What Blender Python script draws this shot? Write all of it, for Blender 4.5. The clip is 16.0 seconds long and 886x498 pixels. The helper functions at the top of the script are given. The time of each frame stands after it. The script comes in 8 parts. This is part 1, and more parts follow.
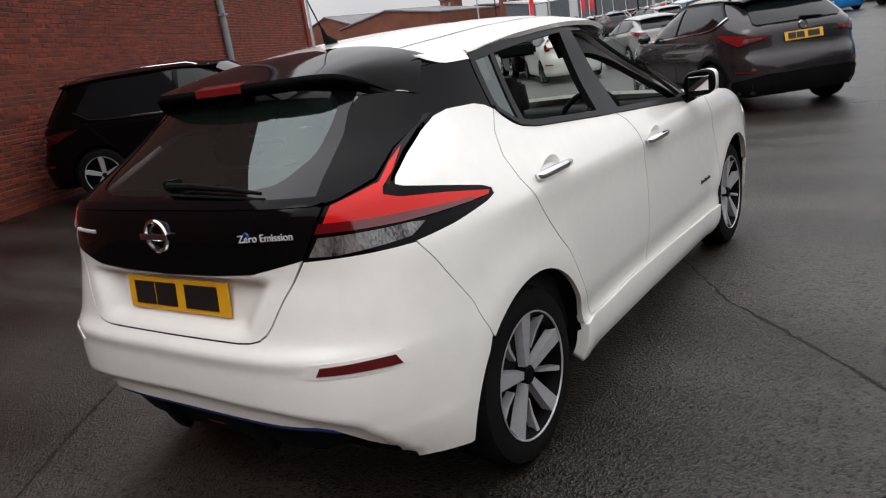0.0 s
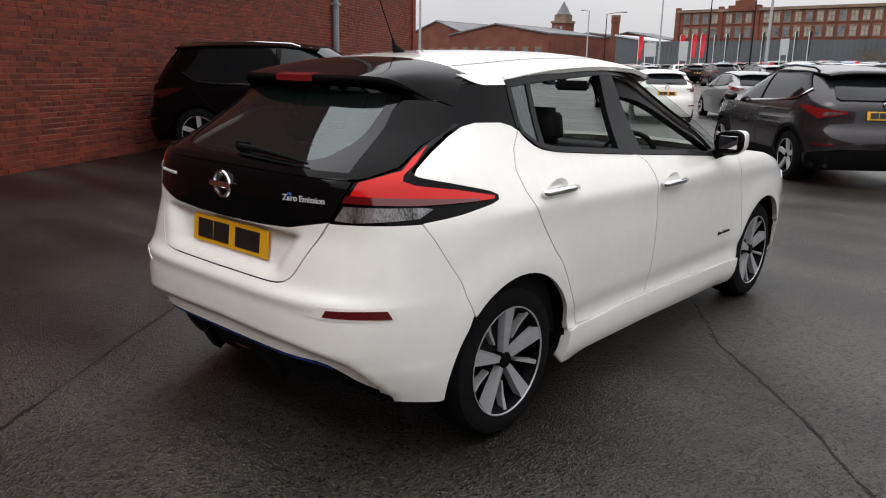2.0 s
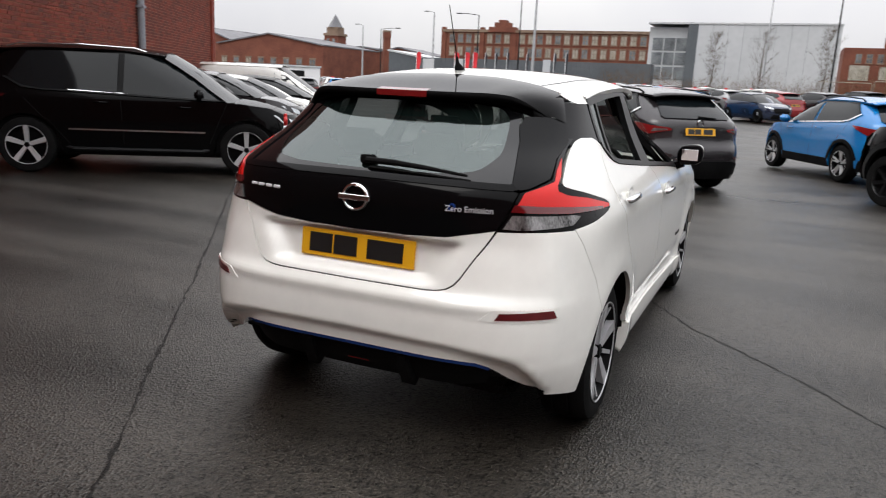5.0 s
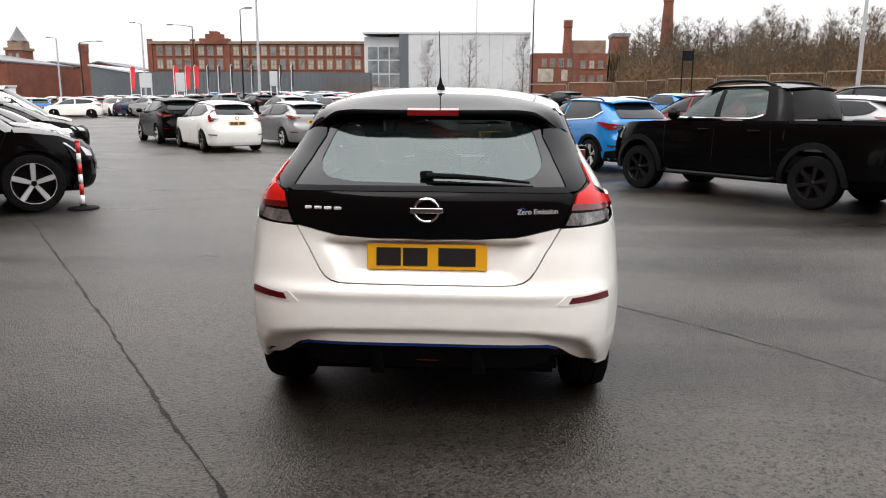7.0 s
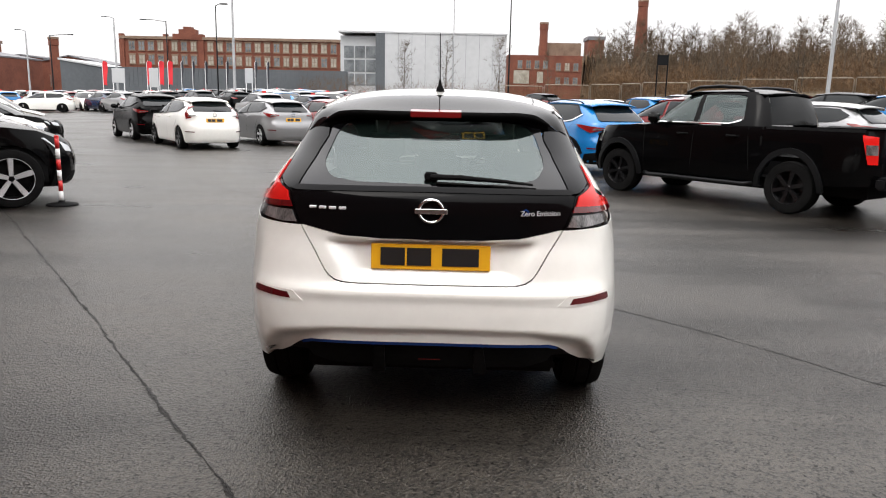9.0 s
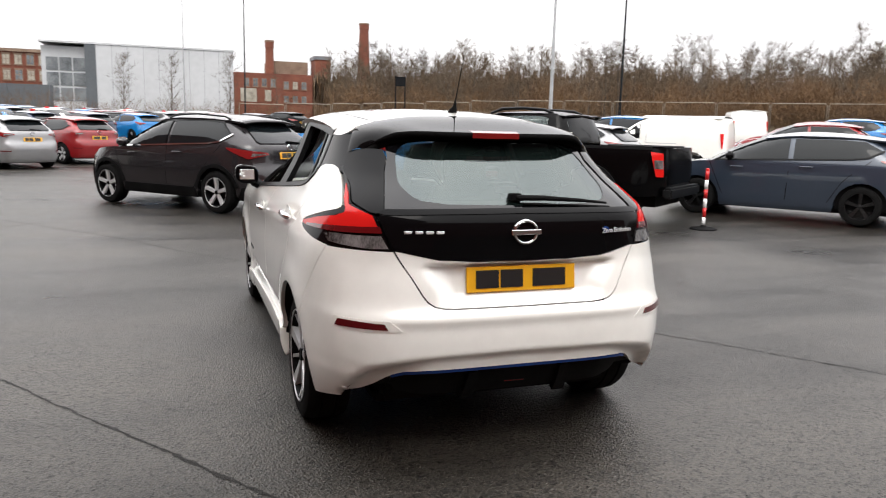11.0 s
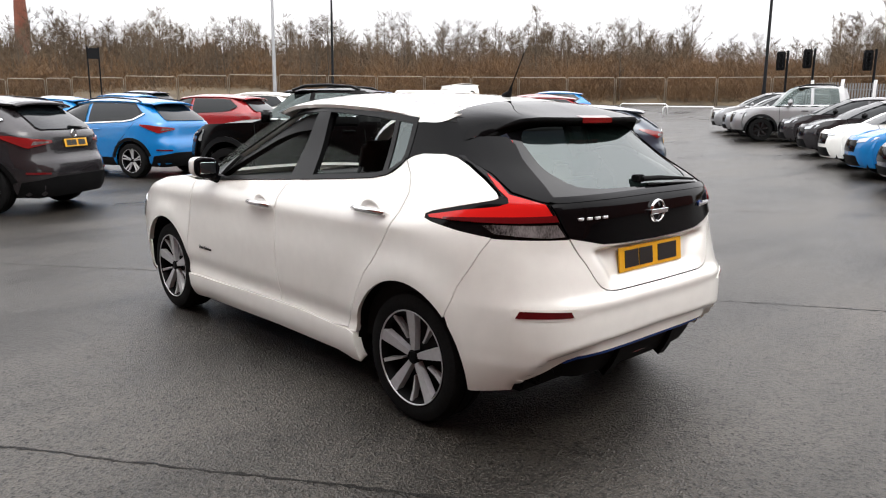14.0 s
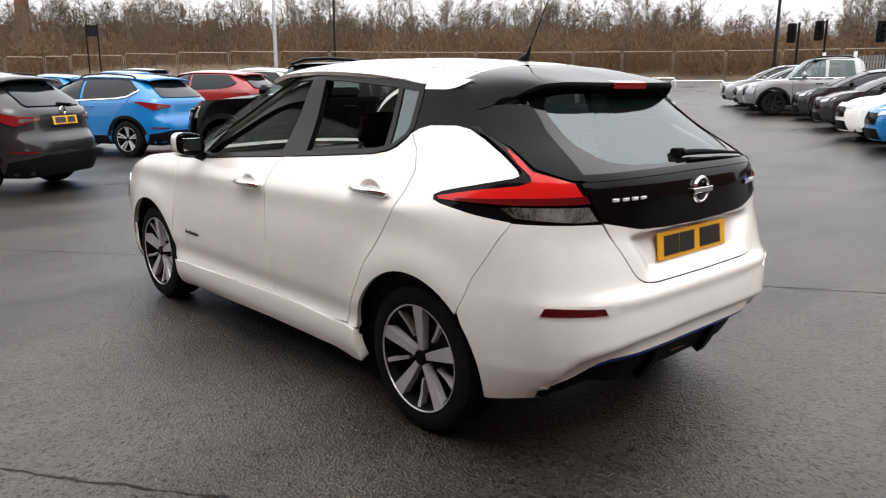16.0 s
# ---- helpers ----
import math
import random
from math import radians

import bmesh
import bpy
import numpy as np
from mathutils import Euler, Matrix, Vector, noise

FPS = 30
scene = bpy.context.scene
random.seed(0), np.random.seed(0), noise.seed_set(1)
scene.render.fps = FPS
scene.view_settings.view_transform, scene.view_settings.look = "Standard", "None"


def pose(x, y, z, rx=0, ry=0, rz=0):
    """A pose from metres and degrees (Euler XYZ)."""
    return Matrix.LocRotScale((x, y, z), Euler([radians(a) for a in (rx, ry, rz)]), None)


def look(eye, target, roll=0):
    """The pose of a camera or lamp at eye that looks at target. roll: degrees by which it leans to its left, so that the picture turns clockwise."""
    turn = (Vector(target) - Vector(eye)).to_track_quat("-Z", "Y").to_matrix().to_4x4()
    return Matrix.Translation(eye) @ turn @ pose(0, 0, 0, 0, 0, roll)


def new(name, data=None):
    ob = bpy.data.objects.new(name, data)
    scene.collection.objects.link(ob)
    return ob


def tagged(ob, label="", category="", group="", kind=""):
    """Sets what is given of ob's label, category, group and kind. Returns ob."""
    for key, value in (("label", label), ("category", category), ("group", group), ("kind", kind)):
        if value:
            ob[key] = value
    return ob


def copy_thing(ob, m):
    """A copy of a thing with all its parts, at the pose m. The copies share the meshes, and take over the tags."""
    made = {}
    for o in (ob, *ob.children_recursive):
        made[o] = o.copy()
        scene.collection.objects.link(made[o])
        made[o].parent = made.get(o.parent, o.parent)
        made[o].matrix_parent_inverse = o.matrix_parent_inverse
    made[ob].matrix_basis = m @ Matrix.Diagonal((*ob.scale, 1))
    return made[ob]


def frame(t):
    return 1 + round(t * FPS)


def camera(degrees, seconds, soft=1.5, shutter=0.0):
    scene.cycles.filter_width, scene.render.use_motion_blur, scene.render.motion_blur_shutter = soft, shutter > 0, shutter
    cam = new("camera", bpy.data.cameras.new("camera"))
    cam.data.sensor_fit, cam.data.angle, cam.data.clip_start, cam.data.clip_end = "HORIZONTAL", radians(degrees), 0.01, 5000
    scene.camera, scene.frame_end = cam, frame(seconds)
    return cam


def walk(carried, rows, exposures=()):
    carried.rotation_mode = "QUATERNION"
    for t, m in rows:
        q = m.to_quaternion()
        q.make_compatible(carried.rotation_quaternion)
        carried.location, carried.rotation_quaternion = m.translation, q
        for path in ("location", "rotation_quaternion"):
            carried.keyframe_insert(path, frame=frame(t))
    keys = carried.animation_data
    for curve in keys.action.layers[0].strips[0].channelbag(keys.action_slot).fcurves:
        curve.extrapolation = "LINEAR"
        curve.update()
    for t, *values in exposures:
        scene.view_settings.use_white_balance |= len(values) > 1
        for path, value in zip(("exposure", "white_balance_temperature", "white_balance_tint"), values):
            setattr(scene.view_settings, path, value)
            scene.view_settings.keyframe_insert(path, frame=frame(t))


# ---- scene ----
cam = camera(61.6, 16.0, 1.1, 0.3)
PATH = [
    (0, (2.082, -2.058, 1.456), (0.936, -0.503, 0.935), -8.6),
    (0.5, (2.329, -2.212, 1.44), (1.138, -0.676, 0.969), -4.6),
    (1, (2.51, -2.251, 1.475), (1.293, -0.732, 1.014), 1.9),
    (1.5, (2.536, -2.287, 1.483), (1.258, -0.814, 1.04), 1.8),
    (2, (2.54, -2.285, 1.472), (1.248, -0.835, 0.994), 1.0),
    (2.5, (2.556, -2.294, 1.48), (1.269, -0.835, 1.019), 1.0),
    (3, (2.548, -2.323, 1.486), (1.281, -0.845, 1.026), 1.3),
    (3.5, (2.46, -2.41, 1.485), (1.258, -0.87, 1.054), 2.6),
    (6, (0.671, -3.628, 1.44), (0.289, -1.712, 1.011), 1.4),
    (6.5, (0.369, -3.696, 1.464), (0.190, -1.745, 1.061), 0.8),
    (7, (0.248, -3.833, 1.464), (0.136, -1.874, 1.077), 0.3),
    (7.5, (0.173, -3.866, 1.467), (0.113, -1.906, 1.074), 0.9),
    (8, (0.139, -3.868, 1.468), (0.100, -1.907, 1.074), 0.7),
    (8.5, (0.132, -3.869, 1.468), (0.100, -1.908, 1.076), 1.0),
    (9, (0.121, -3.873, 1.471), (0.079, -1.911, 1.085), 1.2),
    (9.5, (-0.038, -3.876, 1.46), (-0.008, -1.906, 1.12), 0.9),
    (10, (-0.452, -3.843, 1.448), (-0.190, -1.887, 1.13), 1.0),
    (12.5, (-2.551, -3.06, 1.456), (-1.457, -1.423, 1.103), 0.3),
    (13, (-2.792, -2.883, 1.473), (-1.566, -1.345, 1.11), -1.0),
    (13.5, (-2.96, -2.637, 1.46), (-1.671, -1.158, 1.073), -1.1),
    (14, (-3.015, -2.553, 1.474), (-1.685, -1.107, 1.098), 0.5),
    (14.5, (-3.026, -2.54, 1.478), (-1.69, -1.105, 1.085), 0.6),
    (15, (-3.02, -2.516, 1.468), (-1.699, -1.07, 1.062), 0.1),
    (15.5, (-2.96, -2.436, 1.452), (-1.604, -1.032, 1.016), 0.8),
    (16, (-2.741, -2.215, 1.425), (-1.428, -0.77, 0.99), 0.1),
]
walk(cam, [(t, look(eye, target, roll)) for t, eye, target, roll in PATH], [(0, -0.40, 6550, 10), (3.7, -0.32, 6550, 10), (5.8, 0.0, 6600, 10), (7, 0.2, 6700, 10), (10, 0.28, 6700, 10), (12.5, 0.42, 6650, 10), (16, 0.32, 6600, 10)])

# ---- world, light ----
world = bpy.data.worlds.new("overcast_sky")
scene.world = world
world.use_nodes = True
wt = world.node_tree
wt.nodes.clear()
w_out = wt.nodes.new("ShaderNodeOutputWorld")
w_bg = wt.nodes.new("ShaderNodeBackground")
w_sky = wt.nodes.new("ShaderNodeTexSky")
w_sky.sky_type = "NISHITA"
w_sky.sun_disc = False
w_sky.sun_elevation, w_sky.sun_rotation = radians(48), radians(200)
w_sky.air_density, w_sky.dust_density, w_sky.ozone_density = 1.0, 6.0, 1.0
w_grey = wt.nodes.new("ShaderNodeHueSaturation")
w_grey.inputs["Saturation"].default_value = 0.12
w_cloud = wt.nodes.new("ShaderNodeTexNoise")
w_cloud.inputs["Scale"].default_value, w_cloud.inputs["Detail"].default_value = 3.0, 6.0
w_ramp = wt.nodes.new("ShaderNodeValToRGB")
w_ramp.color_ramp.elements[0].position, w_ramp.color_ramp.elements[0].color = 0.3, (9.2, 9.3, 9.9, 1)
w_ramp.color_ramp.elements[1].position, w_ramp.color_ramp.elements[1].color = 0.7, (11.2, 11.2, 11.4, 1)
w_mix = wt.nodes.new("ShaderNodeMix")
w_mix.data_type = "RGBA"
w_mix.inputs["Factor"].default_value = 0.82
wt.links.new(w_sky.outputs["Color"], w_grey.inputs["Color"])
wt.links.new(w_cloud.outputs["Fac"], w_ramp.inputs["Fac"])
wt.links.new(w_grey.outputs["Color"], w_mix.inputs["A"])
wt.links.new(w_ramp.outputs["Color"], w_mix.inputs["B"])
w_bg.inputs["Strength"].default_value = 0.19
# an overcast sky is darker towards the horizon
w_tc = wt.nodes.new("ShaderNodeTexCoord")
w_sep = wt.nodes.new("ShaderNodeSeparateXYZ")
w_fall = wt.nodes.new("ShaderNodeMapRange")
w_fall.inputs["From Min"].default_value, w_fall.inputs["From Max"].default_value = 0.0, 1.0
w_fall.inputs["To Min"].default_value, w_fall.inputs["To Max"].default_value = 0.46, 1.7
w_dim = wt.nodes.new("ShaderNodeMix")
w_dim.data_type, w_dim.blend_type = "RGBA", "MULTIPLY"
w_dim.inputs["Factor"].default_value = 1.0
wt.links.new(w_tc.outputs["Generated"], w_sep.inputs["Vector"])
wt.links.new(w_sep.outputs["Z"], w_fall.inputs["Value"])
wt.links.new(w_mix.outputs["Result"], w_dim.inputs["A"])
wt.links.new(w_fall.outputs["Result"], w_dim.inputs["B"])
wt.links.new(w_dim.outputs["Result"], w_bg.inputs["Color"])
wt.links.new(w_bg.outputs["Background"], w_out.inputs["Surface"])

sun_data = bpy.data.lights.new("sun", "SUN")
sun_data.energy, sun_data.angle, sun_data.color = 0.5, radians(25), (1.0, 0.97, 0.93)
sun = new("sun", sun_data)
sun.matrix_world = look((-6, -14, 22), (0, 0, 0))


# ---- materials ----
def mat(name, base, rough=0.5, metal=0.0, coat=0.0, spec=0.5, emit=None, alpha=None):
    m = bpy.data.materials.new(name)
    m.use_nodes = True
    b = m.node_tree.nodes["Principled BSDF"]
    b.inputs["Base Color"].default_value = (*base, 1)
    b.inputs["Roughness"].default_value = rough
    b.inputs["Metallic"].default_value = metal
    b.inputs["Coat Weight"].default_value = coat
    b.inputs["Coat Roughness"].default_value = 0.04
    b.inputs["Specular IOR Level"].default_value = spec
    if emit:
        b.inputs["Emission Color"].default_value = (*emit[:3], 1)
        b.inputs["Emission Strength"].default_value = emit[3]
    return m


def mottle(m, scale, lo, hi, detail=4.0, bump=0.0, bump_scale=None, rough=None, coords="Object", stretch=None):
    """Two-scale variation of a material's colour, with an optional relief and gloss change."""
    nt = m.node_tree
    b = nt.nodes["Principled BSDF"]
    tc = nt.nodes.new("ShaderNodeTexCoord")
    src = tc.outputs[coords]
    if stretch:
        mp = nt.nodes.new("ShaderNodeMapping")
        mp.inputs["Scale"].default_value = stretch
        nt.links.new(src, mp.inputs["Vector"])
        src = mp.outputs["Vector"]
    n1 = nt.nodes.new("ShaderNodeTexNoise")
    n1.inputs["Scale"].default_value, n1.inputs["Detail"].default_value = scale, detail
    n2 = nt.nodes.new("ShaderNodeTexNoise")
    n2.inputs["Scale"].default_value, n2.inputs["Detail"].default_value = scale * 11, 3
    mx = nt.nodes.new("ShaderNodeMath")
    mx.operation = "MULTIPLY_ADD"
    mx.inputs[1].default_value = 0.4
    nt.links.new(src, n1.inputs["Vector"])
    nt.links.new(src, n2.inputs["Vector"])
    ad = nt.nodes.new("ShaderNodeMath")
    ad.operation = "MULTIPLY_ADD"
    ad.inputs[1].default_value = 0.6
    nt.links.new(n2.outputs["Fac"], mx.inputs[0])
    mx.inputs[2].default_value = 0.0
    nt.links.new(n1.outputs["Fac"], ad.inputs[0])
    nt.links.new(mx.outputs[0], ad.inputs[2])
    rp = nt.nodes.new("ShaderNodeValToRGB")
    rp.color_ramp.elements[0].position, rp.color_ramp.elements[0].color = 0.35, (*lo, 1)
    rp.color_ramp.elements[1].position, rp.color_ramp.elements[1].color = 0.65, (*hi, 1)
    nt.links.new(ad.outputs[0], rp.inputs["Fac"])
    nt.links.new(rp.outputs["Color"], b.inputs["Base Color"])
    if rough:
        mr = nt.nodes.new("ShaderNodeMapRange")
        mr.inputs["From Min"].default_value, mr.inputs["From Max"].default_value = 0.35, 0.65
        mr.inputs["To Min"].default_value, mr.inputs["To Max"].default_value = rough
        nt.links.new(n1.outputs["Fac"], mr.inputs["Value"])
        nt.links.new(mr.outputs["Result"], b.inputs["Roughness"])
    if bump:
        nb = nt.nodes.new("ShaderNodeTexNoise")
        nb.inputs["Scale"].default_value, nb.inputs["Detail"].default_value = bump_scale or scale * 20, 3
        nt.links.new(src, nb.inputs["Vector"])
        bp = nt.nodes.new("ShaderNodeBump")
        bp.inputs["Strength"].default_value, bp.inputs["Distance"].default_value = bump, 0.01
        nt.links.new(nb.outputs["Fac"], bp.inputs["Height"])
        nt.links.new(bp.outputs["Normal"], b.inputs["Normal"])
    return m


def vary(m, lo, hi):
    """Colour from the object's own random number, multiplied into the base colour."""
    nt = m.node_tree
    b = nt.nodes["Principled BSDF"]
    oi = nt.nodes.new("ShaderNodeObjectInfo")
    mr = nt.nodes.new("ShaderNodeMapRange")
    mr.inputs["To Min"].default_value, mr.inputs["To Max"].default_value = lo, hi
    nt.links.new(oi.outputs["Random"], mr.inputs["Value"])
    ml = nt.nodes.new("ShaderNodeMix")
    ml.data_type, ml.blend_type = "RGBA", "MULTIPLY"
    ml.inputs["Factor"].default_value = 1.0
    old = b.inputs["Base Color"]
    if old.links:
        nt.links.new(old.links[0].from_socket, ml.inputs["A"])
    else:
        ml.inputs["A"].default_value = old.default_value
    nt.links.new(mr.outputs["Result"], ml.inputs["B"])
    nt.links.new(ml.outputs["Result"], b.inputs["Base Color"])
    return m


def asphalt():
    """Damp car park asphalt: pale and dark stone chips in dark binder, with drier and wetter areas."""
    m = mat("wet_asphalt", (0.02, 0.02, 0.02), 0.45)
    nt = m.node_tree
    b = nt.nodes["Principled BSDF"]
    tc = nt.nodes.new("ShaderNodeTexCoord")

    def tex(kind, scale, detail=2.0):
        n = nt.nodes.new(kind)
        n.inputs["Scale"].default_value = scale
        if "Detail" in n.inputs:
            n.inputs["Detail"].default_value = detail
        nt.links.new(tc.outputs["Object"], n.inputs["Vector"])
        return n

    def ramp(src, stops):
        r = nt.nodes.new("ShaderNodeValToRGB")
        for e, (pos, c) in zip(r.color_ramp.elements, stops):
            e.position, e.color = pos, (*c, 1)
        nt.links.new(src, r.inputs["Fac"])
        return r

    chips = tex("ShaderNodeTexVoronoi", 82.0)
    fine = tex("ShaderNodeTexNoise", 210.0, 3.0)
    patch = tex("ShaderNodeTexNoise", 0.45, 7.0)
    c1 = ramp(chips.outputs["Color"], ((0.60, (0.0006, 0.0005, 0.0005)), (1.0, (0.034, 0.029, 0.024))))
    c2 = ramp(fine.outputs["Fac"], ((0.36, (0.25, 0.25, 0.25)), (0.7, (1.6, 1.58, 1.55))))
    c3 = ramp(patch.outputs["Fac"], ((0.36, (0.5, 0.5, 0.5)), (0.64, (1.0, 0.98, 0.95))))
    # worn tracks along the lane
    mp = nt.nodes.new("ShaderNodeMapping")
    mp.inputs["Rotation"].default_value, mp.inputs["Scale"].default_value = (0, 0, radians(53)), (0.16, 1.5, 1.0)
    nt.links.new(tc.outputs["Object"], mp.inputs["Vector"])
    lane = nt.nodes.new("ShaderNodeTexNoise")
    lane.inputs["Scale"].default_value, lane.inputs["Detail"].default_value = 1.0, 5.0
    nt.links.new(mp.outputs["Vector"], lane.inputs["Vector"])
    c4 = ramp(lane.outputs["Fac"], ((0.36, (0.6, 0.6, 0.6)), (0.64, (1.3, 1.28, 1.25))))
    mul = None
    for c in (c2, c3, c4):
        mx = nt.nodes.new("ShaderNodeMix")
        mx.data_type, mx.blend_type = "RGBA", "MULTIPLY"
        mx.inputs["Factor"].default_value = 1.0
        nt.links.new((mul or c1.outputs["Color"]), mx.inputs["A"])
        nt.links.new(c.outputs["Color"], mx.inputs["B"])
        mul = mx.outputs["Result"]
    nt.links.new(mul, b.inputs["Base Color"])
    ad = nt.nodes.new("ShaderNodeMath")
    ad.operation = "MULTIPLY_ADD"
    ad.inputs[1].default_value, ad.inputs[2].default_value = 0.5, 0.0
    nt.links.new(lane.outputs["Fac"], ad.inputs[0])
    ad2 = nt.nodes.new("ShaderNodeMath")
    ad2.operation = "MULTIPLY_ADD"
    ad2.inputs[1].default_value = 0.5
    nt.links.new(patch.outputs["Fac"], ad2.inputs[0])
    nt.links.new(ad.outputs[0], ad2.inputs[2])
    mr = nt.nodes.new("ShaderNodeMapRange")
    mr.inputs["From Min"].default_value, mr.inputs["From Max"].default_value = 0.38, 0.62
    mr.inputs["To Min"].default_value, mr.inputs["To Max"].default_value = 0.27, 0.46
    nt.links.new(ad2.outputs[0], mr.inputs["Value"])
    nt.links.new(mr.outputs["Result"], b.inputs["Roughness"])
    # wetter patches and single chips catch more or less light
    sp = nt.nodes.new("ShaderNodeMapRange")
    sp.inputs["From Min"].default_value, sp.inputs["From Max"].default_value = 0.38, 0.62
    sp.inputs["To Min"].default_value, sp.inputs["To Max"].default_value = 0.22, 0.50
    nt.links.new(ad2.outputs[0], sp.inputs["Value"])
    gr = nt.nodes.new("ShaderNodeMapRange")
    gr.inputs["From Min"].default_value, gr.inputs["From Max"].default_value = 0.2, 0.8
    gr.inputs["To Min"].default_value, gr.inputs["To Max"].default_value = 0.0, 1.75
    nt.links.new(chips.outputs["Color"], gr.inputs["Value"])
    ml = nt.nodes.new("ShaderNodeMath")
    ml.operation = "MULTIPLY"
    nt.links.new(sp.outputs["Result"], ml.inputs[0])
    nt.links.new(gr.outputs["Result"], ml.inputs[1])
    nt.links.new(ml.outputs[0], b.inputs["Specular IOR Level"])
    b.inputs["Specular Tint"].default_value = (1.0, 0.95, 0.875, 1)
    bp = nt.nodes.new("ShaderNodeBump")
    bp.inputs["Strength"].default_value, bp.inputs["Distance"].default_value = 0.9, 0.004
    nt.links.new(chips.outputs["Distance"], bp.inputs["Height"])
    nt.links.new(bp.outputs["Normal"], b.inputs["Normal"])
    return m


M_ASPHALT = asphalt()
M_SEAM = mottle(mat("tar_seam", (0.015, 0.015, 0.015), 0.5, 0, 0, 0.13), 6, (0.002, 0.0018, 0.0016), (0.020, 0.018, 0.016), 14, 0.9, 160, (0.3, 0.5))
M_BRICK = vary(mottle(mat("red_brick", (0.2, 0.05, 0.03), 0.85), 2.5, (0.105, 0.0115, 0.004), (0.20, 0.028, 0.0095), 5, 0.6, 90), 0.5, 1.35)
M_MORTAR = mottle(mat("mortar", (0.3, 0.22, 0.18), 0.95), 5, (0.20, 0.085, 0.05), (0.40, 0.21, 0.135), 5, 0.5, 120)
M_MILL = mottle(mat("mill_brick", (0.3, 0.1, 0.06), 0.9), 0.4, (0.105, 0.030, 0.017), (0.185, 0.062, 0.036), 8)
M_STONE = mottle(mat("pale_stone", (0.5, 0.42, 0.33), 0.85), 0.6, (0.13, 0.085, 0.058), (0.23, 0.16, 0.115), 6)
M_CLAD = mottle(mat("grey_cladding", (0.42, 0.43, 0.44), 0.5), 0.12, (0.40, 0.41, 0.42), (0.47, 0.48, 0.49), 4)
M_CLADD = mottle(mat("dark_cladding", (0.07, 0.08, 0.09), 0.6), 0.2, (0.062, 0.07, 0.078), (0.085, 0.095, 0.105), 4)
M_SLATE = mottle(mat("slate_roof", (0.12, 0.12, 0.13), 0.6), 0.5, (0.09, 0.09, 0.1), (0.17, 0.17, 0.18), 6)
M_WIN = mottle(mat("window_glass", (0.15, 0.17, 0.18), 0.15), 0.5, (0.05, 0.055, 0.06), (0.24, 0.26, 0.27), 3)
M_WINPALE = mottle(mat("boarded_window", (0.5, 0.47, 0.4), 0.7), 1.0, (0.2, 0.18, 0.14), (0.40, 0.37, 0.31), 4)
M_GALV = mottle(mat("galvanised_steel", (0.3, 0.3, 0.3), 0.5, 0.1), 2.0, (0.15, 0.155, 0.16), (0.24, 0.245, 0.25), 4)
M_FENCE = mottle(mat("dull_fence_steel", (0.2, 0.17, 0.13), 0.6), 1.0, (0.12, 0.10, 0.075), (0.24, 0.205, 0.16), 4)
M_DARKPOLE = mat("dark_painted_steel", (0.008, 0.008, 0.009), 0.7, 0, 0, 0.1)
M_TWIG = mottle(mat("bare_twigs", (0.12, 0.08, 0.05), 0.9), 0.08, (0.052, 0.036, 0.021), (0.115, 0.080, 0.046), 3, coords="Object")
M_BARK = mottle(mat("bark", (0.1, 0.075, 0.055), 0.95), 2.0, (0.04, 0.03, 0.022), (0.10, 0.08, 0.06), 6, 0.5, 40)
M_SCRUB = mottle(mat("dry_scrub", (0.2, 0.12, 0.05), 0.95), 0.3, (0.070, 0.038, 0.016), (0.145, 0.080, 0.034), 6)
M_VERGE = mottle(mat("rough_grass", (0.16, 0.13, 0.05), 0.95), 0.5, (0.045, 0.032, 0.016), (0.10, 0.07, 0.034), 8)
M_FLAGR = mat("red_flag_cloth", (0.6, 0.02, 0.03), 0.7)
M_FLAGD = mat("dark_flag_cloth", (0.02, 0.022, 0.03), 0.7)
M_WHITEP = mat("white_painted_metal", (0.75, 0.75, 0.75), 0.4)
M_REDP = mat("red_paint", (0.55, 0.02, 0.02), 0.35)
M_PIPE = mottle(mat("grey_pipe", (0.2, 0.21, 0.23), 0.5), 3.0, (0.17, 0.18, 0.2), (0.25, 0.26, 0.28), 4)
M_RUBBER = mottle(mat("tyre_rubber", (0.006, 0.006, 0.006), 0.85, 0, 0, 0.06), 8.0, (0.005, 0.005, 0.005), (0.010, 0.010, 0.010), 3)


# ---- mesh helpers ----
def part(name, bm, material, parent=None, label="", smooth=False, recalc=True):
    if recalc:
        bmesh.ops.recalc_face_normals(bm, faces=bm.faces[:])
    me = bpy.data.meshes.new(name)
    bm.to_mesh(me)
    bm.free()
    for m in (material if isinstance(material, (list, tuple)) else [material]):
        me.materials.append(m)
    if smooth:
        me.shade_smooth()
    ob = new(name, me)
    if parent is not None:
        ob.parent = parent
    if label:
        ob["label"] = label
    return ob


def thing(name, m, label, category, group="", kind=""):
    ob = new(name)
    ob.empty_display_size = 0.2
    ob.matrix_world = m
    return tagged(ob, label, category, group, kind)


def box(bm, x0, x1, y0, y1, z0, z1, m=None):
    vs = [bm.verts.new((x, y, z)) for x in (x0, x1) for y in (y0, y1) for z in (z0, z1)]
    if m is not None:
        for v in vs:
            v.co = m @ v.co
    for f in ((0, 1, 3, 2), (4, 6, 7, 5), (0, 4, 5, 1), (2, 3, 7, 6), (0, 2, 6, 4), (1, 5, 7, 3)):
        bm.faces.new([vs[i] for i in f])
    return vs


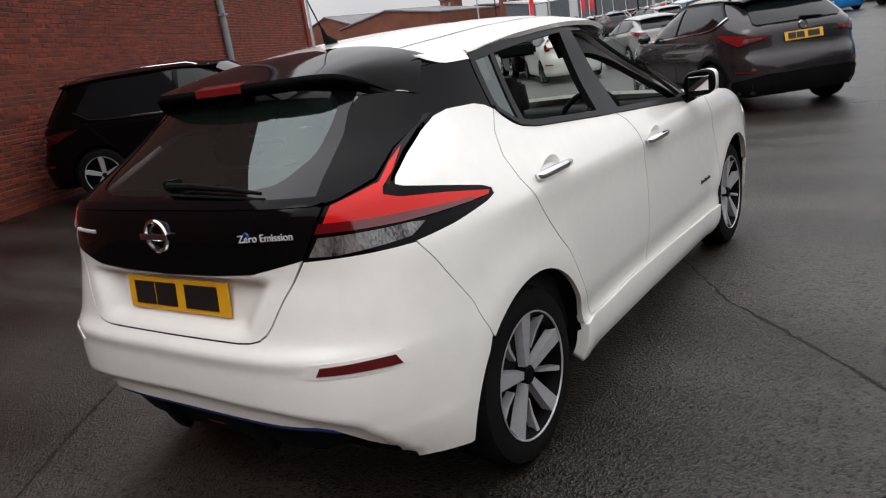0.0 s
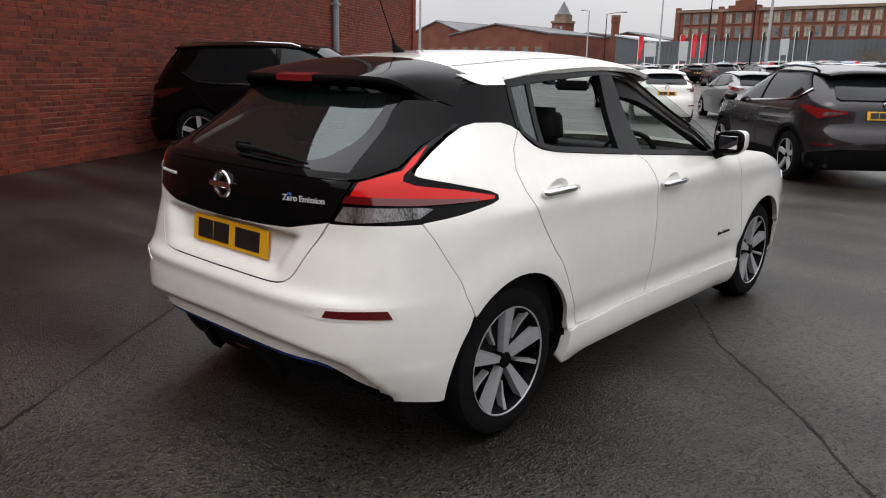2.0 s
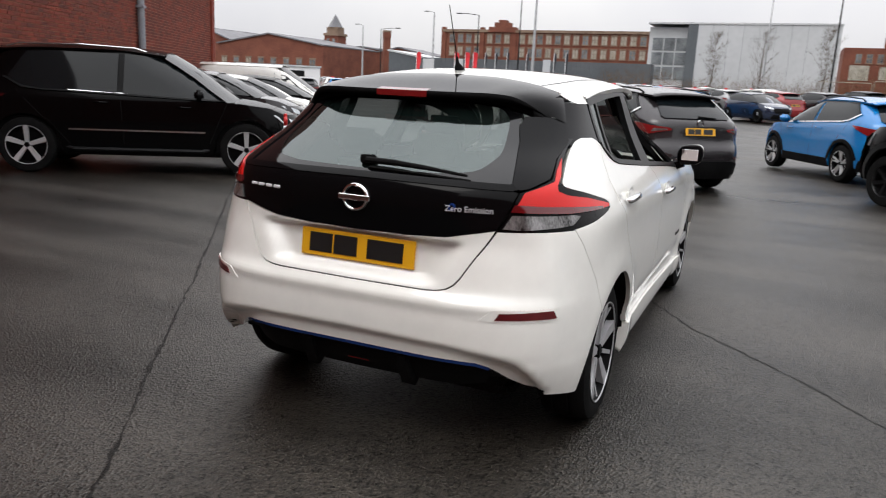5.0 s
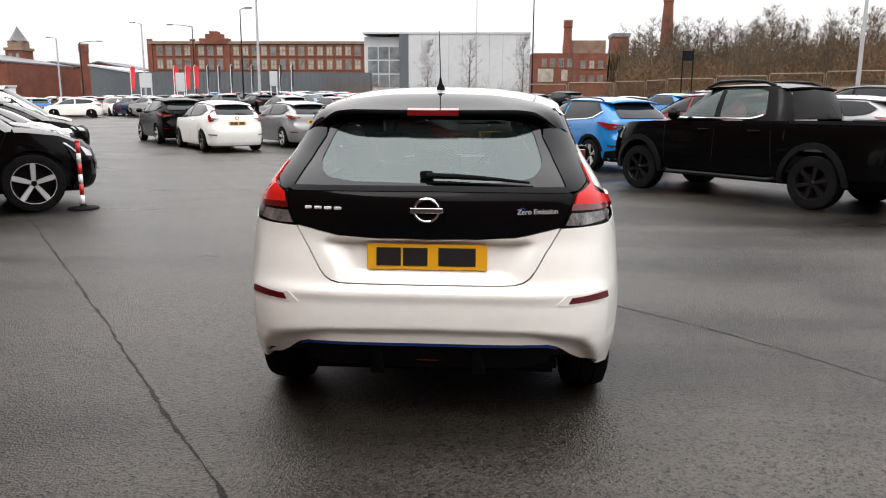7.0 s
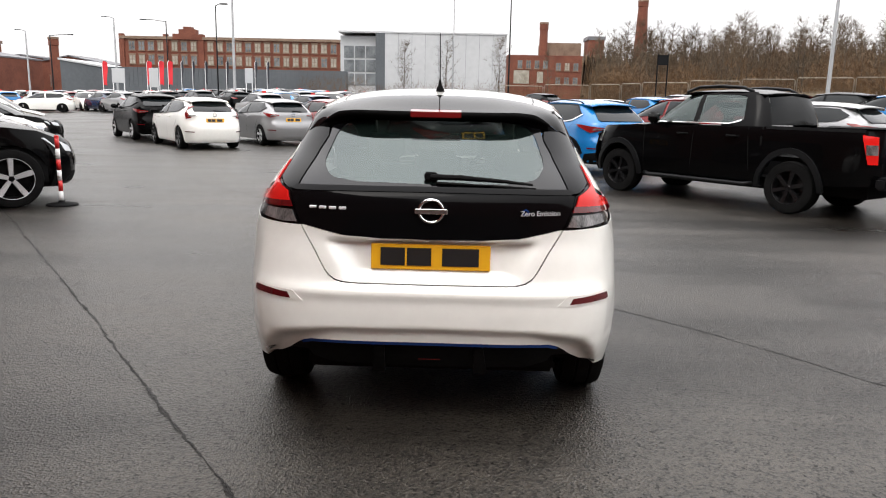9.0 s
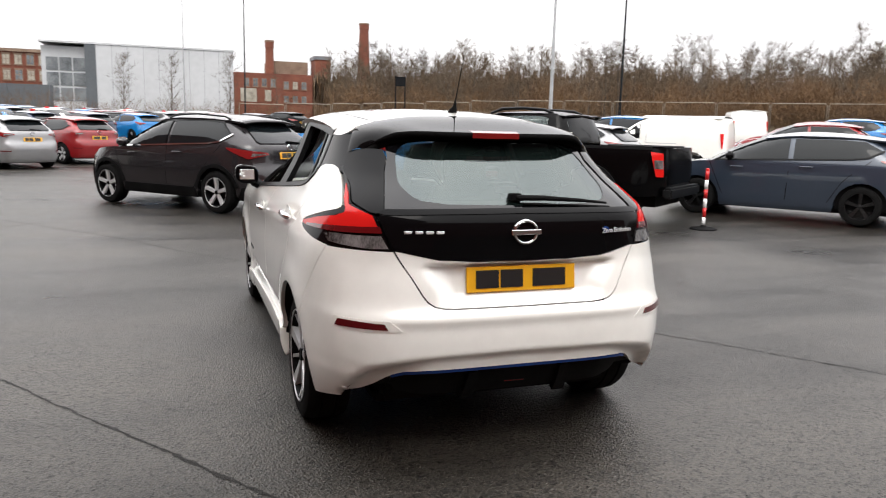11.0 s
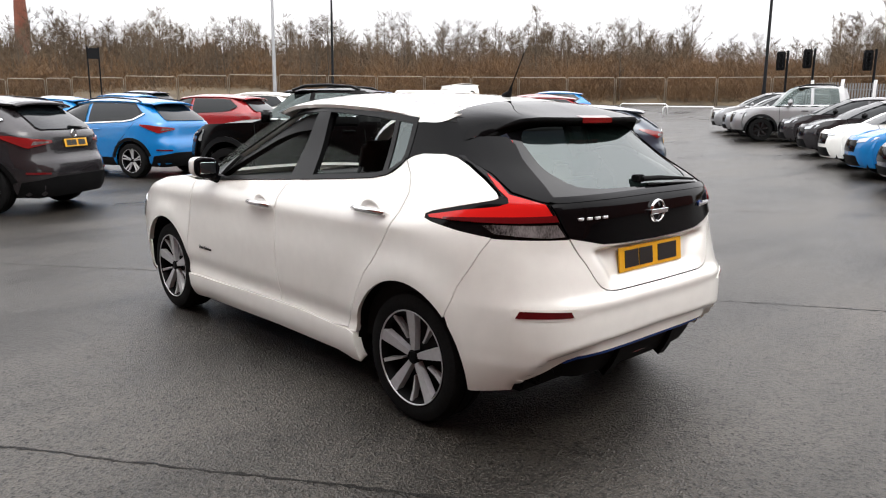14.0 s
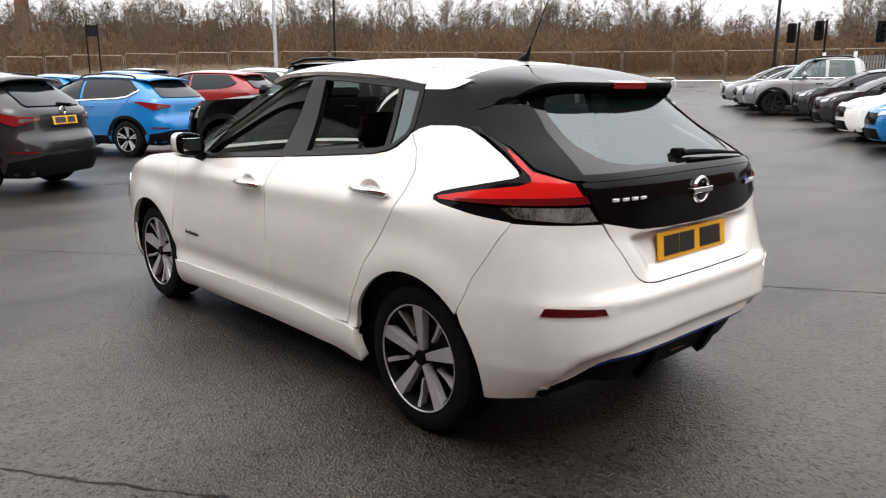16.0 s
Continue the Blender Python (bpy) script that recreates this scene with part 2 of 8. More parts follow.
def bevel_all(bm, w, seg=2, ang=0.6):
    bmesh.ops.recalc_face_normals(bm, faces=bm.faces[:])
    es = [e for e in bm.edges if len(e.link_faces) == 2 and e.calc_face_angle(0) > ang]
    bmesh.ops.bevel(bm, geom=es, offset=w, segments=seg, affect="EDGES", clamp_overlap=True)


def tube(bm, pts, radii, seg=8, cap=True):
    """A round bar through points, each with its radius."""
    rings = []
    pts = [Vector(p) for p in pts]
    for i, p in enumerate(pts):
        a = pts[min(i + 1, len(pts) - 1)] - pts[max(i - 1, 0)]
        a.normalize()
        u = a.cross(Vector((0, 0, 1)))
        if u.length < 0.05:
            u = a.cross(Vector((0, 1, 0)))
        u.normalize()
        v = a.cross(u)
        r = radii[i] if hasattr(radii, "__len__") else radii
        rings.append([bm.verts.new(p + u * (r * math.cos(2 * math.pi * k / seg)) + v * (r * math.sin(2 * math.pi * k / seg))) for k in range(seg)])
    for a, b in zip(rings, rings[1:]):
        for k in range(seg):
            bm.faces.new((a[k], a[(k + 1) % seg], b[(k + 1) % seg], b[k]))
    if cap:
        bm.faces.new(rings[0][::-1])
        bm.faces.new(rings[-1])
    return rings


def revolve(bm, profile, seg=32, axis="X"):
    """A turned shape from (radius, along) pairs about an axis through the origin."""
    rings = []
    for r, a in profile:
        ring = []
        for k in range(seg):
            c, s = math.cos(2 * math.pi * k / seg), math.sin(2 * math.pi * k / seg)
            ring.append(bm.verts.new({"X": (a, r * c, r * s), "Y": (r * c, a, r * s), "Z": (r * c, r * s, a)}[axis]))
        rings.append(ring)
    for a, b in zip(rings, rings[1:]):
        for k in range(seg):
            bm.faces.new((a[k], a[(k + 1) % seg], b[(k + 1) % seg], b[k]))
    return rings


def smoothstep(a, b, x):
    t = min(1.0, max(0.0, (x - a) / (b - a)))
    return t * t * (3 - 2 * t)


def curve(keys, x):
    """A smooth (monotone cubic) curve through (x, value) pairs."""
    if x <= keys[0][0]:
        return keys[0][1]
    if x >= keys[-1][0]:
        return keys[-1][1]
    n = len(keys)
    i = max(k for k in range(n - 1) if keys[k][0] <= x)

    def slope(k):
        if k == 0 or k == n - 1:
            return 0.0 if n < 3 else ((keys[1][1] - keys[0][1]) / (keys[1][0] - keys[0][0]) if k == 0 else (keys[-1][1] - keys[-2][1]) / (keys[-1][0] - keys[-2][0]))
        a = (keys[k][1] - keys[k - 1][1]) / (keys[k][0] - keys[k - 1][0])
        b = (keys[k + 1][1] - keys[k][1]) / (keys[k + 1][0] - keys[k][0])
        return 0.0 if a * b <= 0 else 2 * a * b / (a + b)

    x0, v0 = keys[i]
    x1, v1 = keys[i + 1]
    h = x1 - x0
    t = (x - x0) / h
    return (v0 * (2 * t ** 3 - 3 * t ** 2 + 1) + slope(i) * h * (t ** 3 - 2 * t ** 2 + t) + v1 * (3 * t ** 2 - 2 * t ** 3) + slope(i + 1) * h * (t ** 3 - t ** 2))


# ---- ground ----
def ground_z(x, y):
    """Level near the white car, rising gently towards the road and the wood."""
    r = math.hypot(x, y + 2)
    side = smoothstep(-0.62, -0.2, x / max(r, 1e-6))
    right = smoothstep(0.1, 0.5, x / max(r, 1e-6))
    plain = 0.018 * max(0.0, min(r, 110) - 24) * side + 0.5 * smoothstep(60, 130, r) * (1 - side)
    slope = 0.03 * max(0.0, min(r, 52) - 11) + 0.018 * max(0.0, min(r, 110) - 52)
    return plain + (slope - plain) * right + 0.4 * smoothstep(40, 52, r) * smoothstep(-0.05, 0.15, x / max(r, 1e-6))


bm = bmesh.new()
radii_g = [0.0] + [0.6 * 1.13 ** k for k in range(56)] + [900.0, 2500.0]
seg_g = 120
mid = bm.verts.new((0, -2, 0))
last = None
for r in radii_g[1:]:
    ring = []
    for k in range(seg_g):
        x, y = r * math.cos(2 * math.pi * k / seg_g), -2 + r * math.sin(2 * math.pi * k / seg_g)
        ring.append(bm.verts.new((x, y, ground_z(x, y))))
    for k in range(seg_g):
        if last is None:
            bm.faces.new((mid, ring[k], ring[(k + 1) % seg_g]))
        else:
            bm.faces.new((last[k], ring[k], ring[(k + 1) % seg_g], last[(k + 1) % seg_g]))
    last = ring
ground = part("ground", bm, M_ASPHALT, smooth=True)
tagged(ground, "damp dark grey asphalt car park surface with fine aggregate", "ground", kind="structure")


def seam(points, width, wobble=0.018):
    """A tar joint in the asphalt along points."""
    bm = bmesh.new()
    path = []
    for (x0, y0), (x1, y1) in zip(points, points[1:]):
        n = max(2, int(math.hypot(x1 - x0, y1 - y0) / 0.02))
        path += [(x0 + (x1 - x0) * i / n, y0 + (y1 - y0) * i / n) for i in range(n)]
    path.append(points[-1])
    prev = None
    for i, (x, y) in enumerate(path):
        a, b = path[max(i - 1, 0)], path[min(i + 1, len(path) - 1)]
        d = Vector((b[0] - a[0], b[1] - a[1])).normalized()
        nrm = Vector((-d.y, d.x))
        o = wobble * (noise.noise((x * 2.1, y * 2.1, 3.0)) + 0.6 * noise.noise((x * 9, y * 9, 1.0)) + 0.45 * noise.noise((x * 31, y * 31, 5.0)))
        w = 0.42 * width * (0.12 + 1.5 * abs(noise.noise((x * 6, y * 6, 7.0))) + 1.6 * abs(noise.noise((x * 23, y * 23, 4.0))))
        z = ground_z(x, y) + 0.0015
        cur = [bm.verts.new((x + nrm.x * (o + s * w / 2), y + nrm.y * (o + s * w / 2), z)) for s in (-1, 1)]
        if prev:
            bm.faces.new((prev[0], prev[1], cur[1], cur[0]))
        prev = cur
    return tagged(part("tar_joint", bm, M_SEAM), "dark cracked tar joint running across the asphalt", "tar joint", kind="structure")



# ---- car building kit ----
def tint(name, base, rough=0.03, t=0.6, ior=1.52):
    """Tinted car glass: part clear, part dark gloss."""
    m = bpy.data.materials.new(name)
    m.use_nodes = True
    nt = m.node_tree
    b = nt.nodes["Principled BSDF"]
    b.inputs["Base Color"].default_value = (*base, 1)
    b.inputs["Roughness"].default_value = rough
    b.inputs["IOR"].default_value = ior
    b.inputs["Specular Tint"].default_value = (0.84, 0.97, 0.95, 1)
    tr = nt.nodes.new("ShaderNodeBsdfTransparent")
    tr.inputs["Color"].default_value = (0.75, 0.8, 0.78, 1)
    mx = nt.nodes.new("ShaderNodeMixShader")
    mx.inputs["Fac"].default_value = t
    nt.links.new(b.outputs["BSDF"], mx.inputs[1])
    nt.links.new(tr.outputs["BSDF"], mx.inputs[2])
    nt.links.new(mx.outputs["Shader"], nt.nodes["Material Output"].inputs["Surface"])
    return m


def paint(name, base, rough=0.28, metal=0.0, coat=1.0):
    m = mat(name, base, rough, metal, coat)
    lo, hi = tuple(c * 0.96 for c in base), tuple(min(1, c * 1.03) for c in base)
    return mottle(m, 1.3, lo, hi, 3)


P_WHITE = paint("white_car_paint", (0.84, 0.833, 0.785), 0.3)
P_BLACK = paint("black_car_paint", (0.0015, 0.0015, 0.0017), 0.2, 0.0, 0.12)
P_BLACK.node_tree.nodes["Principled BSDF"].inputs["Specular IOR Level"].default_value = 0.06
P_GREY = paint("gunmetal_car_paint", (0.021, 0.019, 0.021), 0.24, 0.25, 0.7)
P_GREY.node_tree.nodes["Principled BSDF"].inputs["Specular IOR Level"].default_value = 0.3
P_SILVER = paint("silver_car_paint", (0.26, 0.26, 0.265), 0.3, 0.5)
P_BLUE = paint("bright_blue_car_paint", (0.003, 0.155, 0.42), 0.25, 0.1, 0.7)
P_RED = paint("red_car_paint", (0.22, 0.008, 0.010), 0.25, 0.1, 0.7)
P_NAVY = paint("dark_blue_car_paint", (0.012, 0.022, 0.05), 0.25, 0.3)
P_STEEL = paint("slate_blue_car_paint", (0.026, 0.038, 0.058), 0.28, 0.3)
M_GLOSSBLACK = mat("gloss_black_trim", (0.003, 0.003, 0.0034), 0.06, 0, 0.0, 0.09)
M_TRIM = mottle(mat("black_plastic", (0.008, 0.008, 0.008), 0.65, 0, 0, 0.07), 3, (0.003, 0.003, 0.0032), (0.007, 0.007, 0.0073), 3)
M_SATIN = mat("satin_black_pillar", (0.008, 0.0085, 0.009), 0.35, 0, 0, 0.15)
M_GLASS = tint("tinted_car_glass", (0.006, 0.010, 0.009), 0.02, 0.20, 2.05)
M_GLASSC = tint("clear_car_glass", (0.008, 0.011, 0.011), 0.02, 0.86, 1.5)
M_GLASSP = tint("pickup_glass", (0.02, 0.028, 0.028), 0.02, 0.5, 2.1)
M_GLASSF = mat("dark_car_glass", (0.005, 0.007, 0.008), 0.04, 0, 0, 0.3)
M_GLASSK = mat("smoked_glass", (0.004, 0.005, 0.0055), 0.05, 0, 0, 0.1)
M_CHROME = mat("chrome", (0.75, 0.75, 0.76), 0.08, 1.0)
M_ALLOY = mottle(mat("machined_alloy", (0.5, 0.5, 0.51), 0.28, 0.3), 4, (0.45, 0.45, 0.46), (0.55, 0.55, 0.56), 3)
M_ALLOYL = mottle(mat("grey_machined_alloy", (0.4, 0.4, 0.41), 0.3, 0.35), 4, (0.36, 0.36, 0.37), (0.45, 0.45, 0.46), 3)
M_ALLOYD = mat("dark_alloy", (0.003, 0.003, 0.0033), 0.5, 0.0, 0, 0.05)
M_ALLOYB = mat("black_alloy", (0.006, 0.006, 0.0065), 0.25, 0.0, 0, 0.45)
M_REDLENS = mat("red_lamp_lens", (0.58, 0.012, 0.010), 0.12, 0, 0.1, 0.25)
M_REDCAR = mat("red_tail_lens", (0.17, 0.008, 0.009), 0.1, 0, 0.6)
M_REDDARK = mat("dark_red_lens", (0.10, 0.003, 0.005), 0.08, 0, 0.6)
M_CLEARLENS = mottle(mat("clear_lamp_lens", (0.45, 0.43, 0.42), 0.1, 0.4), 14, (0.015, 0.015, 0.015), (0.28, 0.27, 0.27), 2, stretch=(1, 1, 0.4))
M_HEADLENS = mat("headlamp_lens", (0.5, 0.52, 0.54), 0.06, 0.3)
M_PLATEY = mat("yellow_plate", (0.72, 0.36, 0.012), 0.35)
M_PLATEK = mat("black_characters", (0.01, 0.01, 0.01), 0.4)
M_BLUESTRIP = mat("blue_strip", (0.012, 0.052, 0.25), 0.2, 0.2)
M_SILVERT = mat("bright_silver_lettering", (0.7, 0.7, 0.72), 0.3, 0.2)
M_SEAT = mottle(mat("black_seat_cloth", (0.014, 0.014, 0.015), 0.9), 5, (0.010, 0.010, 0.011), (0.022, 0.022, 0.023), 4)
M_CABIN = mat("dark_cabin_plastic", (0.007, 0.007, 0.0075), 0.7, 0, 0, 0.2)


class Shell:
    """The outer surface of a car: rounded plan outlines stacked by height. Rear axle at y = 0, nose towards +y."""

    def __init__(self, half, rear, front, n_rear, n_front, y0=0.3, y1=2.3, push=None):
        self.half, self.rear, self.front, self.nr, self.nf, self.y0, self.y1, self.push = half, rear, front, n_rear, n_front, y0, y1, push

    def at(self, q, z):
        """q: -1..1 round the tail, beyond that metres along the side, by sign."""
        sg, q = (-1 if q < 0 else 1), abs(q)
        a = curve(self.half, z)
        if q <= 1:
            n, b, th = curve(self.nr, z), self.y0 - curve(self.rear, z), q * math.pi / 2
            s, c = math.sin(th), max(math.cos(th), 0.0)
            rho = (s ** n + c ** n) ** (-1 / n)
            x, y = a * rho * s, self.y0 - b * rho * c
        else:
            y = self.y0 + q - 1
            y1 = curve(self.y1, z) if isinstance(self.y1, list) else self.y1
            x = a
            if y > y1:
                n, b = curve(self.nf, z), curve(self.front, z) - y1
                x = a * max(1e-4, 1 - min(1.0, (y - y1) / b) ** n) ** (1 / n)
        if self.push:
            x, y = self.push(x, y, z)
        return Vector((sg * x, y, z))

    def qx(self, x, z):
        sg, x = (-1 if x < 0 else 1), abs(x)
        a, n = curve(self.half, z), curve(self.nr, z)
        u = min(x / a, 0.99999)
        return sg * math.atan2(u, (1 - u ** n) ** (1 / n)) * 2 / math.pi

    def qy(self, y, z):
        if y >= self.y0:
            return 1 + y - self.y0
        n, b = curve(self.nr, z), self.y0 - curve(self.rear, z)
        v = min((self.y0 - y) / b, 0.99999)
        return math.atan2((1 - v ** n) ** (1 / n), v) * 2 / math.pi

    def q(self, p):
        """Outline points: ('x', x, z) on the tail or (y, z) on the side."""
        return (self.qx(p[1], p[2]), p[2]) if p[0] == "x" else (self.qy(p[0], p[1]), p[1])

    def poly(self, pts):
        return [self.q(p) for p in pts]


def rounded(pts, f=0.25, steps=4, keep=()):
    """Rounds the corners of a closed outline."""
    out = []
    n = len(pts)
    for i, p in enumerate(pts):
        if i in keep:
            out.append(p)
            continue
        a, b = pts[i - 1], pts[(i + 1) % n]
        s = (p[0] + (a[0] - p[0]) * f, p[1] + (a[1] - p[1]) * f)
        e = (p[0] + (b[0] - p[0]) * f, p[1] + (b[1] - p[1]) * f)
        for k in range(steps + 1):
            t = k / steps
            out.append(((1 - t) ** 2 * s[0] + 2 * t * (1 - t) * p[0] + t * t * e[0], (1 - t) ** 2 * s[1] + 2 * t * (1 - t) * p[1] + t * t * e[1]))
    return out


def mirrored(half):
    """A closed outline from its right half, given from the middle round to the middle."""
    return half + [(-u, v) for u, v in reversed(half) if u > 1e-6]


def arc(cy, cz, r, a0, a1, n=14):
    """Points on a wheel arch, in degrees from the tail side (180) over the top (90) to the nose (0)."""
    return [(cy + r * math.cos(radians(a0 + (a1 - a0) * k / n)), cz + r * math.sin(radians(a0 + (a1 - a0) * k / n))) for k in range(n + 1)]


def clip(poly, axis, value, keep_less):
    out = []
    for i, b in enumerate(poly):
        a = poly[i - 1]
        ia, ib = (a[axis] <= value) == keep_less or a[axis] == value, (b[axis] <= value) == keep_less or b[axis] == value
        if ia != ib:
            t = (value - a[axis]) / (b[axis] - a[axis])
            p = [a[0] + t * (b[0] - a[0]), a[1] + t * (b[1] - a[1])]
            p[axis] = value
            out.append(tuple(p))
        if ib:
            out.append(b)
    return out


def fill(poly, fn, du=0.03, dv=0.03, offset=0.0, centre=None, depth=0.012, edge=None):
    """A curved sheet over an outline in (u, v), laid on fn(u, v), moved out by offset, with a rim turned in by depth."""
    bm = bmesh.new()
    verts = {}
    centre = centre or (lambda p: Vector((0, min(max(p.y, 0.35), 2.3), 0.75)))

    def vert(u, v):
        k = (round(u, 4), round(v, 4))
        if k not in verts:
            p = fn(u, v)
            e = 2e-3
            n = (fn(u + e, v) - fn(u - e, v)).cross(fn(u, v + e) - fn(u, v - e))
            if n.length < 1e-12:
                n = p - centre(p)
            n.normalize()
            if n.dot(p - centre(p)) < 0:
                n = -n
            verts[k] = (bm.verts.new(p + n * offset), n)
        return verts[k][0]

    v0, v1 = min(p[1] for p in poly), max(p[1] for p in poly)
    for j in range(math.floor(v0 / dv), math.floor(v1 / dv) + 1):
        row = clip(clip(poly, 1, j * dv, False), 1, (j + 1) * dv, True)
        if len(row) < 3:
            continue
        r0, r1 = min(p[0] for p in row), max(p[0] for p in row)
        for i in range(math.floor(r0 / du), math.floor(r1 / du) + 1):
            cell = clip(clip(row, 0, i * du, False), 0, (i + 1) * du, True)
            keys = []
            for p in cell:
                k = (round(p[0], 4), round(p[1], 4))
                if not keys or keys[-1] != k:
                    keys.append(k)
            while len(keys) > 1 and keys[0] == keys[-1]:
                keys.pop()
            changed = True
            while changed and len(keys) > 2:
                changed = False
                for m in range(len(keys)):
                    if keys[m - 2] == keys[m]:
                        drop = {(m - 1) % len(keys), m}
                        keys = [k for n_, k in enumerate(keys) if n_ not in drop]
                        changed = True
                        break
            # drop points where the outline doubles back on itself
            changed = True
            while changed and len(keys) > 3:
                changed = False
                for m in range(len(keys)):
                    a, b, c = keys[m - 2], keys[m - 1], keys[m]
                    ux, uy, vx, vy = b[0] - a[0], b[1] - a[1], c[0] - b[0], c[1] - b[1]
                    if abs(ux * vy - uy * vx) < 1e-9 and ux * vx + uy * vy < 0:
                        keys = [k for n_, k in enumerate(keys) if n_ != (m - 1) % len(keys)]
                        changed = True
                        break
            if len(set(keys)) < 3 or len(set(keys)) != len(keys):
                continue
            area = sum(keys[m - 1][0] * keys[m][1] - keys[m][0] * keys[m - 1][1] for m in range(len(keys)))
            if abs(area) < 1e-8:
                continue
            try:
                bm.faces.new([vert(*k) for k in keys])
            except ValueError:
                pass
    normal = {v: n for v, n in verts.values()}
    for f in bm.faces:
        f.normal_update()
        if f.normal.dot(normal[f.verts[0]]) < 0:
            f.normal_flip()
        f.smooth = True
    if depth:
        rim = [e for e in bm.edges if len(e.link_faces) == 1]
        for e in rim:
            e.smooth = False
        got = bmesh.ops.extrude_edge_only(bm, edges=rim)
        byplace = {tuple(round(c, 5) for c in v.co): n for v, n in normal.items()}
        for g in got["geom"]:
            if isinstance(g, bmesh.types.BMVert):
                n = byplace.get(tuple(round(c, 5) for c in g.co))
                if n is not None:
                    g.co -= n * depth
    return bm


def panel(name, poly, fn, material, parent, du=0.03, dv=0.03, offset=0.0, depth=0.012, label="", centre=None):
    return part(name, fill(poly, fn, du, dv, offset, centre, depth), material, parent, label, recalc=False)


def pair(name, pts, shell, material, parent, du=0.03, dv=0.03, offset=0.0, depth=0.012, label="", smooth=None):
    """The same panel on both flanks."""
    poly = shell.poly(pts)
    if smooth:
        poly = rounded(poly, smooth)
    for sg in (1, -1):
        panel(name, [(sg * u, v) for u, v in poly], shell.at, material, parent, du, dv, offset, depth, label)


def wheel(parent, x, y, z, radius, rim, width, sg, face, back, spokes, kind, meshes):
    """A wheel: tyre, rim, hub cap and spokes; meshes keeps the shapes, so that alike wheels share them."""
    key = (radius, rim, width, face.name, back.name, spokes, kind)
    if key not in meshes:
        got = []
        w = width / 2
        bm = bmesh.new()
        revolve(bm, [(rim * 0.97, -w), (rim + 0.012, -w - 0.004), (radius - 0.045, -w - 0.008), (radius - 0.014, -w + 0.004), (radius - 0.003, -w + 0.028), (radius, -w * 0.4),
                     (radius - 0.007, -w * 0.36), (radius - 0.007, -w * 0.30), (radius, -w * 0.26), (radius, w * 0.26), (radius - 0.007, w * 0.30), (radius - 0.007, w * 0.36), (radius, w * 0.4),
                     (radius - 0.003, w - 0.028), (radius - 0.014, w - 0.004), (radius - 0.045, w + 0.008), (rim + 0.012, w + 0.004), (rim * 0.97, w)], 48)
        got.append(("tyre", bm, M_RUBBER))
        bm = bmesh.new()
        revolve(bm, [(rim * 0.96, -w), (rim * 0.9, -w * 0.7), (rim * 0.88, w * 0.35), (rim * 0.90, w * 0.8), (rim * 0.965, w + 0.002), (rim + 0.002, w + 0.004), (rim + 0.002, w - 0.004)], 40)
        ring = revolve(bm, [(rim * 0.9, w * 0.1), (0.02, w * 0.12)], 40)
        bm.faces.new(ring[-1])
        got.append(("rim", bm, back))
        bm = bmesh.new()
        ring = revolve(bm, [(0.036, w * 0.45), (0.034, w * 0.88), (0.028, w * 0.93), (0.026, w * 0.90), (0.016, w * 0.91)], 20)
        bm.faces.new(ring[-1])
        got.append(("hub_cap", bm, back))
        if spokes > 1:
            bm = bmesh.new()
            revolve(bm, [(rim * 0.965, w * 0.82), (rim * 0.972, w + 0.003), (rim * 0.985, w + 0.007), (rim * 1.0, w + 0.007), (rim * 1.005, w)], 48)
            got.append(("rim_lip", bm, face))
        for k in range(spokes):
            t = 2 * math.pi * (k + 0.25) / spokes
            fan = [(0.0, 1.0)] if kind == "single" else ([(-0.15, 0.34), (0.15, 0.34)] if kind == "double" else [(0.0, 1.0), (math.pi / spokes, 0.32)])
            for n_, (da, ws) in enumerate(fan):
                bm = bmesh.new()
                a, wi, wo = t + da, (0.013 if kind == "blade" else 0.022) * ws, (0.030 if kind == "blade" else 0.031) * ws
                if kind == "blade" and n_ > 0:
                    ri, ro = rim * 0.42, rim * 0.97
                else:
                    ri, ro = 0.034, rim * 0.985
                out = w * 0.92 if kind == "single" else w * 0.9
                cs, sn = math.cos(a), math.sin(a)
                low = 0.0 if n_ == 0 else 0.012
                sec = [(ri, wi, w * 0.86 - low), (ri + (ro - ri) * 0.5, wi + (wo - wi) * 0.55, w * 0.93 - low), (ro, wo, w * 1.03 - low * 0.4)]
                rows = []
                for r, hw, xx in sec:
                    rows.append([bm.verts.new((xo, r * cs - o * sn, r * sn + o * cs)) for xo, o in ((xx, -hw), (xx, hw), (xx - 0.03, hw * 1.25), (xx - 0.03, -hw * 1.25))])
                for p, q_ in zip(rows, rows[1:]):
                    for i in range(4):
                        bm.faces.new((p[i], p[(i + 1) % 4], q_[(i + 1) % 4], q_[i]))
                bm.faces.new(rows[0])
                bm.faces.new(rows[-1][::-1])
                got.append(("spoke", bm, face))
        made = []
        for nm, bm, m in got:
            bmesh.ops.recalc_face_normals(bm, faces=bm.faces[:])
            for f in bm.faces:
                f.smooth = nm != "spoke"
            for e in bm.edges:
                if len(e.link_faces) == 2 and e.calc_face_angle(0) > 0.6:
                    e.smooth = False
            me = bpy.data.meshes.new(nm)
            bm.to_mesh(me)
            bm.free()
            me.materials.append(m)
            made.append((nm, me))
        meshes[key] = made
    hub = new("wheel")
    hub.empty_display_size = 0.1
    hub.parent = parent
    hub.matrix_local = pose(x, y, z, 0, 0, 0 if sg > 0 else 180)
    for nm, me in meshes[key]:
        o = new(nm, me)
        o.parent = hub
    return hub


WHEELS = {}


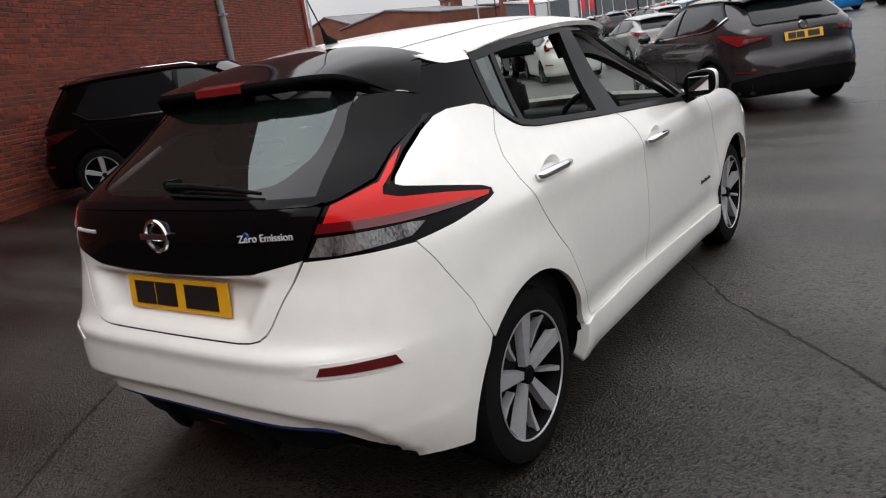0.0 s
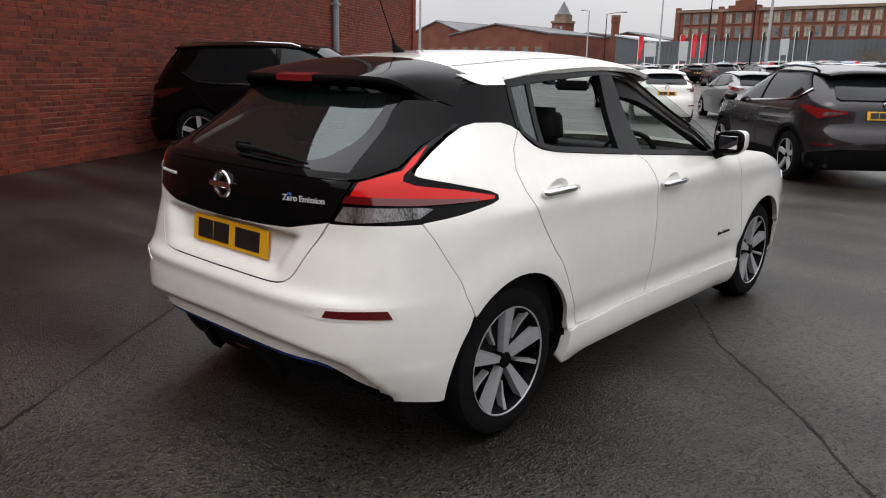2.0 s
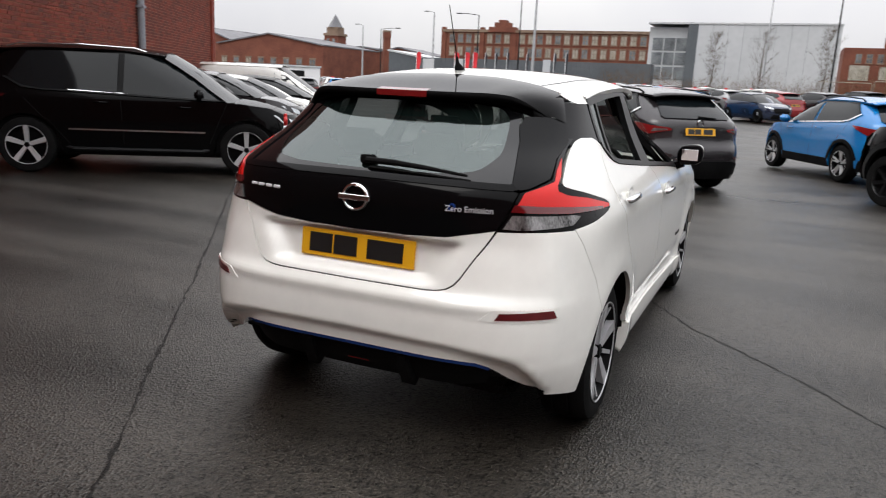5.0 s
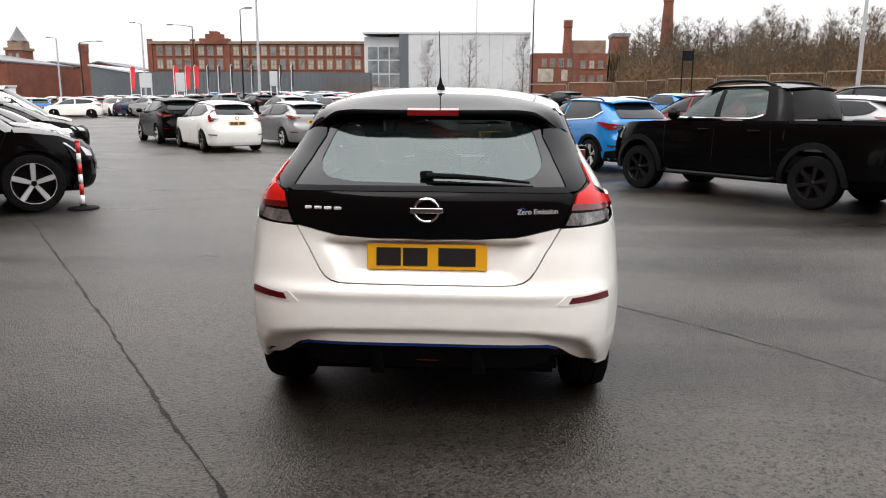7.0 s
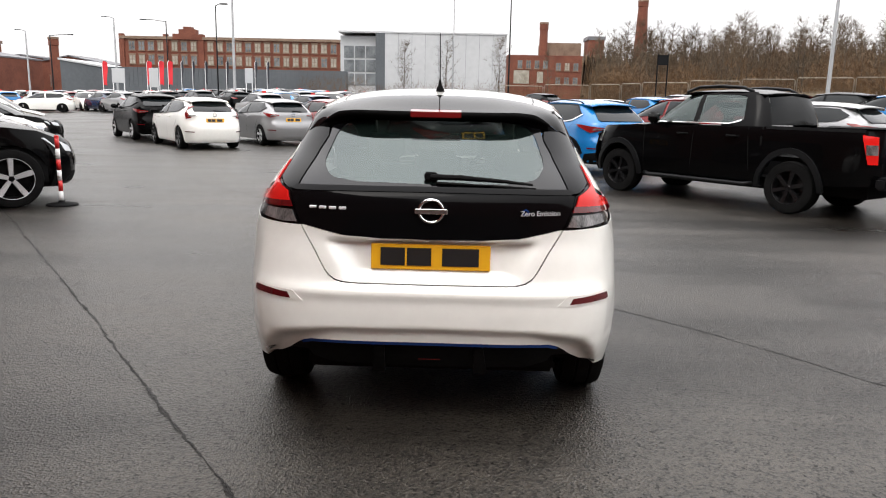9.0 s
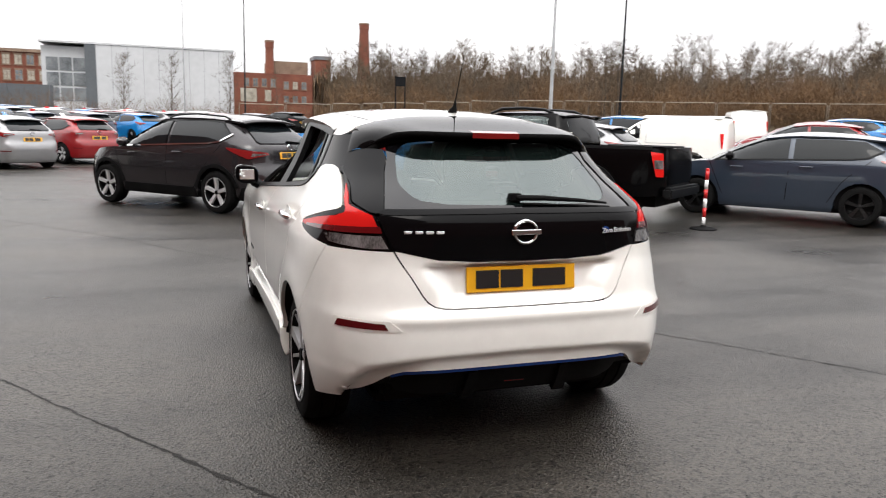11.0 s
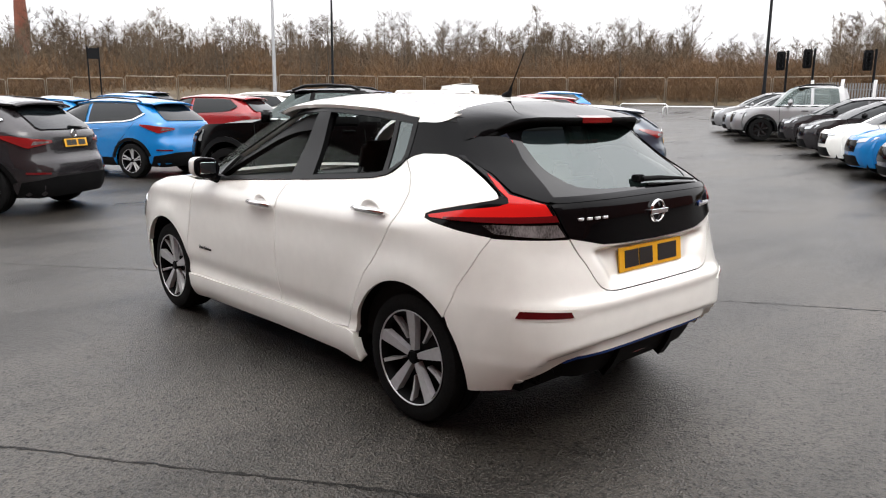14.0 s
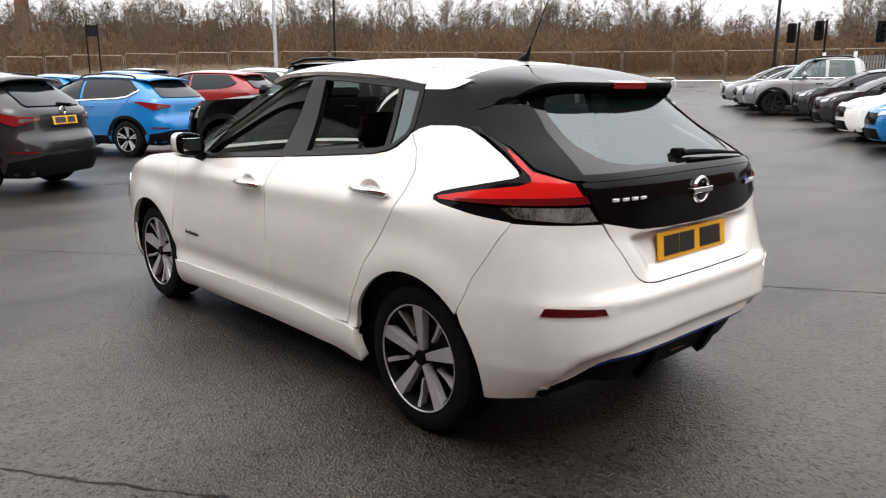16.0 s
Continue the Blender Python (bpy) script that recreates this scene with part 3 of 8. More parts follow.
def plate(parent, m, w=0.52, h=0.111, base=None, chars=((0, 2), (2, 2), (5, 3))):
    """A number plate with plain bars in place of its characters."""
    bm = bmesh.new()
    box(bm, -w / 2, w / 2, -0.004, 0.004, -h / 2, h / 2)
    bevel_all(bm, 0.003, 1)
    p = part("number_plate", bm, base or M_PLATEY, parent, "yellow number plate with plain dark bars")
    p.matrix_local = m
    for x0, x1 in ((-0.218, -0.112), (-0.103, 0.003), (0.05, 0.21)):
        bm = bmesh.new()
        box(bm, x0 * w / 0.52, x1 * w / 0.52, -0.0075, -0.0035, -0.34 * h, 0.36 * h)
        part("character_bar", bm, M_PLATEK, p)
    return p

# ---- the white hatchback ----
def leaf_push(x, y, z):
    """Shoulder, hip and sill relief, the tailgate recess and the bumper ledge."""
    w = smoothstep(-0.25, 0.1, y) * smoothstep(3.3, 2.8, y)
    x += 0.006 * w * math.exp(-((z - 0.90 - 0.02 * (1.2 - y)) / 0.045) ** 2)
    x -= 0.012 * w * math.exp(-((z - 0.40) / 0.05) ** 2)
    line = 0.905 + 0.022 * (1.2 - y)
    x -= 0.003 * w * smoothstep(0.0, 0.03, line - z) * smoothstep(-0.30, 0.0, z - line)
    for cy in (0.02, 2.7):
        d = math.hypot(y - cy, z - 0.31)
        x += 0.014 * math.exp(-((d - 0.40) / 0.09) ** 2) * (1 if z < 0.75 else math.exp(-((z - 0.75) / 0.1) ** 2))
    if y < -0.2:
        # the tailgate is set in between the bumper corners
        edge = 0.30 + 0.08 * smoothstep(0.72, 0.90, z)
        inside = 1 - smoothstep(edge - 0.012, edge + 0.10, x)
        y += 0.046 * inside * smoothstep(0.712, 0.75, z) * (1 - smoothstep(0.868, 0.888, z))
        y -= 0.012 * (1 - smoothstep(0.5, 0.8, x)) * math.exp(-((z - 0.665) / 0.03) ** 2)
        # the undercut below the bumper's crease, widening towards its corners
        crease = curve([(0.0, 0.508), (0.40, 0.502), (0.55, 0.492), (0.68, 0.460), (0.74, 0.36), (0.785, 0.22)], x)
        y += (0.030 + 0.050 * smoothstep(0.42, 0.66, x)) * smoothstep(-0.004, 0.024 + 0.05 * smoothstep(0.4, 0.65, x), crease - z)
        # the upright fold at the bumper's corners, with flatter faces beside it
        d = (x + y) * 0.7071 - 0.135
        flat = 0.010 * (1 - math.exp(-abs(d) / 0.05)) * math.exp(-(d / 0.17) ** 2) * smoothstep(0.40, 0.46, z) * (1 - smoothstep(0.80, 0.92, z))
        x, y = x - 0.7071 * flat, y + 0.7071 * flat
    return x, y


LEAF_HALF = [(0.15, 0.80), (0.2, 0.85), (0.26, 0.874), (0.32, 0.880), (0.5, 0.894), (0.7, 0.902), (0.85, 0.898), (0.93, 0.888), (1.0, 0.861), (1.08, 0.815), (1.15, 0.775), (1.24, 0.727), (1.33, 0.688), (1.42, 0.652), (1.48, 0.622), (1.52, 0.58)]
LEAF_REAR = [(0.15, -0.62), (0.25, -0.705), (0.35, -0.762), (0.43, -0.785), (0.49, -0.792), (0.55, -0.792), (0.65, -0.785), (0.70, -0.765), (0.8, -0.742), (0.9, -0.722), (1.0, -0.722), (1.06, -0.712), (1.09, -0.695), (1.12, -0.657), (1.24, -0.488), (1.33, -0.37), (1.40, -0.285), (1.48, -0.16), (1.55, -0.08)]
LEAF_NR = [(0.2, 3.9), (0.5, 4.5), (0.8, 4.2), (1.0, 3.9), (1.1, 4.2), (1.24, 3.4), (1.4, 3.0)]
LEAF_FRONT = [(0.15, 3.40), (0.3, 3.55), (0.5, 3.60), (0.7, 3.56), (0.85, 3.45), (0.95, 3.2), (1.0, 3.0)]
leaf_shell = Shell(LEAF_HALF, LEAF_REAR, LEAF_FRONT, LEAF_NR, [(0.2, 4.0), (0.7, 4.0), (1.0, 3.0)], 0.3, 2.45, leaf_push)
CABIN_FRONT = [(0.95, 2.78), (1.0, 2.66), (1.1, 2.48), (1.2, 2.29), (1.3, 2.08), (1.4, 1.85), (1.48, 1.65), (1.52, 1.56)]
leaf_cabin = Shell(LEAF_HALF, LEAF_REAR, CABIN_FRONT, LEAF_NR, [(0.95, 2.3), (1.5, 2.2)], 0.3, [(0.95, 1.9), (1.1, 1.6), (1.3, 1.2), (1.5, 0.9)], leaf_push)

leaf = thing("electric_hatchback", pose(0, 0, 0), "white five-door hatchback with gloss black tailgate on wet asphalt", "car")
BELT = [(2.30, 0.985), (2.0, 1.0), (1.5, 1.04), (1.0, 1.078), (0.6, 1.112), (0.34, 1.138), (0.255, 1.165), (0.205, 1.205), (0.185, 1.232)]


def belt(y):
    return curve(sorted(BELT), y)


FENDER_GAP = [(2.23, 0.985), (2.25, 0.9), (2.29, 0.75), (2.335, 0.55), (2.36, 0.36)]
DOOR_GAP = [(1.055, 1.074), (1.12, 1.03), (1.155, 0.97), (1.17, 0.8), (1.165, 0.6), (1.15, 0.3595)]
REAR_GAP = [(0.185, 1.225), (0.115, 1.16), (0.075, 1.08), (0.085, 1.0), (0.14, 0.9), (0.25, 0.74), (0.36, 0.58), (0.44, 0.44), (0.475, 0.362)]
G = 0.0035


def off(line, d):
    return [(y + d, z) for y, z in line]


R_ARCH = lambda a0, a1, n=18: arc(0.02, 0.30, 0.385, a0, a1, n)
F_ARCH = lambda a0, a1, n=18: arc(2.715, 0.30, 0.385, a0, a1, n)

# doors
top = [(y, belt(y) - 0.006) for y in (2.2, 1.9, 1.6, 1.3, 1.1)]
pair("front_door", [(y, z) for y, z in top] + off(DOOR_GAP, G) + [(1.5, 0.352), (2.0, 0.335), (2.35, 0.332)] + off(FENDER_GAP[::-1], -G), leaf_shell, P_WHITE, leaf, 0.03, 0.025)
top = [(y, belt(y) - 0.006) for y in (1.0, 0.8, 0.6, 0.4, 0.3, 0.25, 0.21)]
pair("rear_door", off(DOOR_GAP[::-1], -G) + top + off(REAR_GAP, G) + [(0.6, 0.35), (0.9, 0.362)], leaf_shell, P_WHITE, leaf, 0.03, 0.025)
# sill
pair("sill", [(2.345, 0.329), (2.0, 0.332), (1.5, 0.3485), (1.15, 0.356), (0.9, 0.3585), (0.6, 0.347), (0.47, 0.354), (0.41, 0.345), (0.385, 0.24), (0.38, 0.205), (0.46, 0.20), (0.6, 0.215), (1.2, 0.215), (2.0, 0.19), (2.33, 0.18), (2.335, 0.25)],
     leaf_shell, P_WHITE, leaf, 0.04, 0.02, 0.014, 0.05)
# front wing
pair("front_wing", off(FENDER_GAP, G) + [(2.352, 0.34)] + F_ARCH(172, 25) + [(3.09, 0.46), (3.2, 0.62), (3.33, 0.72), (3.25, 0.80), (3.0, 0.90), (2.7, 0.965), (2.45, 0.995)], leaf_shell, P_WHITE, leaf, 0.03, 0.025, 0.0, 0.03)
# quarter panel
pair("rear_quarter", [(0.465, 0.352)] + off(REAR_GAP[::-1], -G) + [(0.15, 1.243), (0.09, 1.258), (-0.05, 1.262), (-0.12, 1.25), (-0.2, 1.218), (-0.31, 1.168), (-0.405, 1.118), (-0.425, 1.10), (-0.405, 1.09), (-0.3, 1.066), (-0.12, 1.024), (-0.083, 1.008),
      (-0.085, 0.990), (-0.13, 0.978), (-0.3, 0.955), (-0.45, 0.940), (-0.44, 0.92), (-0.39, 0.83), (-0.32, 0.72), (-0.275, 0.612), (-0.262, 0.585)] + R_ARCH(135, 8), leaf_shell, P_WHITE, leaf, 0.02, 0.02, 0.0, 0.03)
# arch lips and liners
for cy in (0.02, 2.715):
    for sg in (1, -1):
        bm = bmesh.new()
        prev = None
        for k in range(49):
            t = radians(-8 + 196 * k / 48)
            yy, zz = cy + 0.384 * math.cos(t), 0.30 + 0.384 * math.sin(t)
            edge = leaf_shell.at(leaf_shell.qy(yy, zz), zz).x - 0.008
            cs = [bm.verts.new((sg * x, cy + r * math.cos(t), 0.30 + r * math.sin(t))) for x, r in ((edge - 0.012, 0.386), (edge - 0.05, 0.384), (0.58, 0.38))]
            if prev:
                for i in range(2):
                    bm.faces.new((prev[i], prev[i + 1], cs[i + 1], cs[i]))
            prev = cs
        part("arch_liner", bm, M_TRIM, leaf, "black plastic wheel arch liner", recalc=True)
# bumper
qx = lambda x, z: leaf_shell.q(("x", x, z))
qs = lambda y, z: leaf_shell.q((y, z))
half = [(0, 0.697), qx(0.33, 0.6985), qx(0.378, 0.7015), qx(0.414, 0.7095), qx(0.442, 0.7265), qx(0.463, 0.752), qx(0.510, 0.832), qx(0.575, 0.935), qx(0.64, 0.936), qs(-0.4535, 0.937), qs(-0.4435, 0.92), qs(-0.3935, 0.83), qs(-0.3235, 0.72), qs(-0.2785, 0.612), qs(-0.2660, 0.582)] + \
       [qs(y, z) for y, z in R_ARCH(142, 186, 6)] + [qs(-0.376, 0.258), qx(0.80, 0.274), qx(0.765, 0.290), qx(0.74, 0.301), qx(0.715, 0.312), qx(0.69, 0.323), qx(0.64, 0.357), qx(0.60, 0.392), qx(0.57, 0.413), qx(0.53, 0.428), qx(0.45, 0.436), (0, 0.437)]
panel("rear_bumper", mirrored(half), leaf_shell.at, P_WHITE, leaf, 0.02, 0.012, 0, 0.03)
# reflectors in the bumper
for sg in (1, -1):
    p = [qx(0.79, 0.653), qx(0.80, 0.62), qx(0.60, 0.625), qx(0.585, 0.640), qx(0.60, 0.652)]
    panel("reflector_recess", [(sg * u, v) for u, v in [qx(0.805, 0.66), qx(0.812, 0.612), qx(0.60, 0.612), qx(0.555, 0.618), qx(0.60, 0.658)]], leaf_shell.at, P_WHITE, leaf, 0.03, 0.03, 0.003, 0.004)
    panel("reflector", [(sg * u, v) for u, v in [qx(0.79, 0.652), qx(0.80, 0.622), qx(0.61, 0.622), qx(0.625, 0.648)]], leaf_shell.at, M_REDDARK, leaf, 0.03, 0.03, 0.006, 0.006, "dark red bumper reflector")
# diffuser and blue strip
half = [(0, 0.43), qx(0.45, 0.43), qx(0.54, 0.415), qx(0.575, 0.39), qx(0.59, 0.34), qx(0.56, 0.29), qx(0.45, 0.27), (0, 0.265)]
panel("diffuser", mirrored(half), leaf_shell.at, M_TRIM, leaf, 0.04, 0.03, -0.045, 0.05, "black plastic rear diffuser")
bm = bmesh.new()
box(bm, -0.58, 0.58, -0.53, -0.35, 0.25, 0.42)
bevel_all(bm, 0.02)
part("under_tray", bm, M_TRIM, leaf)
half = [(0, 0.434), qx(0.45, 0.433), qx(0.53, 0.425), qx(0.57, 0.410), qx(0.585, 0.399), qx(0.574, 0.391), qx(0.53, 0.409), qx(0.45, 0.418), (0, 0.419)]
panel("blue_strip", mirrored(half), leaf_shell.at, M_BLUESTRIP, leaf, 0.03, 0.03, -0.007, 0.03, "metallic blue accent strip")
for sg in (1, -1):
    panel("diffuser_fin", [(sg * u, v) for u, v in [qx(0.20, 0.40), qx(0.24, 0.40), qx(0.26, 0.25), qx(0.20, 0.25)]], leaf_shell.at, M_TRIM, leaf, 0.05, 0.05, -0.02, 0.06)
bm = bmesh.new()
box(bm, -0.055, 0.055, -0.675, -0.63, 0.325, 0.348)
bevel_all(bm, 0.006)
part("fog_lamp", bm, M_REDDARK, leaf, "small dark red fog lamp")
bm = bmesh.new()
box(bm, -0.6, 0.6, -0.45, 3.3, 0.2, 0.27)
bevel_all(bm, 0.02)
part("underbody", bm, M_TRIM, leaf)

# tailgate
gate = new("tailgate")
gate.parent = leaf
low = [(0, 0.7015), qx(0.33, 0.703), qx(0.375, 0.706), qx(0.41, 0.714), qx(0.437, 0.7305), qx(0.458, 0.7555), qx(0.505, 0.835), qx(0.568, 0.938), qx(0.50, 0.924), qx(0.385, 0.899), qx(0.2, 0.889), (0, 0.884)]
panel("lower_skin", mirrored(low), leaf_shell.at, P_WHITE, gate, 0.012, 0.012, 0, 0.014)
dark = [(0, 0.889), qx(0.2, 0.894), qx(0.385, 0.904), qx(0.50, 0.929), qx(0.572, 0.944), qx(0.60, 1.0), qx(0.625, 1.077), qx(0.60, 1.086), qx(0.4, 1.090), (0, 1.092)]
panel("trim_panel", mirrored(dark), leaf_shell.at, M_GLOSSBLACK, gate, 0.02, 0.015, 0.002, 0.014, "gloss black tailgate trim panel")
lip = [(0, 1.090), qx(0.4, 1.088), qx(0.60, 1.083), qx(0.622, 1.088), qx(0.60, 1.104), qx(0.4, 1.108), (0, 1.110)]
panel("glass_lip", mirrored(lip), leaf_shell.at, M_GLOSSBLACK, gate, 0.03, 0.02, 0.006, 0.015)
# window
M_FRIT = mat("black_glass_print", (0.003, 0.003, 0.0035), 0.06, 0, 0, 0.4)
glass = [(0, 1.104), qx(0.4, 1.102), qx(0.597, 1.096), qx(0.577, 1.15), qx(0.537, 1.25), qx(0.507, 1.31), qx(0.50, 1.36), qx(0.45, 1.40), (0, 1.41)]
panel("rear_window", mirrored(glass), leaf_shell.at, M_GLASS, gate, 0.02, 0.02, -0.006, 0.0, "dark tinted rear window")
frit = [qx(0.600, 1.096), qx(0.580, 1.15), qx(0.540, 1.25), qx(0.510, 1.31), qx(0.515, 1.342), qx(0.56, 1.345), qx(0.592, 1.344), qs(-0.106, 1.326), qs(-0.165, 1.252), qs(-0.195, 1.238), qs(-0.33, 1.190), qs(-0.46, 1.125), qx(0.652, 1.092), qx(0.63, 1.088)]
for sg in (1, -1):
    panel("window_pillar", [(sg * u, v) for u, v in frit], leaf_shell.at, M_GLOSSBLACK, gate, 0.02, 0.02, 0.002, 0.02, "gloss black tailgate pillar")
# printed black border on the glass
inner = rounded([qx(0.33, 1.130), qx(0.455, 1.145), qx(0.505, 1.21), qx(0.470, 1.33), qx(0.42, 1.375), qx(0.30, 1.388)], 0.3, 4, (0, 5))
border = [(0, 1.102), qx(0.4, 1.100), qx(0.598, 1.094), qx(0.578, 1.15), qx(0.538, 1.25), qx(0.508, 1.31), qx(0.50, 1.36), qx(0.455, 1.405), (0, 1.415), (0, 1.392)] + inner[::-1] + [(0, 1.124)]
for sg in (1, -1):
    panel("window_border", [(sg * u, v) for u, v in border], leaf_shell.at, M_FRIT, gate, 0.02, 0.02, -0.003, 0.0, "black printed border of the rear window")


# roof
def roof_edge(y):
    return curve([(-0.42, 0.40), (-0.33, 0.47), (-0.2, 0.535), (0.0, 0.592), (0.2, 0.628), (0.6, 0.650), (1.0, 0.645), (1.3, 0.632), (1.6, 0.60), (1.8, 0.56)], y), curve([(-0.42, 1.41), (-0.33, 1.418), (0.0, 1.428), (0.2, 1.438), (0.6, 1.468), (1.0, 1.483), (1.3, 1.474), (1.6, 1.420), (1.8, 1.355)], y)


def roof_at(u, y):
    we, ze = roof_edge(y)
    tc = curve([(-0.42, 1.425), (-0.33, 1.440), (-0.1, 1.487), (0.2, 1.528), (0.6, 1.552), (1.0, 1.556), (1.3, 1.54), (1.6, 1.50), (1.8, 1.45)], y)
    back = -0.06 * (u * u) if y < -0.25 else 0
    return Vector((we * u, y - back * smoothstep(-0.2, -0.36, y), ze + (tc - ze) * max(0.0, 1 - abs(u) ** 2.6) ** 0.8))


above = lambda p: Vector((0, p.y, 0.8))
panel("roof", [(-1, 0.045), (-0.6, 0.03), (0, 0.02), (0.6, 0.03), (1, 0.045), (1, 1.52), (0.6, 1.58), (0, 1.60), (-0.6, 1.58), (-1, 1.52)], roof_at, P_WHITE, leaf, 0.06, 0.06, 0, 0.02, "white roof", above)
for sg in (1, -1):
    bm = bmesh.new()
    prev = None
    for k in range(30):
        y = -0.2 + 1.72 * k / 29
        p = roof_at(sg * 0.80, y)
        cs = [bm.verts.new(roof_at(sg * u, y) + Vector((0, 0, 0.0015))) for u in (0.795, 0.805)]
        if prev:
            bm.faces.new((prev[0], prev[1], cs[1], cs[0]))
        prev = cs
    part("roof_channel", bm, M_SATIN, leaf)
spo = new("spoiler")
spo.parent = leaf
# trailing edge of the spoiler from its middle to where its fin runs into the tailgate, and the line at which it leaves the body
TRAIL = [(0.0, (0.0, -0.368, 1.428)), (0.3, (0.22, -0.360, 1.429)), (0.5, (0.36, -0.335, 1.430)), (0.66, (0.455, -0.290, 1.423)), (0.78, (0.510, -0.248, 1.400)), (0.88, (0.545, -0.215, 1.376)), (1.0, tuple(leaf_shell.at(leaf_shell.qx(0.590, 1.342), 1.342)))]
SEAM = [(0.0, tuple(roof_at(0.0, 0.035))), (0.3, tuple(roof_at(0.40, 0.035))), (0.5, tuple(roof_at(0.66, 0.036))), (0.68, tuple(roof_at(0.88, 0.030))), (0.80, tuple(roof_at(1.0, 0.0))), (0.9, tuple(leaf_shell.at(leaf_shell.qy(-0.045, 1.395), 1.395))), (1.0, tuple(leaf_shell.at(leaf_shell.qy(-0.104, 1.325), 1.325)))]


def along(line, s):
    return Vector([curve([(k, p[i]) for k, p in line], abs(s)) for i in range(3)]) if s >= 0 else Vector([(-1 if i == 0 else 1) * curve([(k, p[i]) for k, p in line], abs(s)) for i in range(3)])


def visor_at(s, t):
    f, e = along(SEAM, s), along(TRAIL, s)
    L = (e - f).length
    side = smoothstep(0.6, 1.0, abs(s))
    t0 = Vector((0, -L, -(0.05 + 0.1 * side) * L))
    t1 = Vector(((e.x - f.x) * 0.9, -L * (0.95 - 0.15 * side), -(0.20 + 0.25 * side) * L))
    return f * (2 * t ** 3 - 3 * t ** 2 + 1) + t0 * (t ** 3 - 2 * t ** 2 + t) + e * (3 * t ** 2 - 2 * t ** 3) + t1 * (t ** 3 - t ** 2)


panel("spoiler_top", [(-1, 0), (1, 0), (1, 1), (-1, 1)], visor_at, M_GLOSSBLACK, spo, 0.04, 0.1, 0.0015, 0.0, "gloss black roof spoiler with side fins", above)
# rolled edge and underside of the spoiler, closing on the glass
bm = bmesh.new()
prev = None
for k in range(49):
    u = -1 + 2 * k / 48
    e = along(TRAIL, u)
    fade = 1 - smoothstep(0.7, 1.0, abs(u))
    z = 1.392 - 0.054 * smoothstep(0.45, 1.0, abs(u))
    p = leaf_shell.at(leaf_shell.qx(e.x * (0.98 + 0.02 * abs(u)), z), z)
    cs = [bm.verts.new(v) for v in (e + Vector((0, 0.002, 0.001)), e + Vector((0, -0.004, -0.008 * fade)), e + Vector((0, 0.004, -0.026 * fade)), e.lerp(p, 0.5) + Vector((0, 0.015 * fade, 0.012 * fade)), p + Vector((0, -0.001, 0.0)), p + Vector((-0.03 * u, 0.09, -0.01)))]
    if prev:
        for i in range(5):
            bm.faces.new((prev[i], prev[i + 1], cs[i + 1], cs[i]))
    prev = cs
part("spoiler_underside", bm, M_TRIM, spo, smooth=True)
bm = bmesh.new()
prev = None
for k in range(9):
    u = -0.16 + 0.32 * k / 8
    e = along(TRAIL, u)
    cs = [bm.verts.new(e + Vector((0, dy, dz))) for dy, dz in ((0.035, 0.010), (-0.007, 0.001), (-0.007, -0.024), (0.01, -0.028))]
    if prev:
        for i in range(3):
            bm.faces.new((prev[i], prev[i + 1], cs[i + 1], cs[i]))
    prev = cs
part("brake_light", bm, M_REDCAR, spo, "red high-level brake light")
# pillar behind the doors
dpil = [(0.195, 1.406), (0.185, 1.225), (0.15, 1.235), (0.09, 1.250), (-0.05, 1.252), (-0.115, 1.24), (-0.168, 1.232), (-0.165, 1.252), (-0.102, 1.33), (-0.048, 1.396), (-0.03, 1.405), (0.05, 1.406)]
pair("rear_pillar", dpil, leaf_shell, M_GLOSSBLACK, leaf, 0.03, 0.03, -0.002, 0.015, "gloss black rear pillar")
for sg in (1, -1):
    bm = bmesh.new()
    prev = None
    for k in range(13):
        y = -0.035 + 0.245 * k / 12
        a, b = roof_at(sg * 0.97, max(y, 0.045)) + Vector((0, min(0.0, y - 0.045), 0.001)), leaf_shell.at(sg * leaf_shell.qy(y, 1.402), 1.402)
        b = b.lerp(a, 1 - smoothstep(-0.05, 0.07, y))
        cs = [bm.verts.new(p) for p in (b, a.lerp(b, 0.66) + Vector((sg * 0.003, 0, 0.003)), a.lerp(b, 0.33) + Vector((sg * 0.003, 0, 0.003)), a)]
        if prev:
            for i in range(3):
                bm.faces.new((prev[i], prev[i + 1], cs[i + 1], cs[i]))
        prev = cs
    part("pillar_cap", bm, P_WHITE, leaf, smooth=True)
pair("pillar_strip", [(-0.15, 1.262), (-0.115, 1.262), (-0.2, 1.230), (-0.31, 1.180), (-0.405, 1.128), (-0.44, 1.102), (-0.46, 1.118), (-0.33, 1.186), (-0.19, 1.243)], leaf_shell, M_SATIN, leaf, 0.03, 0.03, 0.0, 0.012)

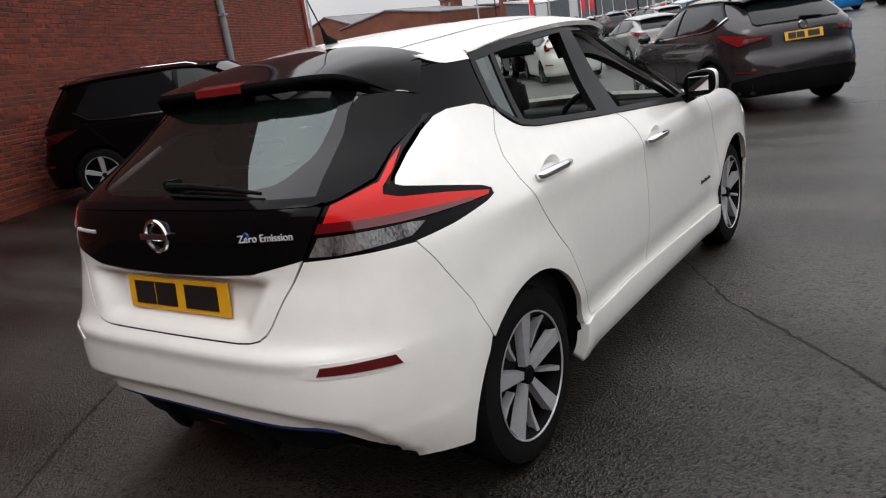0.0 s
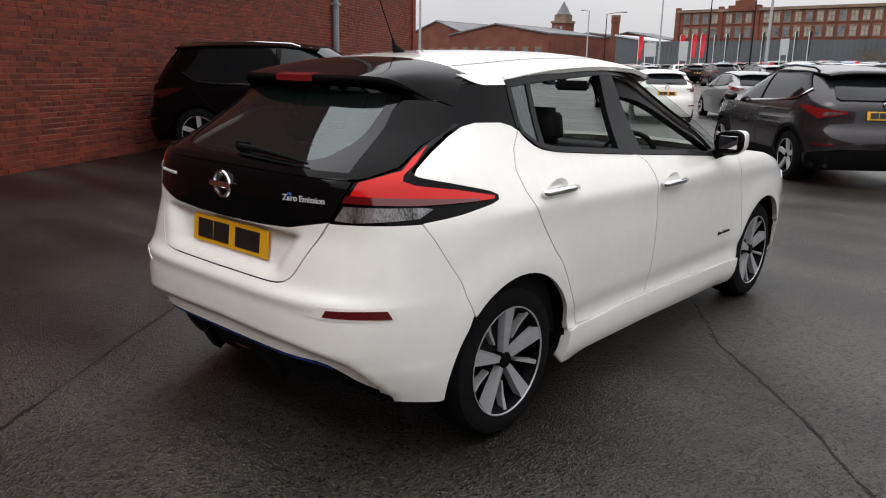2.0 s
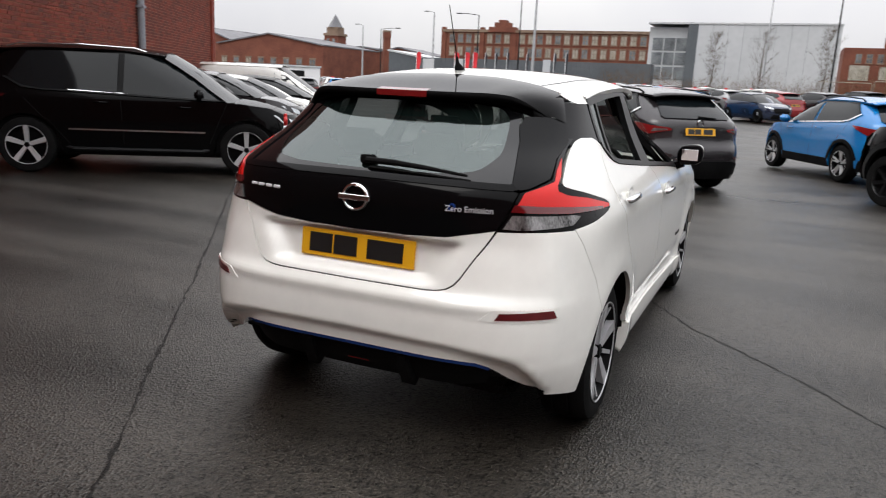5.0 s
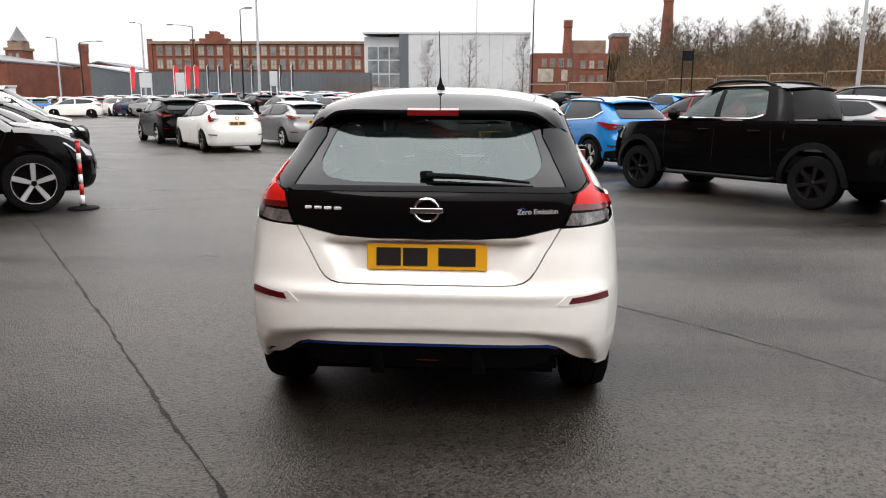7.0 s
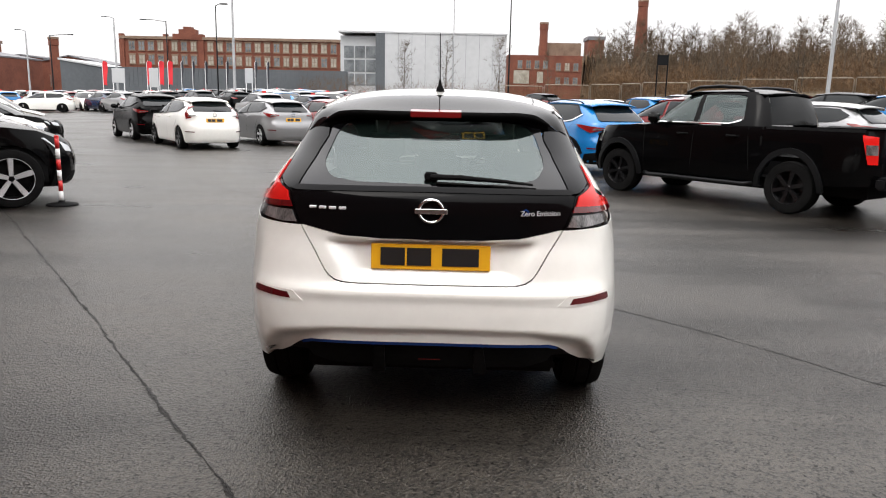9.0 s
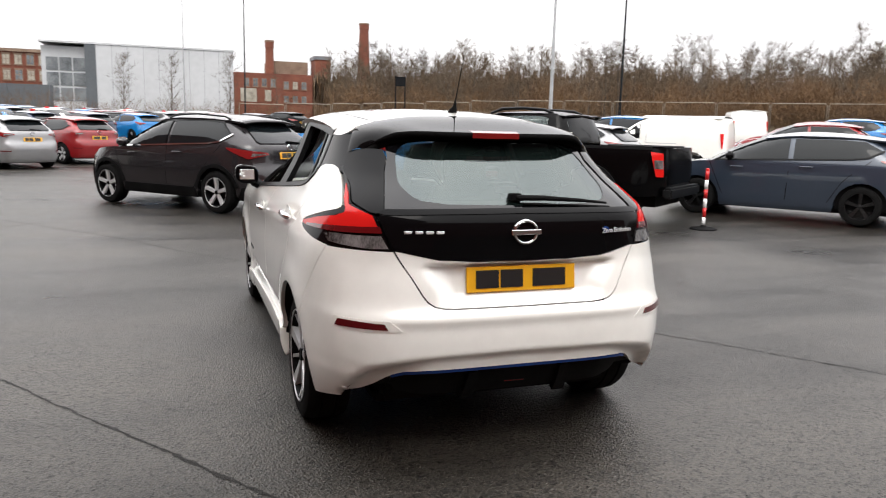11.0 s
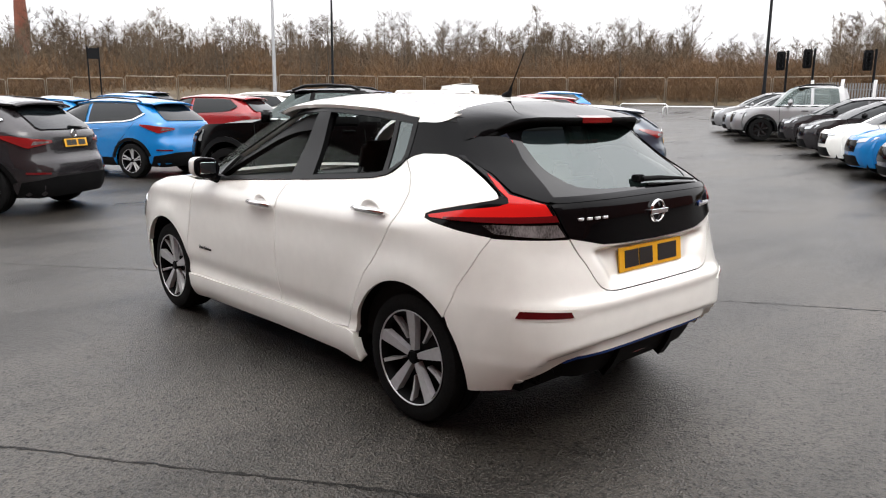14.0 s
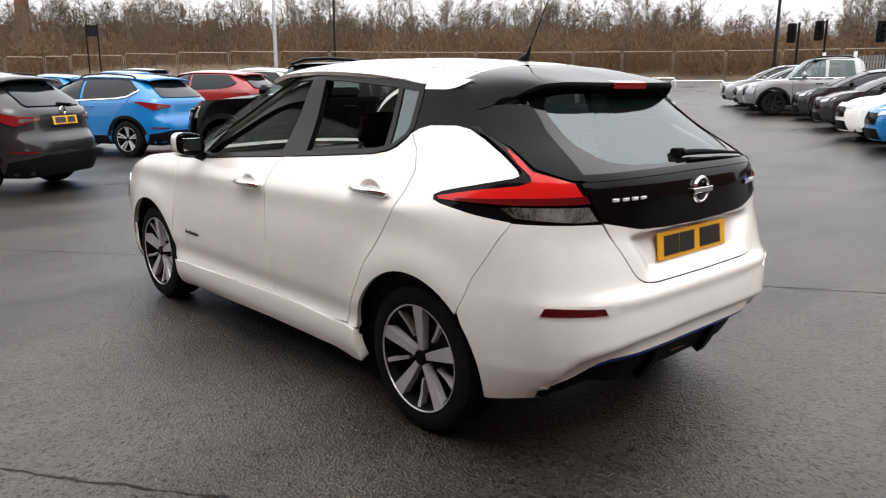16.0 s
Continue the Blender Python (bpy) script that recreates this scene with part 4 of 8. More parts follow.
# tail lamps
for sg in (1, -1):
    lamp = new("tail_lamp")
    lamp.parent = leaf
    lamp["label"] = "red boomerang-shaped tail lamp with a clear lower lens"
    house = [qs(-0.42, 1.108), qs(-0.415, 1.092), qs(-0.3, 1.071), qs(-0.12, 1.029), qs(-0.076, 1.010), qs(-0.078, 0.986), qs(-0.13, 0.972), qs(-0.3, 0.949), qs(-0.45, 0.937), qx(0.64, 0.930), qx(0.578, 0.936), qx(0.606, 1.0), qx(0.632, 1.080), qx(0.655, 1.088), qs(-0.46, 1.120)]
    panel("housing", [(sg * u, v) for u, v in house], leaf_shell.at, M_GLOSSBLACK, lamp, 0.02, 0.02, -0.002, 0.03)
    red = [qs(-0.305, 1.190), qs(-0.39, 1.152), qs(-0.46, 1.112), qx(0.645, 1.078), qx(0.622, 1.012), qs(-0.46, 1.000), qs(-0.3, 0.995), qs(-0.12, 0.994), qs(-0.11, 1.004), qs(-0.30, 1.042), qs(-0.44, 1.064), qs(-0.478, 1.080), qs(-0.465, 1.098), qs(-0.40, 1.132)]
    panel("red_lens", [(sg * u, v) for u, v in red], leaf_shell.at, M_REDLENS, lamp, 0.02, 0.015, 0.007, 0.012, "glossy red lens")
    band = [qx(0.62, 1.036), qx(0.612, 1.010), qs(-0.46, 0.998), qs(-0.2, 0.993), qs(-0.2, 1.002), qs(-0.45, 1.022)]
    panel("dark_band", [(sg * u, v) for u, v in band], leaf_shell.at, M_REDDARK, lamp, 0.02, 0.015, 0.0095, 0.006, "deep red lower band")
    clear = [qx(0.618, 0.998), qx(0.592, 0.948), qx(0.66, 0.944), qs(-0.46, 0.956), qs(-0.40, 0.985), qs(-0.44, 0.992)]
    panel("clear_lens", [(sg * u, v) for u, v in clear], leaf_shell.at, M_CLEARLENS, lamp, 0.02, 0.015, 0.004, 0.01, "clear ribbed indicator lens")

# side glass and trim
WIN_TOP = [(0.195, 1.421), (0.4, 1.440), (0.7, 1.460), (1.0, 1.472), (1.25, 1.462), (1.5, 1.418), (1.75, 1.332), (2.0, 1.208), (2.2, 1.075), (2.31, 0.988)]


def wtop(y):
    return curve(WIN_TOP, y)


def strip(name, low, high, material, parent, offset, depth=0.012, du=0.03):
    pair(name, low + high[::-1], leaf_cabin, material, parent, du, 0.03, offset, depth)


ys = [0.195 + (2.30 - 0.195) * k / 24 for k in range(25)]
strip("pillar_lining", [(y, max(wtop(y) - 0.115, belt(y))) for y in ys[9:23]], [(y, wtop(y) - 0.01) for y in ys[9:23]], M_CABIN, leaf, -0.04, 0.03)
strip("window_top_trim", [(y, wtop(y) - 0.030 if y < 1.9 else wtop(y) - 0.045 * (1 - (y - 1.9))) for y in ys[:-2]], [(y, wtop(y)) for y in ys[:-2]], M_SATIN, leaf, 0.002)
strip("belt_trim", [(y, belt(y) - 0.004) for y in ys], [(y, min(belt(y) + 0.018, wtop(y))) for y in ys], M_SATIN, leaf, 0.006)
pair("door_pillar", [(1.115, 1.09), (1.065, 1.47), (0.955, 1.47), (0.905, 1.10)], leaf_cabin, M_SATIN, leaf, 0.05, 0.04, 0.001, 0.03)
pair("quarter_bar", [(0.33, 1.15), (0.295, 1.15), (0.335, 1.44), (0.365, 1.44)], leaf_cabin, M_SATIN, leaf, 0.05, 0.04, 0.001, 0.03)
pair("quarter_edge", [(0.235, 1.19), (0.185, 1.235), (0.195, 1.42), (0.225, 1.42), (0.215, 1.25)], leaf_cabin, M_SATIN, leaf, 0.05, 0.04, 0.001, 0.02)
pair("quarter_window", [(0.335, 1.15), (0.26, 1.175), (0.205, 1.225), (0.205, 1.42), (0.345, 1.44)], leaf_cabin, M_GLASS, leaf, 0.05, 0.05, -0.004, 0.0, "tinted quarter window")
# half-lowered rear door glass and the front door mirror triangle
pair("rear_door_glass", [(0.92, 1.09), (0.34, 1.15), (0.345, 1.165), (0.80, 1.118), (0.91, 1.15)], leaf_cabin, M_GLASSC, leaf, 0.05, 0.05, -0.01, 0.004, "lowered rear door window")
pair("mirror_triangle", [(2.26, 1.0), (1.97, 1.02), (1.945, 1.16), (2.0, 1.15)], leaf_cabin, M_SATIN, leaf, 0.05, 0.04, -0.002, 0.02)
pair("front_quarter_glass", [(2.24, 1.01), (2.06, 1.02), (1.99, 1.145), (2.03, 1.14)], leaf_cabin, M_GLASSC, leaf, 0.05, 0.05, 0.001, 0.004)
# windscreen pillar
strip("windscreen_pillar", [(y, wtop(y) + 0.003) for y in ys[12:]], [(y, wtop(y) + 0.045) for y in ys[12:]], P_WHITE, leaf, 0.0, 0.03)
for sg in (1, -1):
    bm = bmesh.new()
    prev = None
    for k in range(28):
        y = 0.20 + 1.36 * k / 27
        a, b = roof_at(sg, y), leaf_cabin.at(sg * leaf_cabin.qy(y, wtop(y) + 0.002), wtop(y) + 0.002)
        cs = [bm.verts.new(p) for p in (a, (a + b) / 2 + Vector((sg * 0.006, 0, 0)), b)]
        if prev:
            for i in range(2):
                bm.faces.new((prev[i], prev[i + 1], cs[i + 1], cs[i]))
        prev = cs
    part("cant_rail", bm, P_WHITE, leaf, smooth=True)


# windscreen, bonnet and nose
def screen_at(u, v):
    z = 1.0 + 0.5 * v
    yf = curve(CABIN_FRONT, z)
    w = 0.70 - 0.17 * v
    return Vector((u * w, yf - 0.22 * u * u, z))


panel("windscreen", [(-1, 0), (1, 0), (1, 1), (-1, 1)], screen_at, M_GLASSC, leaf, 0.1, 0.1, 0, 0.004, "clear windscreen")


def bonnet_at(u, y):
    w = curve([(2.4, 0.80), (2.8, 0.80), (3.2, 0.70), (3.45, 0.55)], y)
    zc = curve([(2.4, 1.04), (2.7, 1.005), (3.1, 0.93), (3.45, 0.80)], y)
    ze = curve([(2.4, 1.0), (2.7, 0.965), (3.1, 0.87), (3.3, 0.77), (3.45, 0.72)], y)
    return Vector((u * w, y, ze + (zc - ze) * (1 - abs(u) ** 2.2)))


panel("bonnet", [(-1, 2.4), (1, 2.4), (1, 3.4), (0.6, 3.46), (-0.6, 3.46), (-1, 3.4)], bonnet_at, P_WHITE, leaf, 0.08, 0.06, 0, 0.02, "white bonnet", above)
pair("front_bumper", [(3.10, 0.45), (3.21, 0.62), (3.34, 0.715), (3.50, 0.72), (3.54, 0.5), (3.48, 0.25), (3.12, 0.21), (3.095, 0.3)], leaf_shell, P_WHITE, leaf, 0.03, 0.03)
pair("headlamp", [(3.22, 0.63), (3.12, 0.76), (3.2, 0.80), (3.36, 0.77), (3.47, 0.70), (3.35, 0.66)], leaf_shell, M_HEADLENS, leaf, 0.04, 0.04, 0.006, 0.01, "swept-back clear headlamp")


def nose_at(u, z):
    a, n = curve(LEAF_HALF, z) * 0.86, 2.6
    return Vector((a * u, 2.35 + (curve(LEAF_FRONT, z) - 2.35) * max(0.02, 1 - abs(u * 0.86) ** n) ** (1 / n), z))


panel("nose", [(-1, 0.22), (1, 0.22), (1, 0.8), (-1, 0.8)], nose_at, P_WHITE, leaf, 0.1, 0.06, 0, 0.02)

# mirrors
for sg in (1, -1):
    mir = new("door_mirror")
    mir.parent = leaf
    mir.matrix_local = pose(sg * 0.945, 1.93, 1.085)
    bm = bmesh.new()
    bmesh.ops.create_uvsphere(bm, u_segments=20, v_segments=12, radius=1.0)
    for v in bm.verts:
        x, y, z = v.co
        sx, sz = (abs(x) ** 0.6) * (1 if x > 0 else -1), (abs(z) ** 0.6) * (1 if z > 0 else -1)
        v.co = (sx * 0.078, (y * 0.10 + 0.02) if y > -0.25 else -0.03, sz * 0.064 + 0.008 * sx * sg)
    part("cap", bm, P_WHITE, mir, "white mirror cap", smooth=True)
    bm = bmesh.new()
    bmesh.ops.create_uvsphere(bm, u_segments=20, v_segments=12, radius=1.0)
    for v in bm.verts:
        x, y, z = v.co
        sx, sz = (abs(x) ** 0.65) * (1 if x > 0 else -1), (abs(z) ** 0.65) * (1 if z > 0 else -1)
        v.co = (sx * 0.082, (y * 0.03 - 0.03) if y > -0.3 else -0.052, sz * 0.066 + 0.008 * sx * sg)
    part("shell", bm, M_GLOSSBLACK, mir, smooth=True)
    bm = bmesh.new()
    box(bm, -0.056, 0.056, -0.056, -0.045, -0.040, 0.040)
    bevel_all(bm, 0.018, 3)
    part("mirror_glass", bm, mat("mirror_silver", (0.8, 0.82, 0.84), 0.02, 1.0) if sg > 0 else bpy.data.materials["mirror_silver"], mir)
    bm = bmesh.new()
    tube(bm, [(-sg * 0.04, 0.0, -0.055), (-sg * 0.12, 0.0, -0.085)], [0.03, 0.035], 10)
    part("stalk", bm, M_GLOSSBLACK, mir)

# door handles
for sg in (1, -1):
    for y0, zz in ((0.17, 0.985), (1.19, 0.918)):
        h = new("door_handle")
        h.parent = leaf
        p = leaf_shell.at(sg * (1 + y0 + 0.13 - 0.3), zz) if y0 > 0.3 else leaf_shell.at(sg * leaf_shell.qy(y0 + 0.13, zz), zz)
        h.matrix_local = Matrix.Translation(p)
        bm = bmesh.new()
        tube(bm, [(sg * 0.008, -0.125, -0.004), (sg * 0.024, -0.11, 0.0), (sg * 0.031, -0.03, 0.002), (sg * 0.030, 0.06, 0.001), (sg * 0.023, 0.11, 0.0), (sg * 0.006, 0.125, 0.0)], [0.012, 0.015, 0.0165, 0.016, 0.014, 0.01], 12)
        part("grip", bm, M_CHROME, h, "chrome grip", smooth=True)
        bm = bmesh.new()
        revolve(bm, [(0.075, 0.0), (0.07, 0.002), (0.045, -0.010), (0.0005, -0.014)], 24)
        for v in bm.verts:
            v.co = Vector((sg * (v.co.x + 0.003), v.co.y, v.co.z * 0.62 + 0.004))
        part("cup", bm, P_WHITE, h, smooth=True)

# wheels
for y in (0.0, 2.7):
    for sg in (1, -1):
        wheel(leaf, sg * 0.765, y, 0.316, 0.316, 0.228, 0.205, sg, M_ALLOYL, M_ALLOYD, 5, "blade", WHEELS)

# badge, lettering, plate, wiper, aerial
pb = leaf_shell.at(0, 1.015)
bm = bmesh.new()
revolve(bm, [(0.046, -0.004), (0.058, -0.004), (0.060, 0.006), (0.056, 0.014), (0.048, 0.014), (0.045, 0.006), (0.046, -0.004)], 36, "Y")
for v in bm.verts:
    v.co = Vector((v.co.x, pb.y - v.co.y, pb.z + v.co.z * 0.92))
box(bm, -0.07, 0.07, pb.y - 0.02, pb.y, pb.z - 0.011, pb.z + 0.011)
bevel_all(bm, 0.002, 1, 0.9)
part("badge", bm, M_CHROME, gate, "chrome ring badge with a plain bar")
for k in range(4):
    bm = bmesh.new()
    p = leaf_shell.at(leaf_shell.qx(-0.515 + 0.044 * k, 1.018), 1.018)
    box(bm, p.x - 0.016, p.x + 0.016, p.y - 0.007, p.y + 0.010, p.z - 0.006, p.z + 0.006)
    bevel_all(bm, 0.002, 1)
    part("name_bar", bm, M_SILVERT, gate, "plain chrome bar")


def lettering(text, size, m, material, parent, name="lettering", depth=0.002, label=""):
    cu = bpy.data.curves.new(name, "FONT")
    cu.body, cu.size, cu.align_x, cu.extrude = text, size, "CENTER", depth
    tmp = bpy.data.objects.new(name, cu)
    scene.collection.objects.link(tmp)
    me = bpy.data.meshes.new_from_object(tmp.evaluated_get(bpy.context.evaluated_depsgraph_get()))
    bpy.data.objects.remove(tmp)
    me.name = name
    me.materials.clear()
    me.materials.append(material)
    o = new(name, me)
    o.parent = parent
    o.matrix_local = m
    if label:
        o["label"] = label
    return o


p = leaf_shell.at(leaf_shell.qx(0.475, 1.012), 1.012)
lettering("Zero Emission", 0.031, pose(p.x - 0.005, p.y - 0.006, p.z - 0.010, 90, 0, 15), M_SILVERT, gate, "lettering", 0.002, "small chrome lettering")
bm = bmesh.new()
revolve(bm, [(0.008, 0.0), (0.014, 0.0), (0.015, 0.005), (0.008, 0.006)], 16, "Y")
for v in bm.verts:
    v.co = Vector((v.co.x + 0.405, v.co.y + p.y - 0.022, v.co.z + p.z + 0.004))
part("roundel", bm, M_BLUESTRIP, gate, "small blue roundel")
for sg in (1, -1):
    q0 = leaf_shell.at(sg * (1 + 2.08 - 0.3), 0.54)
    lettering("Zero Emission", 0.030, pose(q0.x + sg * 0.003, 2.08, 0.53, 90, 0, 90 * sg), M_PLATEK, leaf, "door_lettering", 0.002, "small dark lettering on the front door")
plate(gate, pose(0, -0.707, 0.810, -6, 0, 0))
bm = bmesh.new()
w0 = leaf_shell.at(0, 1.155)
pts = [leaf_shell.at(leaf_shell.qx(x, z), z) + Vector((0, -0.022, 0.004)) for x, z in ((-0.01, 1.150), (0.12, 1.148), (0.3, 1.138), (0.44, 1.125))]
tube(bm, pts, [0.013, 0.012, 0.008, 0.005], 8)
box(bm, -0.036, 0.02, w0.y - 0.03, w0.y + 0.01, 1.138, 1.172)
bevel_all(bm, 0.008, 2, 0.9)
part("wiper", bm, M_TRIM, gate, "black rear wiper", smooth=False)
bm = bmesh.new()
tube(bm, [leaf_shell.at(leaf_shell.qx(x, z), z) + Vector((0, -0.008, 0.0)) for x, z in ((0.02, 1.128), (0.25, 1.122), (0.45, 1.112))], 0.005, 6)
part("wiper_blade", bm, M_RUBBER, gate)
bm = bmesh.new()
tube(bm, [(0, 0.24, 1.526), (0, 0.215, 1.545), (0, 0.203, 1.562), (0, 0.193, 1.592)], [0.026, 0.019, 0.010, 0.005], 12)
tube(bm, [(0, 0.195, 1.585), (0, 0.08, 1.82)], [0.003, 0.002], 8)
part("aerial", bm, M_TRIM, leaf, "black whip aerial on the roof")

# cabin
cab = new("cabin")
cab.parent = leaf
bm = bmesh.new()
prev = None
for k in range(61):
    q = -3.0 + 6.0 * k / 60
    cs = []
    for z in (0.33, 0.6, 0.85, 0.99):
        p = leaf_shell.at(q, z)
        c = Vector((0, min(max(p.y, 0.4), 2.1), z))
        cs.append(bm.verts.new(p + (c - p).normalized() * 0.075))
    if prev:
        for i in range(3):
            bm.faces.new((prev[i], prev[i + 1], cs[i + 1], cs[i]))
    prev = cs
part("lining", bm, M_CABIN, cab, smooth=True)
bm = bmesh.new()
box(bm, -0.68, 0.68, -0.42, 2.6, 0.3, 0.36)
part("floor_pan", bm, M_CABIN, cab)
panel("headlining", [(-0.97, -0.25), (0.97, -0.25), (0.97, 1.5), (-0.97, 1.5)], lambda u, y: roof_at(u, y) - Vector((0, 0, 0.035)), mat("headlining_cloth", (0.05, 0.05, 0.05), 0.9), cab, 0.1, 0.1, 0, 0, "", above)


def seat(x, y, width, parent, name="car_seat"):
    s = new(name)
    s.parent = parent
    s.matrix_local = pose(x, y, 0.38)
    bm = bmesh.new()
    box(bm, -width / 2, width / 2, -0.05, 0.5, 0.05, 0.22)
    bevel_all(bm, 0.05, 3)
    part("cushion", bm, M_SEAT, s, smooth=True)
    bm = bmesh.new()
    box(bm, -width / 2, width / 2, -0.09, 0.05, 0.15, 0.72, pose(0, 0, 0, 14, 0, 0))
    bevel_all(bm, 0.05, 3)
    part("backrest", bm, M_SEAT, s, smooth=True)
    n = 1 if width < 0.8 else 3
    for i in range(n):
        xx = (i - (n - 1) / 2) * 0.42
        bm = bmesh.new()
        box(bm, xx - 0.12, xx + 0.12, -0.07, 0.03, 0.75, 0.93 if n == 1 else 0.88, pose(0, 0, 0, 14, 0, 0))
        bevel_all(bm, 0.035, 3)
        part("headrest", bm, M_SEAT, s, smooth=True)
    return s


seat(0.36, 1.12, 0.5, cab)
seat(-0.36, 1.12, 0.5, cab)
seat(0.0, 0.22, 1.2, cab, "rear_bench")
bm = bmesh.new()
box(bm, -0.68, 0.68, 1.95, 2.5, 0.6, 0.98)
bevel_all(bm, 0.06, 3)
part("dashboard", bm, M_CABIN, cab, smooth=True)
bm = bmesh.new()
rings = []
for k in range(25):
    t = 2 * math.pi * k / 24
    rings.append((0.18 * math.cos(t), 0, 0.18 * math.sin(t)))
tube(bm, rings, 0.016, 8, False)
box(bm, -0.17, 0.17, -0.015, 0.015, -0.03, 0.03)
wh = part("steering_wheel", bm, M_CABIN, cab, smooth=True)
wh.matrix_local = pose(0.36, 1.82, 0.93, -22, 0, 0)
bm = bmesh.new()
box(bm, -0.12, 0.12, 1.72, 1.745, 1.34, 1.40)
bevel_all(bm, 0.012, 2)
part("cabin_mirror", bm, M_CABIN, cab)

# ---- parked cars ----
def car_kind(name, length, wb, ro, width, height, belt_r, belt_f, clear, slope, wheel_r, rim, screen, hood, roof_y, boxy=4.5):
    return dict(name=name, length=length, wb=wb, ro=ro, w=width / 2, h=height, belt_r=belt_r, belt_f=belt_f, clear=clear, slope=slope, wheel_r=wheel_r, rim=rim, screen=screen, hood=hood, roof_y=roof_y, boxy=boxy)


CROSSOVER = car_kind("crossover", 4.39, 2.65, 0.86, 1.81, 1.59, 1.10, 0.98, 0.24, 0.52, 0.34, 0.235, 2.62, 1.0, (0.0, 1.45))
HATCH = car_kind("hatchback", 4.25, 2.60, 0.80, 1.74, 1.50, 1.05, 0.95, 0.19, 0.50, 0.315, 0.215, 2.60, 0.94, (0.0, 1.45))
SMALL = car_kind("small_crossover", 4.13, 2.53, 0.78, 1.77, 1.57, 1.12, 1.0, 0.22, 0.55, 0.335, 0.23, 2.5, 1.0, (0.0, 1.35))
OFFROADER = car_kind("off_roader", 4.78, 2.915, 0.98, 1.91, 1.78, 1.12, 1.03, 0.26, 0.36, 0.375, 0.265, 2.85, 1.06, (-0.35, 1.55), 4.5)


def build_car(k, body_paint, label, m, fine=0.09, face=None, back=None, style="single", spokes=5, plate_on=True, group="", far=False, clad=None, lamp_high=False, sign=False, name=None, lens=None):
    """A parked car of a kind, in a paint, as one thing with its parts."""
    car = thing(name or k["name"], m, label, "car", group)
    w, h, c, ro, wb = k["w"], k["h"], k["clear"], k["ro"], k["wb"]
    nose = k["length"] - ro
    br, bf = k["belt_r"], k["belt_f"]
    half_w = [(c - 0.06, w * 0.90), (c + 0.05, w * 0.965), (0.5, w * 0.99), (0.7, w), (bf, w * 0.985), (br, w * 0.95), (br + (h - br) * 0.5, w * 0.83), (h - 0.12, w * 0.74), (h, w * 0.66)]
    rear = [(c - 0.06, -ro + 0.12), (c + 0.08, -ro + 0.03), (0.55, -ro), (0.68, -ro + 0.02), (0.80, -ro + 0.075), (br - 0.05, -ro + 0.10), (br, -ro + 0.13), (h - 0.11, -ro + 0.13 + k["slope"]), (h, -ro + k["slope"] + 0.25)]
    front = [(c - 0.06, nose - 0.12), (c + 0.1, nose - 0.03), (0.55, nose), (0.75, nose - 0.05), (bf, nose - 0.3)]
    sc = k["screen"]
    cab_front = [(bf - 0.05, sc + 0.1), (bf, sc), (bf + (h - bf) * 0.5, sc - 0.52), (h - 0.1, sc - 0.98), (h, sc - 1.15)]
    body = Shell(half_w, rear, front, [(0.3, k["boxy"]), (br, 4.2), (h, 3.2)], [(0.3, 2.8), (1.0, 2.8)], 0.3, wb - 0.25)
    cabin = Shell(half_w, rear, cab_front, [(0.3, k["boxy"]), (br, 4.2), (h, 3.2)], [(0.3, 2.4), (2, 2.3)], 0.3, [(bf, sc - 0.75), (h, sc - 1.75)])
    mid = lambda p: Vector((0, min(max(p.y, 0.35), 2.3), 0.75))

    def bz(y):
        return br + (bf - br) * min(1, max(0, (y + 0.2) / (sc + 0.2)))

    ar = k["wheel_r"] + 0.075
    qy = lambda y, z: body.q((y, z))
    half = [(0, br), body.q(("x", w * 0.6, br)), qy(-0.35, br), qy(0.2, bz(0.2)), qy(1.0, bz(1.0)), qy(1.8, bz(1.8)), qy(sc, bf), qy(nose - 0.55, bf - 0.05), qy(nose - 0.3, bf - 0.16), qy(nose - 0.16, 0.62), qy(nose - 0.14, 0.4), qy(nose - 0.3, c)]
    half += [qy(y, z) for y, z in arc(wb, k["wheel_r"] - 0.02, ar, 0, 180, 12)] + [qy(wb - ar - 0.02, c), qy(ar + 0.02, c)] + [qy(y, z) for y, z in arc(0, k["wheel_r"] - 0.02, ar, 0, 180, 12)] + [qy(-ar - 0.03, c), body.q(("x", w * 0.55, c)), (0, c)]
    panel("body", mirrored(half), body.at, body_paint, car, fine, fine * 0.7, 0, 0.03, "", mid)
    if clad:
        # dark lower cladding round the sills and arches
        for sg in (1, -1):
            low = [qy(y, z) for y, z in arc(0, k["wheel_r"] - 0.02, ar, 10, 165, 12)] + [qy(y, z) for y, z in arc(0, k["wheel_r"] - 0.02, ar + 0.06, 165, 10, 12)]
            panel("arch_cladding", [(sg * u, v) for u, v in low], body.at, clad, car, 0.1, 0.08, 0.012, 0.015)
            low = [qy(y, z) for y, z in arc(wb, k["wheel_r"] - 0.02, ar, 15, 170, 12)] + [qy(y, z) for y, z in arc(wb, k["wheel_r"] - 0.02, ar + 0.06, 170, 15, 12)]
            panel("arch_cladding", [(sg * u, v) for u, v in low], body.at, clad, car, 0.1, 0.08, 0.012, 0.015)
            panel("sill_cladding", [(sg * u, v) for u, v in [qy(wb - ar, c), qy(wb - ar - 0.06, c + 0.16), qy(ar + 0.06, c + 0.16), qy(ar, c)]], body.at, clad, car, 0.2, 0.1, 0.012, 0.02)
